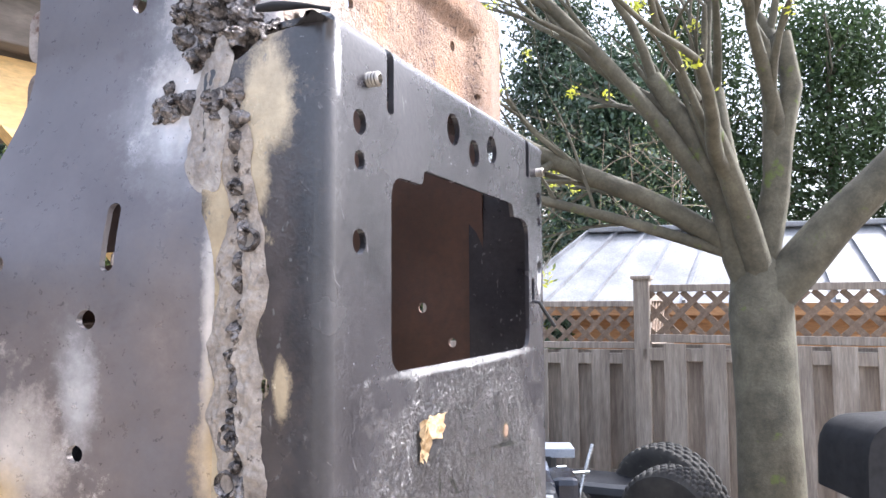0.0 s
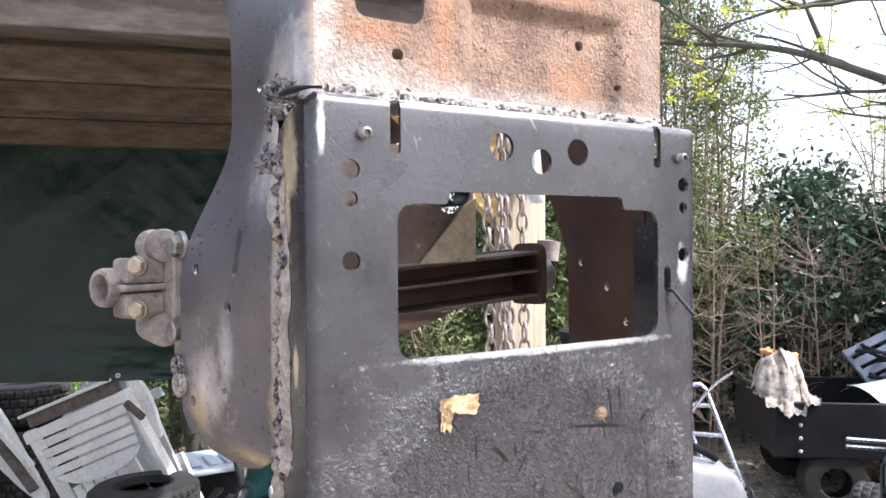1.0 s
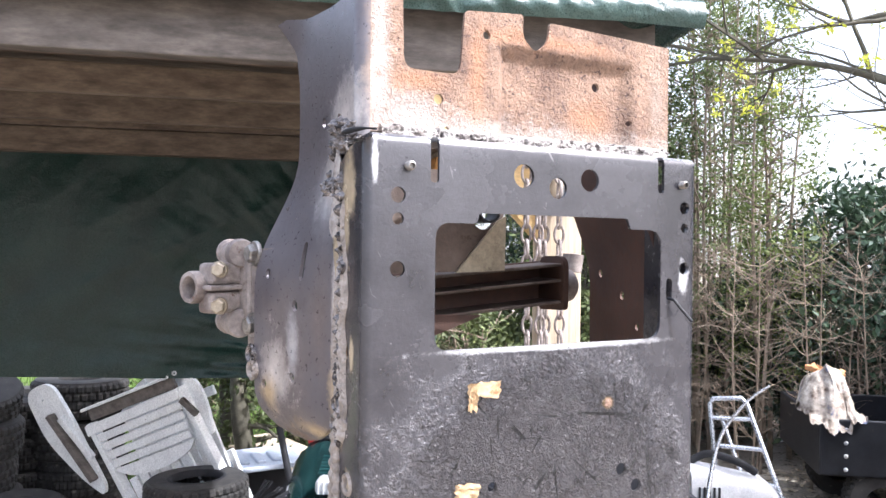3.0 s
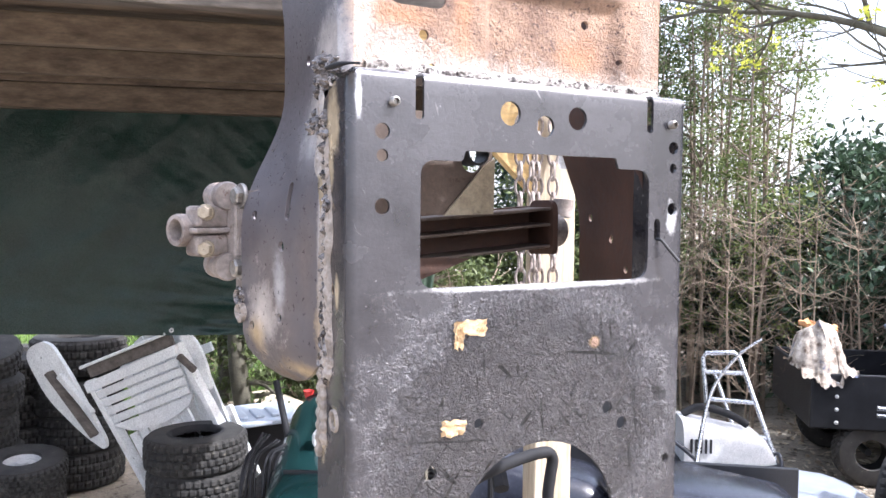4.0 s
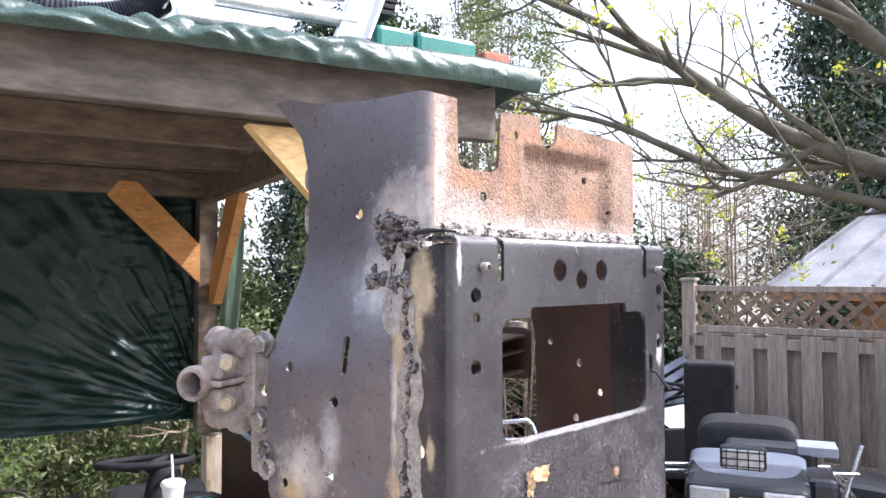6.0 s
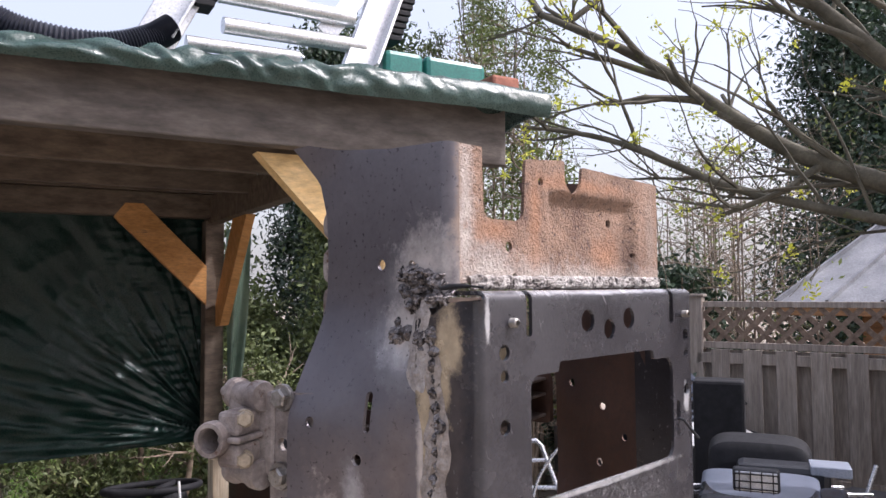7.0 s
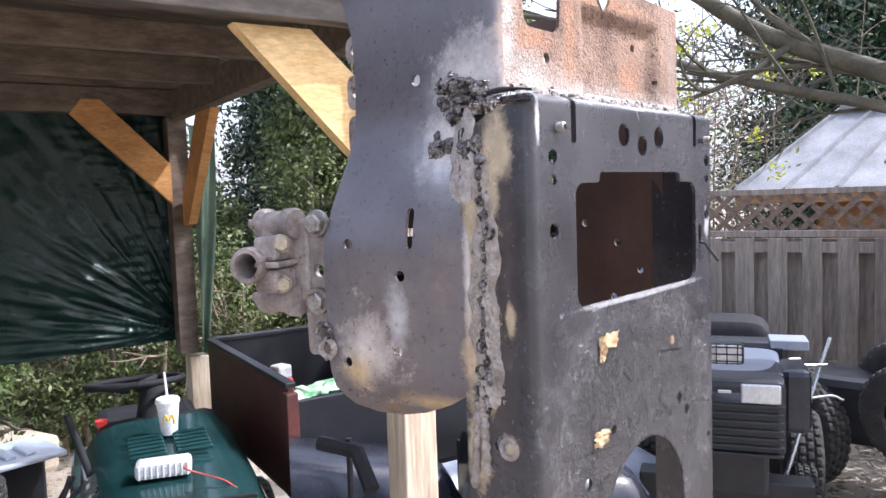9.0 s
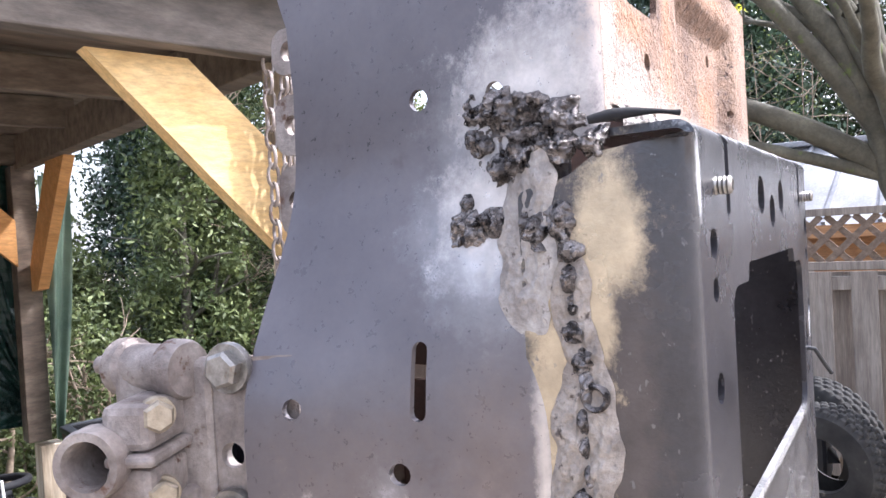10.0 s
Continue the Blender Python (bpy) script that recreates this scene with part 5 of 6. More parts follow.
wm = Matrix.Translation(wc) @ mm.to_3x3().to_4x4() @ pose(0, 0, 0, 0, -8, 0)
bm = bmesh.new()
tube(bm, [(0.163 * math.cos(2 * math.pi * k / 36), 0.163 * math.sin(2 * math.pi * k / 36), 0) for k in range(37)], 0.012, 10, False)
sw = part("steering_wheel", placed(bm, wm), DARK, mower, "black steering wheel", 60)
for a in (0.5, 2.6, 4.7):
    part("spoke", placed(Tube([(0.02 * math.cos(a), 0.02 * math.sin(a), -0.02), (0.16 * math.cos(a), 0.16 * math.sin(a), 0)], [0.020, 0.010], 8), wm), DARK, sw, smooth=60)
part("chassis", placed(Box((0.35, 0, -0.10), (1.3, 0.40, 0.22), None, 0.02), mm), BLACKPAINT, mower)
for x, s in ((0.75, 1), (0.75, -1)):
    b = tyre_mesh(0.19, 0.15, 0.08, 20, 3)
    b.transform(mm @ Matrix.Translation((x, 0.34 * s, -0.32)) @ pose(0, 0, 0, 90, 0, 0))
    part("front_wheel", b, TYRE, mower, smooth=40)
for s in (1, -1):
    b = tyre_mesh(0.24, 0.20, 0.10, 22, 3)
    b.transform(mm @ Matrix.Translation((-0.55, 0.38 * s, -0.27)) @ pose(0, 0, 0, 90, 0, 0))
    part("rear_wheel", b, TYRE, mower, smooth=40)
part("fender", placed(Box((-0.55, 0, 0.12), (0.60, 0.62, 0.10), None, 0.04), mm), GREENHOOD, mower)
part("seat", placed(Box((-0.72, 0, 0.24), (0.40, 0.42, 0.14), None, 0.05), mm), DARK, mower)

# paper cup with straw on the hood
cup_at = mm @ Vector((0.22, -0.02, 0.470)) + Vector((0.027, -0.014, 0))
cup = thing("paper_cup", "white paper drink cup with lid and straw standing on the hood", "cup", tuple(cup_at))
part("cup_body", Lathe([(0.001, 0), (0.030, 0), (0.031, 0.003), (0.043, 0.128), (0.001, 0.128)], 28, Matrix.Translation(cup_at) @ Matrix.Scale(0.82, 4)), PAPERCUP, cup, smooth=40)
part("lid", Lathe([(0.046, 0.124), (0.047, 0.130), (0.045, 0.138), (0.041, 0.143), (0.001, 0.141)], 28, Matrix.Translation(cup_at) @ Matrix.Scale(0.82, 4)), PAPERCUP, cup, smooth=40)
part("straw", Tube([cup_at + Vector((0, 0, 0.114)), cup_at + Vector((-0.004, 0.004, 0.200))], 0.0040, 8), PAPERCUP, cup, smooth=60)
facing = (Vector((-0.43, -0.29, 0)) - Vector((cup_at.x, cup_at.y, 0))).normalized()
across = Vector((-facing.y, facing.x, 0))


def on_cup(a, z):
    r = 0.82 * (0.031 + 0.012 * (z / 0.82 - 0.003) / 0.125) + 0.0010
    return cup_at + facing * (r * math.cos(a)) + across * (r * math.sin(a)) + Vector((0, 0, z))


bm = bmesh.new()
for s in (-1, 1):
    tube(bm, [on_cup(s * q, 0.034 + 0.034 * math.sin(math.pi * min(1, (q - 0.0) / 0.62) * 0.9 + 0.25)) for q in [0.05 + 0.57 * k / 12 for k in range(13)]], 0.0024, 6)
part("printed_mark", bm, YELLOW, cup, "yellow printed arches", 60)

# battery charger with its cable
ch_at = mm @ Vector((0.54, -0.035, 0.448))
charger = thing("battery_charger", "small pale ribbed battery charger lying on the hood", "charger", tuple(ch_at))
chm = Matrix.Translation(ch_at) @ mm.to_3x3().to_4x4() @ pose(0, 0, 0.022, 0, 0, 82)
part("case", placed(Box((0, 0, 0), (0.15, 0.075, 0.044), None, 0.012), chm), LIGHTGREY, charger)
for k in range(9):
    part("fin", placed(Box((-0.064 + 0.016 * k, 0, 0), (0.006, 0.079, 0.038), None, 0.002), chm), LIGHTGREY, charger)
lead = thing("cable", "thin red charging cable trailing over the hood", "cable", tuple(ch_at))
part("cord", Tube(curve_pts([ch_at + Vector((0.07, -0.03, 0.025)), (0.62, 1.61, 0.995), (0.655, 1.57, 0.975), (0.69, 1.50, 0.955), (0.71, 1.43, 0.90), (0.74, 1.36, 0.70)], 10), 0.0028, 6), CABLE, lead, smooth=60)

# black dump trailer behind
trailer = thing("dump_trailer", "black steel dump trailer with a rusty red side", "trailer", (1.25, 2.0, 0))


def quad_wall(a, b, z0, z1, th, material, name):
    a, b = Vector(a), Vector(b)
    part(name, Beam(Vector((a.x, a.y, (z0 + z1) / 2)), Vector((b.x, b.y, (z0 + z1) / 2)), th, z1 - z0, UPZ, 0.004), material, trailer)


c1, c2 = Vector((0.985, 1.60, 0)), Vector((1.27, 2.52, 0))
ex = Vector((0.62, -0.19, 0))
quad_wall(c1, c2, 0.80, 1.145, 0.02, REDRUST, "side_wall")
quad_wall(c1 + ex, c2 + ex, 0.80, 1.145, 0.02, BLACKPAINT, "side_wall")
quad_wall(c1, c1 + ex, 0.80, 1.10, 0.02, BLACKPAINT, "tailgate")
quad_wall(c2, c2 + ex, 0.80, 1.145, 0.02, BLACKPAINT, "front_wall")
part("bed", Beam((c1 + c1 + ex) / 2 + Vector((0, 0, 0.79)), (c2 + c2 + ex) / 2 + Vector((0, 0, 0.79)), 0.66, 0.02, UPZ, 0.003), BLACKPAINT, trailer)
for a, b in [(c1, c2), (c1 + ex, c2 + ex), (c2, c2 + ex)]:
    part("rim_rail", Beam(a + Vector((0, 0, 1.15)), b + Vector((0, 0, 1.15)), 0.035, 0.02, UPZ, 0.004), BLACKPAINT, trailer)
part("corner_post", Beam(c1 + Vector((-0.006, -0.004, 0.80)), c1 + Vector((-0.006, -0.004, 1.13)), 0.04, 0.04, tuple(V), 0.004), REDRUST, trailer, "orange rusty corner post")
for e in (0.0, 1.0):
    b = tyre_mesh(0.24, 0.16, 0.10, 22, 3)
    b.transform(axis_pose((c1 + c2) / 2 + ex * e + Vector((0.06 - 0.12 * e, 0.02, 0.24)), tuple(ex.normalized())))
    part("wheel", b, TYRE, trailer, smooth=40)
part("axle", Tube([(c1 + c2) / 2 + Vector((0, 0, 0.24)), (c1 + c2) / 2 + ex + Vector((0, 0, 0.24))], 0.02, 10), BLACKPAINT, trailer)
part("upright", Beam((c1 + c2 + ex) / 2 + Vector((0, 0, 0.24)), (c1 + c2 + ex) / 2 + Vector((0, 0, 0.79)), 0.3, 0.06, tuple(ex.normalized()), 0.004), BLACKPAINT, trailer)
bag = thing("crisp_packet", "green and white crumpled wrapper in the trailer", "wrapper", tuple(c1 + Vector((0.2, 0.2, 0.8))))
bm = bmesh.new()
for k in range(5):
    lump(bm, c1 + Vector((0.10 + 0.05 * k, 0.12, 1.07 + 0.004 * (k % 2))), 0.05, (1, 1, 0.45), k, 2, 0.7)
part("foil", bm, LEAFBAG, bag)

# blue-grey tractor at the front post
PED = [Vector(q) for q in ((0.769, 1.202, 1.106), (0.804, 1.098, 1.092), (0.775, 1.019, 1.023))]
LEV = Vector((0.828, 1.156, 1.11))
tractor = thing("grey_tractor", "blue-grey lawn tractor with dark hood lettering bar", "lawn tractor", (1.2, 1.1, 0))
tm = Matrix.Translation((1.02, 1.30, 0.50)) @ Vector((1, 0, 0)).rotation_difference(Vector((0.80, -0.60, 0)).normalized()).to_matrix().to_4x4()
part("fender", placed(hood_mesh(0.50, 0.34, 0.30, 0.40, 0.30, 0.10), tm @ pose(-0.22, 0.06, 0.02, 0, 0, 0)), NAVY, tractor, "dark blue rear fender", 40)
part("foot_pedal", Tube([PED[0], PED[1], PED[2]], 0.020, 6), DARK, tractor)
part("lever", Tube([LEV, LEV - Vector((0, 0, 0.5))], 0.008, 8), DARK, tractor)
part("hood", placed(hood_mesh(0.48, 0.48, 0.44, 0.46, 0.38, 0.06), tm @ pose(0.30, -0.10, 0.0, 0, 0, 0)), NAVY, tractor, "dark blue hood", 40)
part("side_panel", placed(Box((0.55, 0.145, 0.30), (0.50, 0.012, 0.30), None, 0.005), tm), BLACKPAINT, tractor, "dark side panel")
for k in range(9):
    part("name_bar", placed(Box((0.36 + 0.027 * k, 0.153, 0.29), (0.017, 0.006, 0.034), None, 0.0), tm), PAPERCUP, tractor)
for x in (-0.10, 0.60):
    b = tyre_mesh(0.21, 0.16, 0.09, 20, 3)
    b.transform(tm @ Matrix.Translation((x, 0.16, -0.21)) @ pose(0, 0, 0, 90, 0, 0))
    part("wheel", b, TYRE, tractor, smooth=40)
gas = thing("fuel_can", "red and white plastic fuel can in the trailer", "can", tuple(c2 + ex * 0.4 + Vector((0, 0, 0.8))))
gp = Vector((1.44, 2.27, 0.94))
part("can_body", Box(gp, (0.08, 0.08, 0.10), None, 0.015), REDPLASTIC, gas)
part("can_top", Box(gp + Vector((0, 0, 0.075)), (0.07, 0.07, 0.06), None, 0.012), LIGHTGREY, gas)
red = thing("plastic_funnel", "small red plastic cup on a rail", "funnel", (0.60, 2.34, 0.9))
part("cone", Lathe([(0.012, 0.0), (0.021, 0.034), (0.019, 0.034), (0.010, 0.0)], 20, Matrix.Translation((0.70, 2.30, 0.955))), REDPLASTIC, red, smooth=40)
part("stem", Tube([(0.70, 2.30, 0.0), (0.70, 2.30, 0.96)], 0.008, 8), DARK, red)

# dark tractor facing out by the fence
DT = Matrix.Translation((2.55, 0.836, 0.0)) @ Vector((1, 0, 0)).rotation_difference(Vector((-0.93, -0.37, 0)).normalized()).to_matrix().to_4x4() @ Matrix.Scale(0.925, 4, (0, 0, 1))
dark = thing("black_tractor", "black-grilled garden tractor with pale hood and headlamp bar", "lawn tractor", (2.87, 0.95, 0))
nose = part("grille", placed(Box((-0.10, 0, 0.85), (0.20, 0.46, 0.34), None, 0.03), DT), BLACKPAINT, dark, "black ribbed grille")
for k in range(7):
    part("grille_bar", placed(Box((0.003, 0, 0.695 + 0.036 * k), (0.02, 0.44, 0.014), None, 0.004), DT), BLACKPAINT, nose)
for s in (-1, 1):
    part("headlight", placed(Box((0.004, s * 0.135, 0.965), (0.012, 0.15, 0.085), None, 0.008), DT), LENS, nose, "rectangular headlight")
part("badge", placed(Box((0.006, 0, 0.97), (0.012, 0.05, 0.012), None, 0.002), DT), LIGHTGREY, nose)
part("name_bar", placed(Box((0.016, -0.10, 0.79), (0.008, 0.075, 0.012), None, 0.0), DT), LIGHTGREY, nose)
part("hood", placed(hood_mesh(0.62, 0.50, 0.46, 0.03, 0.0, 0.035), DT @ pose(-0.62, 0, 0.965, 0, 0, 0)), SLATBLUE, dark, "pale blue-grey hood", 40)
part("hood_side", placed(Box((-0.40, 0, 0.87), (0.44, 0.48, 0.28), None, 0.02), DT), NAVY, dark)
part("side_tank", placed(Box((-0.38, 0.29, 0.86), (0.26, 0.12, 0.30), None, 0.03), DT), NAVY, dark)
lampbar = part("lamp", placed(Box((-0.03, -0.01, 1.135), (0.06, 0.17, 0.095), None, 0.012), DT), BLACKPAINT, dark, "square work lamp with wire guard")
part("lens", placed(Box((0.003, -0.01, 1.135), (0.006, 0.15, 0.078), None, 0.003), DT), LENS, lampbar)
for k in range(4):
    part("guard_wire", placed(Box((0.010, -0.07 + 0.04 * k, 1.135), (0.005, 0.004, 0.088), None, 0.0), DT), DARK, lampbar)
for k in range(3):
    part("guard_wire", placed(Box((0.011, -0.01, 1.105 + 0.03 * k), (0.005, 0.165, 0.004), None, 0.0), DT), DARK, lampbar)
part("seat_back", placed(hood_mesh(0.22, 0.50, 0.48, 0.16, 0.14, 0.06), DT @ pose(-1.12, 0.0, 0.90, 0, 0, 0)), DARK, dark, "rounded black seat back", 40)
part("dash", placed(Box((-0.75, 0.10, 0.98), (0.16, 0.40, 0.14), None, 0.03), DT), BLACKPAINT, dark)
part("battery_box", placed(Box((-0.75, 0.30, 1.035), (0.16, 0.17, 0.05), None, 0.006), DT), GREYPAINT, dark)
part("chassis", placed(Box((-0.65, 0, 0.60), (1.2, 0.34, 0.24), None, 0.02), DT), BLACKPAINT, dark)
for x, s, r in ((-0.28, 1, 0.20), (-0.28, -1, 0.20), (-1.15, 1, 0.28), (-1.15, -1, 0.28)):
    b = tyre_mesh(r, 0.18, r * 0.45, 22, 3)
    b.transform(DT @ Matrix.Translation((x, 0.40 * s, r)) @ pose(0, 0, 0, 90, 0, 0))
    w_ob = part("wheel", b, TYRE, dark, smooth=40)
part("pedestal", placed(Box((-0.28, 0, 0.34), (0.12, 0.72, 0.30), None, 0.01), DT), BLACKPAINT, dark)

# push machine with a bare steel handle beside it
H1, H2, H3, H4, H5 = [Vector(q) for q in ((3.14, 1.094, 0.88), (3.57, 0.718, 0.834), (3.60, 0.705, 0.954), (3.556, 0.742, 0.806), (3.366, 0.848, 0.278))]
pusher = thing("push_mower", "push mower with a bent bare-steel handle and ribbed wheels", "mower", (3.4, 0.85, 0))
part("handle_bar", Tube([H1 + (H1 - H2) * 0.75 + Vector((0, 0, -0.02)), H2 + (H1 - H2) * 0.25 + Vector((0, 0, 0.012))], 0.009, 10), CHROME, pusher, smooth=60)
part("handle_bar", Tube([H1 + (H1 - H2) * 0.75 - Vector((0, 0, 0.05)), H2 - Vector((0, 0, 0.015))], 0.009, 10), CHROME, pusher, smooth=60)
part("handle_bar", Tube(curve_pts([H3, H4, H4 + (H5 - H4) * 0.2, H5], 8), 0.011, 10), CHROME, pusher, smooth=60)
part("brake_lever", Tube(curve_pts([(3.50, 0.77, 0.66), (3.60, 0.70, 0.66), (3.66, 0.66, 0.63)], 6), 0.006, 8), LIGHTGREY, pusher, smooth=60)
part("strut", Tube([H5, (3.15, 1.0, 0.14)], 0.010, 8), CHROME, pusher, smooth=60)
part("strut", Tube([H5, (3.30, 0.86, 0.12)], 0.010, 8), CHROME, pusher, smooth=60)
for p in ((3.45, 0.776, 0.165), (3.15, 1.25, 0.165)):
    b = tyre_mesh(0.16, 0.10, 0.08, 24, 2)
    b.transform(axis_pose(p, (0.35, -0.94, 0)))
    part("wheel", b, TYRE, pusher, smooth=40)
part("deck", Box((3.22, 1.05, 0.20), (0.42, 0.36, 0.16), None, 0.04), BLACKPAINT, pusher)

# old machine with big wheels at the fence
old = thing("old_machine", "dark old garden machine with large rubber wheels", "machine", (4.0, 0.45, 0))
for p, r, d in (((4.15, 0.40, 0.52), 0.36, (0.85, -0.5, 0.1)), ((4.0, 1.0, 0.36), 0.34, (0.85, -0.5, 0)), ((3.45, 0.30, 0.66), 0.24, (0.9, -0.3, 0.1))):
    b = tyre_mesh(r, 0.18, r * 0.5, 26, 3)
    b.transform(axis_pose(p, d))
    part("wheel", b, TYRE, old, smooth=40)
part("fender", placed(hood_mesh(0.8, 0.30, 0.28, 0.15, 0.04, 0.06), Matrix.Translation((3.98, 1.10, 0.48)) @ pose(0, 0, 0, 0, 0, -80)), DARK, old, "black rounded fender", 40)
part("body", Box((4.1, 0.7, 0.50), (0.4, 0.7, 0.36), None, 0.05), BLACKPAINT, old)
part("seat", placed(hood_mesh(0.40, 0.62, 0.56, 0.20, 0.18, 0.10), Matrix.Translation((3.02, -0.72, 0.94)) @ pose(0, 0, 0, 0, 0, 30)), DARK, old, "black padded seat", 40)
part("seat_stem", Tube([(3.18, -0.65, 0.0), (3.18, -0.65, 1.0)], 0.06, 10), DARK, old)

# flat black bin behind
bin_ob = thing("storage_bin", "flat black panel bin against the fence", "bin", (3.95, 1.62, 0))
part("bin_body", Box((4.22, 1.74, 0.62), (0.22, 0.30, 1.20), Matrix.Rotation(radians(22), 3, "Z"), 0.02), DARK, bin_ob)

# black cart loaded with rags
cart = thing("utility_cart", "black steel utility cart loaded with junk", "cart", (4.4, 2.3, 0))
CM = Matrix.Translation((4.983, 2.307, -0.136)) @ pose(0, 0, 0, 0, 0, -38) @ Matrix.Scale(1.08, 4)


def cbox(name, c, s, mt=BLACKPAINT, rot=None, bev=0.008, parent=None, label=""):
    return part(name, placed(Box(c, s, rot, bev), CM), mt, parent or cart, label)


cbox("side_wall", (-0.2, -0.42, 0.62), (1.3, 0.02, 0.32))
cbox("side_wall", (-0.2, 0.42, 0.62), (1.3, 0.02, 0.32))
cbox("end_wall", (-0.85, 0.0, 0.62), (0.02, 0.86, 0.32))
cbox("end_wall", (0.45, 0.0, 0.62), (0.02, 0.86, 0.32))
cbox("bed", (-0.2, 0.0, 0.47), (1.3, 0.86, 0.02))
for k in range(4):
    part("rivet", placed(Lathe([(0.012, 0), (0.008, 0.006), (0.001, 0.007)], 10, axis_pose((-0.72, -0.431, 0.50 + 0.075 * k), (0, -1, 0))), CM), LIGHTGREY, cart)
part("hitch_rod", placed(Tube([(0.10, -0.44, 0.60), (0.62, -0.46, 0.58)], 0.012, 8), CM), CHROME, cart)
for x in (-0.52, 0.22):
    for side in (-1, 1):
        b = tyre_mesh(0.185, 0.12, 0.085, 22, 3)
        b.transform(CM @ Matrix.Translation((x, 0.36 * side, 0.318)) @ pose(0, 0, 0, 90, 0, 0))
        part("wheel", b, TYRE, cart, smooth=40)
    part("axle", placed(Tube([(x, -0.36, 0.318), (x, 0.36, 0.318)], 0.02, 8), CM), BLACKPAINT, cart)
    cbox("axle_riser", (x, 0, 0.40), (0.10, 0.40, 0.14))
rag = thing("rag_heap", "crumpled stained multicoloured rag draped over the cart", "rag", tuple(CM @ Vector((-0.55, -0.1, 0.8))))


def drape(a, b):
    x, y = -0.92 + 0.30 * a, -0.46 + 0.40 * b
    r = Vector(((a - 0.5) * 2, (b - 0.55) * 2)).length
    z = 0.795 + 0.25 * max(0, 1 - r * r) ** 0.8 + 0.05 * noise.noise(Vector((a * 4, b * 4, 1))) + 0.035 * abs(noise.noise(Vector((a * 11 + 2 * b, b * 4, 2)))) + 0.015 * noise.noise(Vector((a * 22, b * 16, 2)))
    if b < 0.14:
        z -= (0.02 + 0.07 * math.sin(3.14 * a) ** 2) * (0.14 - b) / 0.14
    return CM @ Vector((x + 0.05 * noise.noise(Vector((a * 4, b * 4, 7))), y + 0.05 * noise.noise(Vector((a * 4, b * 4, 8))), z))


part("cloth", cloth(50, 50, drape), CLOTH, rag, smooth=180)
bm = bmesh.new()
for k in range(4):
    lump(bm, CM @ Vector((-0.84 + 0.05 * k, -0.20, 1.035 - 0.010 * k)), 0.040, (1, 1, 0.6), k, 2, 0.7)
part("orange_cloth", bm, ORANGECLOTH, rag)
crate = thing("slatted_panel", "blue-grey slatted plastic panel leaning in the cart", "panel", tuple(CM @ Vector((0.1, 0, 0.8))))
cr = Matrix.Rotation(radians(-28), 3, "Y") @ Matrix.Rotation(radians(50), 3, "X")
cc = Vector((0.0, 0.05, 0.92))
for k in range(6):
    part("slat", placed(Box(cc + cr @ Vector((0, -0.20 + 0.08 * k, 0)), (0.40, 0.055, 0.02), cr, 0.004), CM), SLATBLUE, crate)
for s in (-0.19, 0.19):
    part("frame_bar", placed(Box(cc + cr @ Vector((s, 0, -0.004)), (0.03, 0.46, 0.024), cr, 0.004), CM), SLATBLUE, crate)
white = thing("plastic_sheet", "pale curved plastic sheet lying on the cart", "sheet", tuple(CM @ Vector((0.4, 0, 0.8))))
part("shell", placed(cloth(20, 10, lambda a, b: Vector((-0.28 + 0.60 * a, -0.40 + 0.50 * b, 0.78 + 0.10 * math.sin(3.0 * b) * math.sin(2.4 * a + 0.3)))), CM), LIGHTGREY, white, smooth=180)
heap = thing("cable_heap", "coiled dark hoses heaped in the cart", "hoses", tuple(CM @ Vector((0.5, 0.2, 0.8))))
rnd = random.Random(4)
for k in range(7):
    r = rnd.uniform(0.18, 0.28)
    c = Vector((0.12 + rnd.uniform(-0.1, 0.1), 0.12, 0.88 + 0.02 * k))
    bm = bmesh.new()
    tube(bm, [CM @ (c + Vector((r * math.cos(2 * math.pi * i / 20), r * 0.8 * math.sin(2 * math.pi * i / 20), 0.05 * math.sin(2 * math.pi * i / 20 + k)))) for i in range(21)], 0.012, 6, False)
    part("coil", bm, DARK, heap, smooth=60)

# hand truck and pressure washer on a pale hood
truck = thing("hand_truck", "silver tubular hand truck frame standing behind the washer", "hand truck", (2.75, 2.0, 0.55))
a0, a1 = Vector((2.663, 2.109, 0.56)), Vector((2.845, 1.885, 0.55))
tl, tr_ = Vector((2.694, 2.194, 0.985)), Vector((2.803, 2.074, 0.998))
part("frame", Tube([a0, tl - Vector((0.002, 0.004, 0.02)), tl + Vector((0.012, -0.012, 0.006)), tr_ + Vector((-0.012, 0.012, 0.006)), tr_ - Vector((-0.002, 0.01, 0.02)), a1], 0.012, 10), CHROME, truck, smooth=60)
for t in (0.15, 0.5, 0.80):
    part("crossbar", Tube([a0.lerp(tl, t), a1.lerp(tr_, t)], 0.011, 8), CHROME, truck, smooth=60)
part("strut", Tube([(a0 + a1) / 2, (tl + tr_) / 2 - Vector((0.02, -0.01, 0.1))], 0.010, 8), CHROME, truck, smooth=60)
part("toe_plate", Box((2.754, 1.99, 0.548), (0.30, 0.16, 0.012), Matrix.Rotation(radians(-50), 3, "Z"), 0.003), CHROME, truck)

pale = thing("pale_hood", "pale blue-grey mower hood lying under the washer", "mower hood", (2.45, 1.55, 0))
part("shell", placed(hood_mesh(1.25, 0.95, 0.85, 0.46, 0.30, 0.10), Matrix.Translation((2.02, 2.05, 0.04)) @ pose(0, 0, 0, 0, 0, -30)), GREYPAINT, pale, smooth=40)
washer = thing("pressure_washer", "pale grey pressure washer with a black handle", "pressure washer", (2.42, 1.85, 0.60))
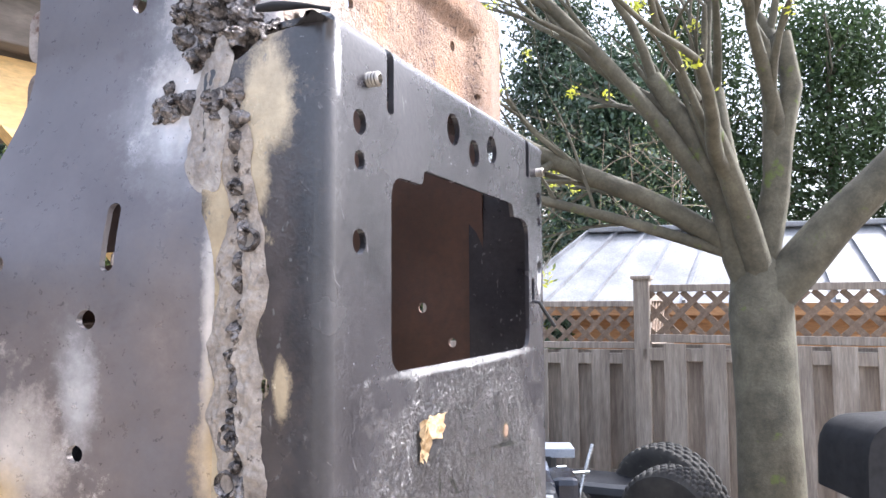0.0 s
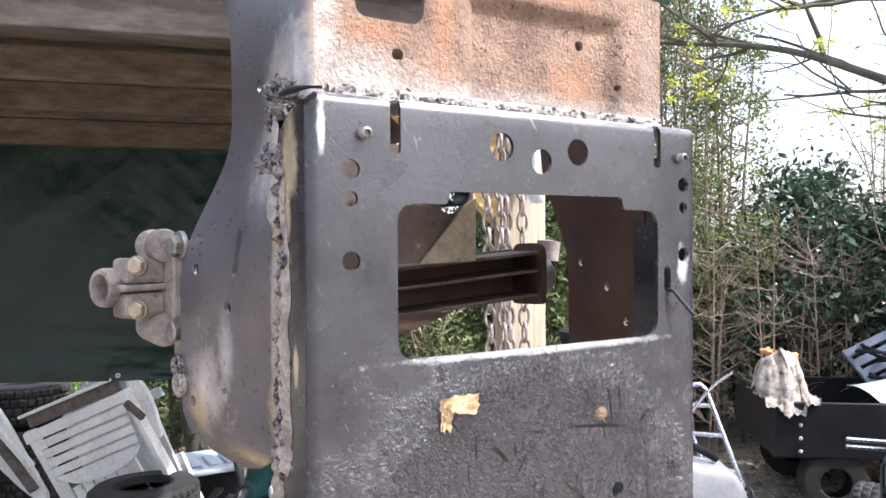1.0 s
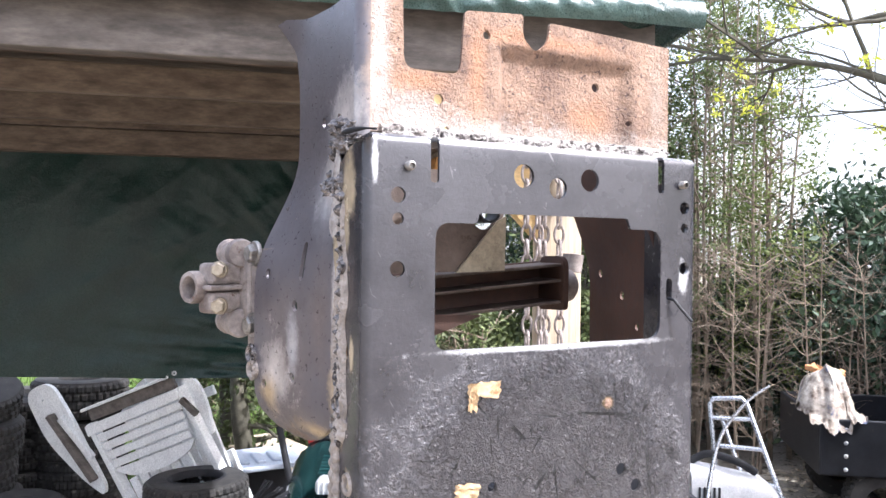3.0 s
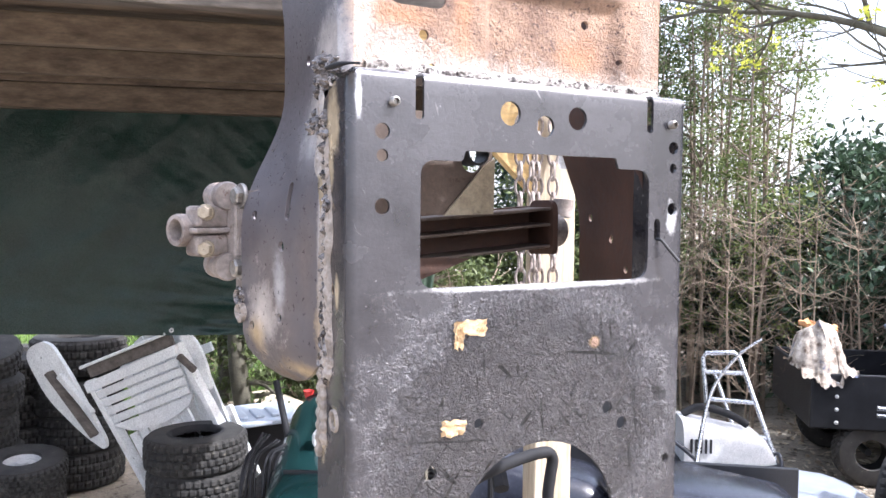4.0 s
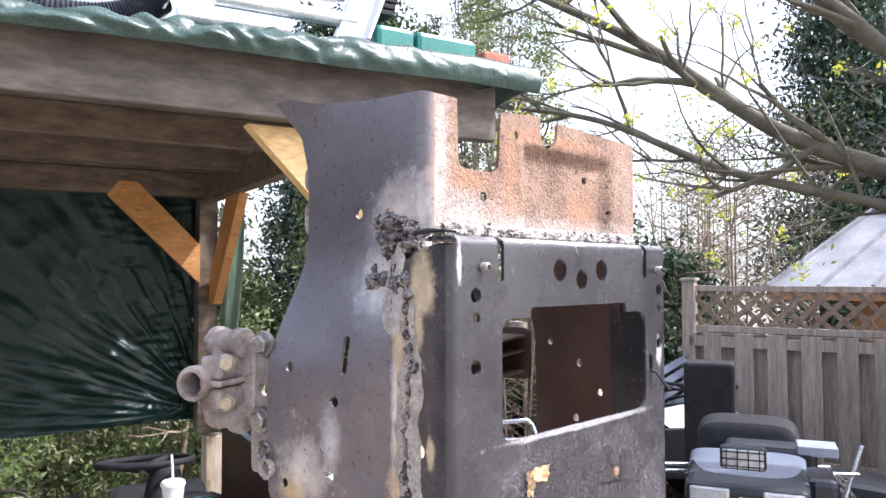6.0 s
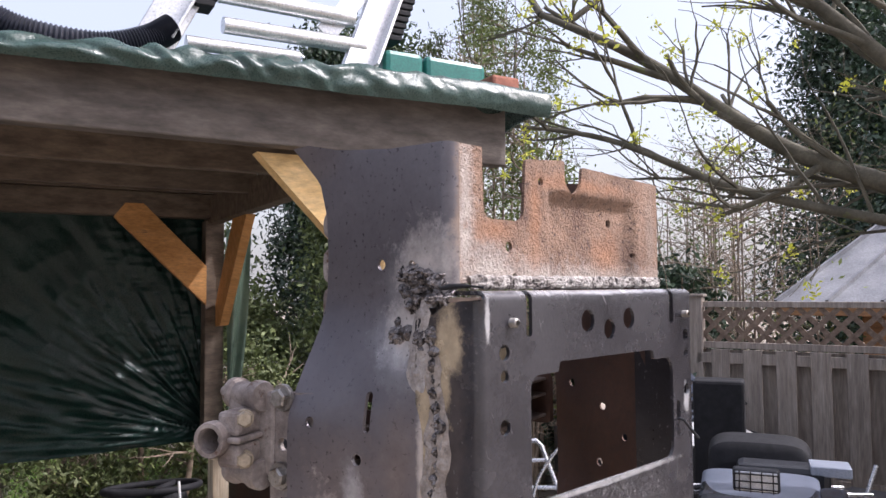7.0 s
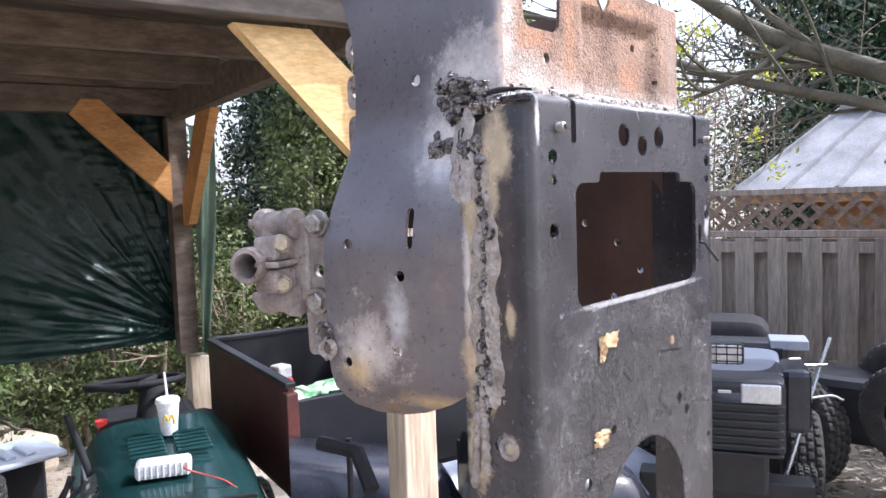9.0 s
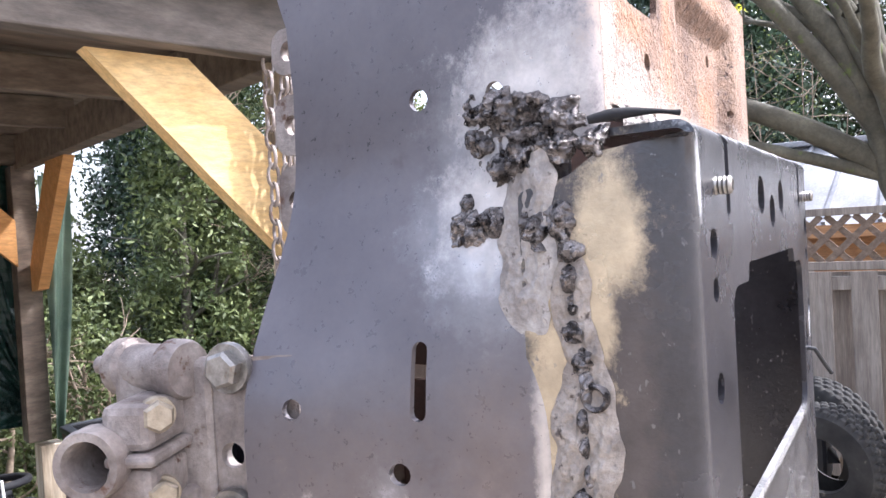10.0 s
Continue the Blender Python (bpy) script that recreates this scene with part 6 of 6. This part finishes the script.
WM = Matrix.Translation((2.255, 1.92, 0.605)) @ pose(0, 0, 0, 0, 0, -32)
body = part("body", placed(hood_mesh(0.40, 0.27, 0.24, 0.17, 0.09, 0.03), WM), LIGHTGREY, washer, "pale grey rounded body", 40)
part("base", placed(Box((0.20, 0, 0.005), (0.43, 0.28, 0.03), None, 0.01), WM), DARK, washer)
part("handle", placed(Tube(curve_pts([(0.02, 0, 0.20), (0.10, 0, 0.235), (0.22, 0, 0.205), (0.30, 0, 0.16)], 6), 0.017, 8), WM), DARK, washer, smooth=60)
for k in range(5):
    part("vent", placed(Box((0.03 + 0.02 * k, -0.137, 0.10), (0.009, 0.006, 0.06), None, 0.001), WM), DARK, body)
wand = thing("spray_wand", "grey spray wand and hose leaning against the washer", "wand", (2.2, 1.7, 0.5))
part("lance", Tube(curve_pts([(1.76, 1.36, 0.0), (1.793, 1.379, 0.663), (1.85, 1.414, 0.851), (1.916, 1.421, 1.052), (1.991, 1.376, 1.18), (2.05, 1.323, 1.247)], 8), [0.010 - 0.00014 * k for k in range(41)], 8), CHROME, wand, smooth=60)
part("hose", Tube(curve_pts([(2.05, 1.70, 0.40), (2.16, 1.66, 0.62), (2.10, 1.80, 0.75), (2.30, 1.78, 0.62), (2.52, 1.72, 0.60), (2.55, 1.62, 0.66), (2.45, 1.55, 0.42)], 10), 0.008, 8), HOSE, wand, smooth=60)
pot = thing("plant_pot", "dark plastic plant pots stacked with dry stems", "plant pot", (2.75, 2.75, 0))
for z, r in ((0.0, 0.17), (0.34, 0.16), (0.86, 0.16)):
    part("pot", Lathe([(0.001, 0.0), (r * 0.75, 0.0), (r, 0.30), (r * 1.06, 0.30), (r * 1.06, 0.34), (r * 0.95, 0.34), (r * 0.9, 0.28), (0.001, 0.28)], 24, Matrix.Translation((2.72, 2.80, z))), DARK, pot, smooth=40)
part("stand", Tube([(2.72, 2.80, 0.62), (2.72, 2.80, 0.88)], 0.10, 12), DARK, pot)

# flat stone slab and pale panel beyond the mower
PALEBLUE = mat("pale_blue_plastic", (0.34, 0.38, 0.45), (0.46, 0.50, 0.57), 0.4, 0, 7, 160, 0.05, 0.001)
slab = thing("stone_slab", "pale rough stone slab lying on the ground", "stone", (1.0, 4.6, 0))
part("stone", placed(Box((0, 0, 0.12), (0.75, 0.5, 0.24), None, 0.05), pose(1.02, 4.75, 0.10, 4, 3, 20)), STONE, slab)
hoodp = thing("blue_panel", "pale blue-grey ribbed plastic panel lying flat", "panel", (0.85, 3.9, 0))
part("panel_sheet", Box((0.78, 3.80, 0.50), (0.62, 0.40, 0.03), None, 0.01), PALEBLUE, hoodp)
for k in range(5):
    part("rib", Box((0.58 + 0.09 * k, 3.75, 0.522), (0.05, 0.18, 0.02), None, 0.008), PALEBLUE, hoodp)
part("support", Box((0.80, 3.9, 0.245), (0.5, 0.25, 0.48), None, 0.02), BLACKPAINT, hoodp)

stick = thing("dark_pole", "thin dark pole leaning by the mower", "pole", (0.49, 2.15, 0))
part("rod", Tube([(0.60, 1.92, 0.55), (0.543, 1.986, 0.841), (0.535, 2.162, 1.07)], 0.012, 8), DARK, stick, smooth=60)
cords = thing("wire_tangle", "tangle of dark wires hanging beside the mower hood", "wires", (0.40, 1.85, 0))
rnd = random.Random(21)
for k in range(9):
    x, y = 0.36 + 0.015 * k, 1.78 + 0.03 * rnd.uniform(-1, 1)
    part("wire", Tube(curve_pts([(x + 0.05, y + 0.10, 0.98 - 0.01 * k), (x - 0.03 + rnd.uniform(-0.02, 0.02), y, 0.92), (x - 0.06, y - 0.04, 0.75 + rnd.uniform(-0.05, 0.05)), (x, y - 0.05, 0.55), (x + 0.05, y, 0.30)], 6), 0.0045, 6), DARK, cords, smooth=60)


# ---- fence, shed, ground ----
def fence_run(name, p0, p1, top, label, lattice_h=0.32, posts=(0.0, 1.0)):
    p0, p1 = Vector((*p0, 0)), Vector((*p1, 0))
    a = (p1 - p0).normalized()
    n = Vector((-a.y, a.x, 0))
    L = (p1 - p0).length
    f = tagged(thing(name, label, "fence", tuple((p0 + p1) / 2)), kind="")
    for t in posts:
        q = p0.lerp(p1, t)
        part("post", Beam(q, q + Vector((0, 0, top + 0.06)), 0.10, 0.10, tuple(n), 0.006), FENCEWOOD, f)
        part("post_cap", Box(q + Vector((0, 0, top + 0.07)), (0.13, 0.13, 0.025), Matrix((a, n, Vector((0, 0, 1)))).transposed(), 0.006), FENCEWOOD, f)
    for z, h in ((top, 0.045), (top - lattice_h, 0.05), (0.35, 0.09), (top - lattice_h - 0.10, 0.08)):
        off = n * (0.0 if z > top - lattice_h - 0.05 else 0.03)
        part("rail", Beam(p0 + off + Vector((0, 0, z)), p1 + off + Vector((0, 0, z)), 0.04, h, UPZ, 0.003), FENCEWOOD, f)
    k = 0
    s = 0.08
    zb = top - lattice_h - 0.03
    while s < L - 0.05:
        q = p0 + a * s + n * (-0.018 if k % 2 else 0.05)
        part("board", Beam(q + Vector((0, 0, 0.05)), q + Vector((0, 0, zb - (0.0 if k % 2 == 0 else 0.006))), 0.018, 0.135, tuple(a), 0.003), FENCEWOOD, f)
        s += 0.118
        k += 1
    bm = bmesh.new()
    pitch = 0.150
    h = lattice_h - 0.045
    zl = top - lattice_h + 0.022
    m = int(L / pitch) + 4
    for sgn, d in ((1, -0.006), (-1, 0.006)):
        for i in range(-4, m):
            s0 = i * pitch
            e0, e1 = (s0, s0 + h) if sgn > 0 else (s0 + h, s0)
            lo, hi = 0.0, 1.0
            for lim_lo, lim_hi in ((0.0, L),):
                ts = sorted([(lim_lo - e0) / (e1 - e0), (lim_hi - e0) / (e1 - e0)])
                lo, hi = max(lo, ts[0]), min(hi, ts[1])
            if hi - lo < 0.1:
                continue
            A = p0 + a * (e0 + (e1 - e0) * lo) + n * d + Vector((0, 0, zl + h * lo))
            B = p0 + a * (e0 + (e1 - e0) * hi) + n * d + Vector((0, 0, zl + h * hi))
            beam_between(bm, A, B, 0.010, 0.038, tuple(n.cross((B - A).normalized())), 0)
    part("lattice", bm, LATTICEWOOD, f, "diagonal lattice strip")
    return f


CORNER = (4.75, 0.62)
fence_run("fence", (4.62, -3.2), CORNER, 1.76, "weathered grey board fence with lattice top", posts=(0.0, 0.5, 1.0))
fence_run("fence", (5.75, 0.55), (5.38, 2.43), 1.66, "weathered grey board fence with lattice top", posts=(1.0,))
fence_run("fence", CORNER, (5.72, 0.62), 1.70, "short weathered fence return with lattice top", posts=())

shed = thing("garden_shed", "orange timber shed with a dull metal hipped roof", "shed", (8.2, 0.8, 0))
part("wall", Box((8.0, -0.4, 0.84), (2.8, 4.2, 1.68), Matrix.Rotation(radians(8), 3, "Z"), 0.01), SHEDWOOD, shed)
rm = Matrix.Translation((8.0, -0.4, 0)) @ pose(0, 0, 0, 0, 0, 8)
E1, E2, RZ, RH = 1.62, 2.70, 1.66, 2.36
bm = bmesh.new()
ev = [bm.verts.new(rm @ Vector(p)) for p in ((-E1, -E2, RZ), (-E1, E2, RZ), (E1, E2, RZ), (E1, -E2, RZ))]
rt = [bm.verts.new(rm @ Vector(p)) for p in ((-0.60, -E2 + 0.7, RH), (-0.60, E2 - 0.7, RH), (0.10, E2 - 0.7, RH), (0.10, -E2 + 0.7, RH))]
for i in range(4):
    bm.faces.new((ev[i - 1], ev[i], rt[i], rt[i - 1]))
bm.faces.new(rt)
bm.faces.new(ev[::-1])
roof_ob = part("roof", bm, ROOFMETAL, shed, "dull grey metal roof")
for k in range(15):
    t = k / 14
    y0, y1 = -E2 + 2 * E2 * t, (-E2 + 0.7) + (2 * E2 - 1.4) * t
    part("roof_seam", Beam(rm @ Vector((-E1, y0, RZ + 0.012)), rm @ Vector((-0.60, y1, RH + 0.012)), 0.03, 0.035, UPZ, 0), ROOFMETAL, roof_ob)
part("ridge_cap", Beam(rm @ Vector((-0.60, -E2 + 0.7, RH + 0.02)), rm @ Vector((-0.60, E2 - 0.7, RH + 0.02)), 0.16, 0.05, UPZ, 0.01), ROOFMETAL, roof_ob)
part("fascia", Beam(rm @ Vector((-E1 + 0.02, -E2, RZ - 0.05)), rm @ Vector((-E1 + 0.02, E2, RZ - 0.05)), 0.03, 0.10, UPZ, 0.003), SHEDWOOD, shed)

ground = soup("ground", [(x, y, 0.0) for x in (-60, 90) for y in (-60, 90)], [(0, 2, 3, 1)], GROUND, None, "bare dirt and wood-chip yard ground", "structure", "ground")
rg = np.random.default_rng(3)


def tri_scatter(n, place, size, flat=0.0):
    """n small leaf-like quads at places, turned at random."""
    c = place(n)
    n = len(c)
    d = rg.normal(size=(n, 3))
    if flat:
        d[:, 2] *= 1 - flat
    d /= np.linalg.norm(d, axis=1)[:, None]
    e = rg.normal(size=(n, 3))
    if flat:
        e[:, 2] *= 1 - flat
    e -= d * (e * d).sum(1)[:, None]
    e /= np.linalg.norm(e, axis=1)[:, None]
    s = size * rg.uniform(0.6, 1.4, (n, 1))
    a, b = d * s, e * s * 0.42
    v = np.stack([c - a, c + b, c + a, c - b], 1).reshape(-1, 3)
    f = np.arange(4 * n).reshape(n, 4)
    return v, f


v, f = tri_scatter(9000, lambda n: np.stack([rg.uniform(2.2, 6.0, n), rg.uniform(-2.5, 3.6, n), rg.uniform(0.004, 0.02, n)], 1), 0.024, 0.85)
soup("leaf_litter", v, f, CHIP, None, "dry brown leaf litter and wood chips", "stuff", "litter")
lawn = soup("lawn", [(-2.5, 5.2, 0.004), (3.4, 5.2, 0.004), (3.4, 16, 0.30), (-2.5, 16, 0.30)], [(0, 1, 2, 3)], LAWN, None, "patchy lawn beyond the shelter", "structure", "lawn")
n = 26000
gx, gy = rg.uniform(-1.8, 3.2, n), 5.2 + rg.uniform(0, 1, n) ** 1.5 * 9
gz = 0.004 + (gy - 5.2) * 0.0274
gh, ga = rg.uniform(0.05, 0.14, n), rg.uniform(0, 6.28, n)
base = np.stack([gx, gy, gz], 1)
wv = np.stack([np.cos(ga), np.sin(ga), 0 * ga], 1) * 0.009
tip = base + np.stack([rg.normal(0, 0.03, n), rg.normal(0, 0.03, n), gh], 1)
v = np.stack([base - wv, base + wv, tip], 1).reshape(-1, 3)
soup("grass", v, np.arange(3 * n).reshape(n, 3), GRASS, None, "sunlit green grass blades", "stuff", "grass")


# ---- trees and shrubs ----
def branchy(bm, rnd, p, d, r, length, depth, tips, spread=0.6, up=0.15, seg=6, kids=(2, 3)):
    """A limb that bends, tapers and forks; tips collects where the twigs end."""
    n = 5
    pts, rs = [p.copy()], [r]
    dd = d.normalized()
    for i in range(n):
        dd = (dd + Vector((rnd.gauss(0, 0.13), rnd.gauss(0, 0.13), rnd.gauss(0, 0.10) + up * 0.25))).normalized()
        p = p + dd * length / n
        pts.append(p.copy())
        rs.append(r * (1 - 0.5 * (i + 1) / n))
    tube(bm, pts, rs, seg if r > 0.012 else 4, False)
    if depth == 0:
        tips.append((pts[-1], dd))
        return
    for k in range(rnd.randint(*kids)):
        i = rnd.randint(2, n)
        nd = (dd + Vector((rnd.gauss(0, spread), rnd.gauss(0, spread), rnd.gauss(0, spread * 0.7) + up))).normalized()
        branchy(bm, rnd, pts[i], nd, rs[i] * rnd.uniform(0.6, 0.8), length * rnd.uniform(0.55, 0.85), depth - 1, tips, spread, up, seg, kids)
    tips.append((pts[-1], dd))


# bare maple with yellow-green blossom at the fence
maple = thing("maple_tree", "bare spring maple with pale bark and yellow-green blossom", "tree", (3.62, -0.10, 0))
rnd = random.Random(11)
bm, tips = bmesh.new(), []
FORK = Vector((3.62, -0.10, 1.86))
tube(bm, [(3.53, -0.14, -0.05), (3.54, -0.135, 0.10), (3.55, -0.13, 0.6), (3.58, -0.12, 1.2), (3.61, -0.105, 1.62), FORK - Vector((0, 0, 0.06)), FORK + Vector((0, 0, 0.10))], [0.21, 0.165, 0.15, 0.14, 0.145, 0.125, 0.05], 16)
for d, r, L in [((-0.1, 0.35, 0.9), 0.065, 1.2), ((-0.2, -0.02, 1), 0.065, 1.3),
                ((0.1, -0.70, 0.75), 0.095, 1.2), ((-0.15, -0.38, 0.95), 0.06, 1.1), ((0.25, 0.15, 0.9), 0.06, 1.1)]:
    branchy(bm, rnd, FORK - Vector((0, 0, 0.20)), Vector(d), r * 1.25, L, 3, tips, 0.42, 0.10, 8)
# long limbs reaching over towards the shelter
for pts, r in [([FORK, (3.45, 0.35, 2.15), (3.25, 0.95, 2.45), (3.05, 1.55, 2.95), (2.9, 2.1, 3.3)], 0.060), ([FORK, (3.4, 0.45, 2.05), (3.1, 1.1, 2.25), (2.9, 1.7, 2.55), (2.75, 2.3, 2.7)], 0.032),
               ([FORK, (3.3, 0.3, 2.5), (2.95, 0.8, 3.1), (2.7, 1.2, 3.5)], 0.05)]:
    cp = curve_pts(pts, 8)
    tube(bm, cp, [r * (1 - 0.75 * i / len(cp)) for i in range(len(cp))], 8, False)
    for i in range(8, len(cp), 2):
        branchy(bm, rnd, cp[i], (cp[i] - cp[i - 3]).normalized() + Vector((rnd.gauss(0, 0.5), rnd.gauss(0, 0.5), rnd.gauss(0, 0.4))), r * 0.35, 0.55, 2, tips, 0.5, 0.1)
part("trunk", bm, BARK, maple, "pale grey-green bark", 60)
tp_arr = np.array([tuple(p) for p, _ in tips])
pick = tp_arr[rg.uniform(size=len(tp_arr)) < 0.30]
v, f = tri_scatter(len(pick) * 22, lambda n: np.repeat(pick, 22, 0) + rg.normal(0, 0.020, (len(pick) * 22, 3)), 0.014)
soup("blossom", v, f, BLOSSOM, maple, "clusters of yellow-green blossom")


def leafy(name, label, at, height, radius, leaves, size, leaf_mat, seed, trunk_r=0.05, base=0.0, shape="column", clumps=60, twig_mat=None, bare_k=10, stems=1, category="tree", tight=1.0):
    """A tree or shrub: stems with limbs, and many small leaves gathered in uneven clumps."""
    t = thing(name, label, category, (*at, 0))
    rnd = random.Random(seed)
    bm, tips = bmesh.new(), []
    for s in range(stems):
        ox, oy = (rnd.gauss(0, radius * 0.3), rnd.gauss(0, radius * 0.3)) if stems > 1 else (0, 0)
        top = Vector((at[0] + ox * 1.8, at[1] + oy * 1.8, height * rnd.uniform(0.75, 1.0)))
        pts = curve_pts([(at[0] + ox, at[1] + oy, -0.02), ((at[0] + ox) * 0.5 + top.x * 0.5 + rnd.gauss(0, 0.06), (at[1] + oy) * 0.5 + top.y * 0.5, height * 0.45), tuple(top)], 8)
        tube(bm, pts, [trunk_r * (1 - 0.85 * i / len(pts)) for i in range(len(pts))], 7, False)
        for k in range(bare_k):
            i = rnd.randint(3, len(pts) - 2)
            a = rnd.uniform(0, 6.28)
            branchy(bm, rnd, pts[i], Vector((math.cos(a), math.sin(a), rnd.uniform(0.0, 0.7))), trunk_r * 0.35, radius * rnd.uniform(0.5, 0.9), 1, tips, 0.5, 0.1)
    part("trunk", bm, twig_mat or BARK, t, smooth=60)
    if leaves:
        g = np.random.default_rng(seed)
        h = g.uniform(0, 1, clumps)
        z = base + (height - base) * h
        if shape == "column":
            rr = radius * (1.0 - 0.75 * h ** 2)
        else:
            rr = radius * np.sqrt(np.clip(1 - (2 * h - 0.9) ** 2, 0.05, 1))
        a = g.uniform(0, 6.28, clumps)
        q = np.sqrt(g.uniform(0.15, 1, clumps))
        cc = np.stack([at[0] + rr * q * np.cos(a), at[1] + rr * q * np.sin(a), z], 1)
        cs = tight * radius * g.uniform(0.12, 0.34, clumps)
        per = leaves // clumps

        def place(n):
            off = g.normal(size=(clumps, per, 3)) * cs[:, None, None] * np.array([1, 1, 0.8])
            return (cc[:, None] + off).reshape(-1, 3)
        v, f = tri_scatter(0, place, size)
        soup("crown", v, f, leaf_mat, t)
    return t


# cedar hedge right of the back post
for i, (x, y, h, r) in enumerate([(3.78, 4.88, 3.0, 0.66), (4.5, 5.4, 3.4, 0.8), (3.15, 5.5, 1.7, 0.60), (5.2, 6.0, 3.6, 0.8)]):
    leafy("cedar", "dark green cedar with sunlit yellowish tips", (x, y), h, r, 22000, 0.027, HEDGE if i % 2 == 0 else CEDAR, 20 + i, 0.07, 0.1, "column", 340, tight=0.55)
for i, (x, y, h, r) in enumerate([(2.1, 5.0, 1.5, 0.45), (1.60, 5.05, 1.35, 0.30), (0.72, 5.3, 1.5, 0.34), (2.6, 4.6, 1.4, 0.4)]):
    leafy("hedge_shrub", "twiggy hedge shrub with yellow-green leaves", (x, y), h, r, 6000, 0.022, HEDGE, 40 + i, 0.03, 0.15, "round", 60, TWIG, 8, 4, "shrub")
for i, (x, y, h, r) in enumerate([(-1.2, 12.0, 2.6, 1.2), (1.0, 13.0, 2.8, 1.3), (3.2, 13.0, 3.0, 1.4), (-3.6, 11.0, 2.6, 1.3), (5.6, 12.0, 3.0, 1.4)]):
    leafy("far_shrub", "large leafy shrub beyond the lawn", (x, y), h, r, 9000, 0.06, FRESH if i % 2 else HEDGE, 60 + i, 0.06, 0.1, "round", 80, TWIG, 6, 3, "shrub")
# tall thin-stemmed thicket
for i, (x, y, h, r) in enumerate([(4.9, 4.2, 4.6, 0.5), (5.1, 3.75, 4.2, 0.42), (5.6, 4.9, 5.0, 0.5), (4.5, 4.6, 4.2, 0.45), (6.9, 5.8, 5.2, 0.6), (8.6, 4.0, 3.6, 0.6), (7.4, 3.3, 3.2, 0.6)]):
    leafy("thicket_tree", "tall thin-stemmed sapling with sparse spring leaves", (x, y), h, r, 9000 if i < 5 else 1200, 0.020, FRESH if i % 3 else HEDGE, 80 + i, 0.022, 0.7, "column", 260, TWIG, 26, 4, tight=0.7)
leafy("ivy_tree", "dark ivy-clad tree trunk behind the shelter", (1.02, 4.62), 2.0, 0.26, 3800, 0.026, HEDGE, 95, 0.085, 0.05, "round", 90, BARK, 10, 2)
# laurel bush
for i, (x, y, h, r) in enumerate([(5.55, 3.45, 2.10, 0.62), (5.95, 2.85, 1.9, 0.5), (6.1, 3.6, 2.2, 0.6), (5.55, 4.45, 1.35, 0.55), (6.2, 4.9, 1.5, 0.6), (5.0, 5.1, 1.3, 0.5)]):
    leafy("laurel_bush", "dark glossy broad-leaved bush", (x, y), h, r, 6000, 0.040, LAUREL, 100 + i, 0.04, 0.25, "round", 70, TWIG, 8, 3, "shrub")
# dead brushwood at its foot
for i, (x, y) in enumerate([(4.6, 3.6), (5.0, 3.2), (4.3, 4.0), (5.3, 2.9)]):
    leafy("brushwood", "dry bare brown brushwood", (x, y), 1.9, 0.42, 0, 0.03, HEDGE, 120 + i, 0.011, 0.1, "round", 10, TWIG, 26, 5, "shrub")
# shrub with pale twigs before the shed, and big conifers behind
leafy("twiggy_shrub", "bare twiggy shrub with pale stems", (6.2, 2.35), 3.4, 0.8, 500, 0.026, FRESH, 130, 0.016, 0.4, "round", 70, TWIG, 20, 6, "shrub")
for i, (x, y, h, r) in enumerate([(13.5, 3.5, 7.5, 1.35), (14, 1.2, 7.2, 1.9), (15, -1.2, 7.0, 1.8), (11.8, 2.1, 5.6, 1.2), (16, -4.0, 8, 2.2), (8.2, 9.5, 6.2, 1.0), (8.1, 10.8, 6.5, 1.05), (14, -7.5, 8, 2.2)]):
    leafy("conifer", "tall dark green conifer tree", (x, y), h, r, 36000, 0.055, CEDAR if i % 3 else LAUREL, 140 + i, 0.14, 0.4, "column", 320)
# blossoming shrubs behind the fence
for i, (x, y, h, r) in enumerate([(7.2, 3.4, 3.6, 0.9), (9.6, 2.6, 4.0, 1.1), (10.2, 1.2, 4.2, 1.2), (9.8, 3.9, 3.8, 1.0)]):
    leafy("flowering_shrub", "twiggy shrub with sparse yellow-green spring leaves", (x, y), h, r, 1100, 0.026, (FRESH, HEDGE)[i % 2], 170 + i, 0.018, 0.5, "round", 110, TWIG, 16, 4, "shrub")

# wire fence beyond the shelter
wire_fence = thing("wire_fence", "sagging diamond wire fence between the shrubs", "fence", (0.9, 5.15, 0))
bm = bmesh.new()
for k in range(34):
    for sg in (1, -1):
        x0 = -0.2 + 0.07 * k
        tube(bm, [(x0, 5.15, 0.05 if sg > 0 else 1.15), (x0 + 1.1, 5.15, 1.15 if sg > 0 else 0.05)], 0.0022, 4, False)
part("mesh", bm, TWIG, wire_fence)
part("top_rail", Tube([(-0.2, 5.15, 1.17), (3.2, 5.15, 1.17)], 0.014, 8), CHROME, wire_fence)
for x in (-0.2, 3.2):
    part("post", Tube([(x, 5.15, 0), (x, 5.15, 1.2)], 0.025, 10), CHROME, wire_fence)
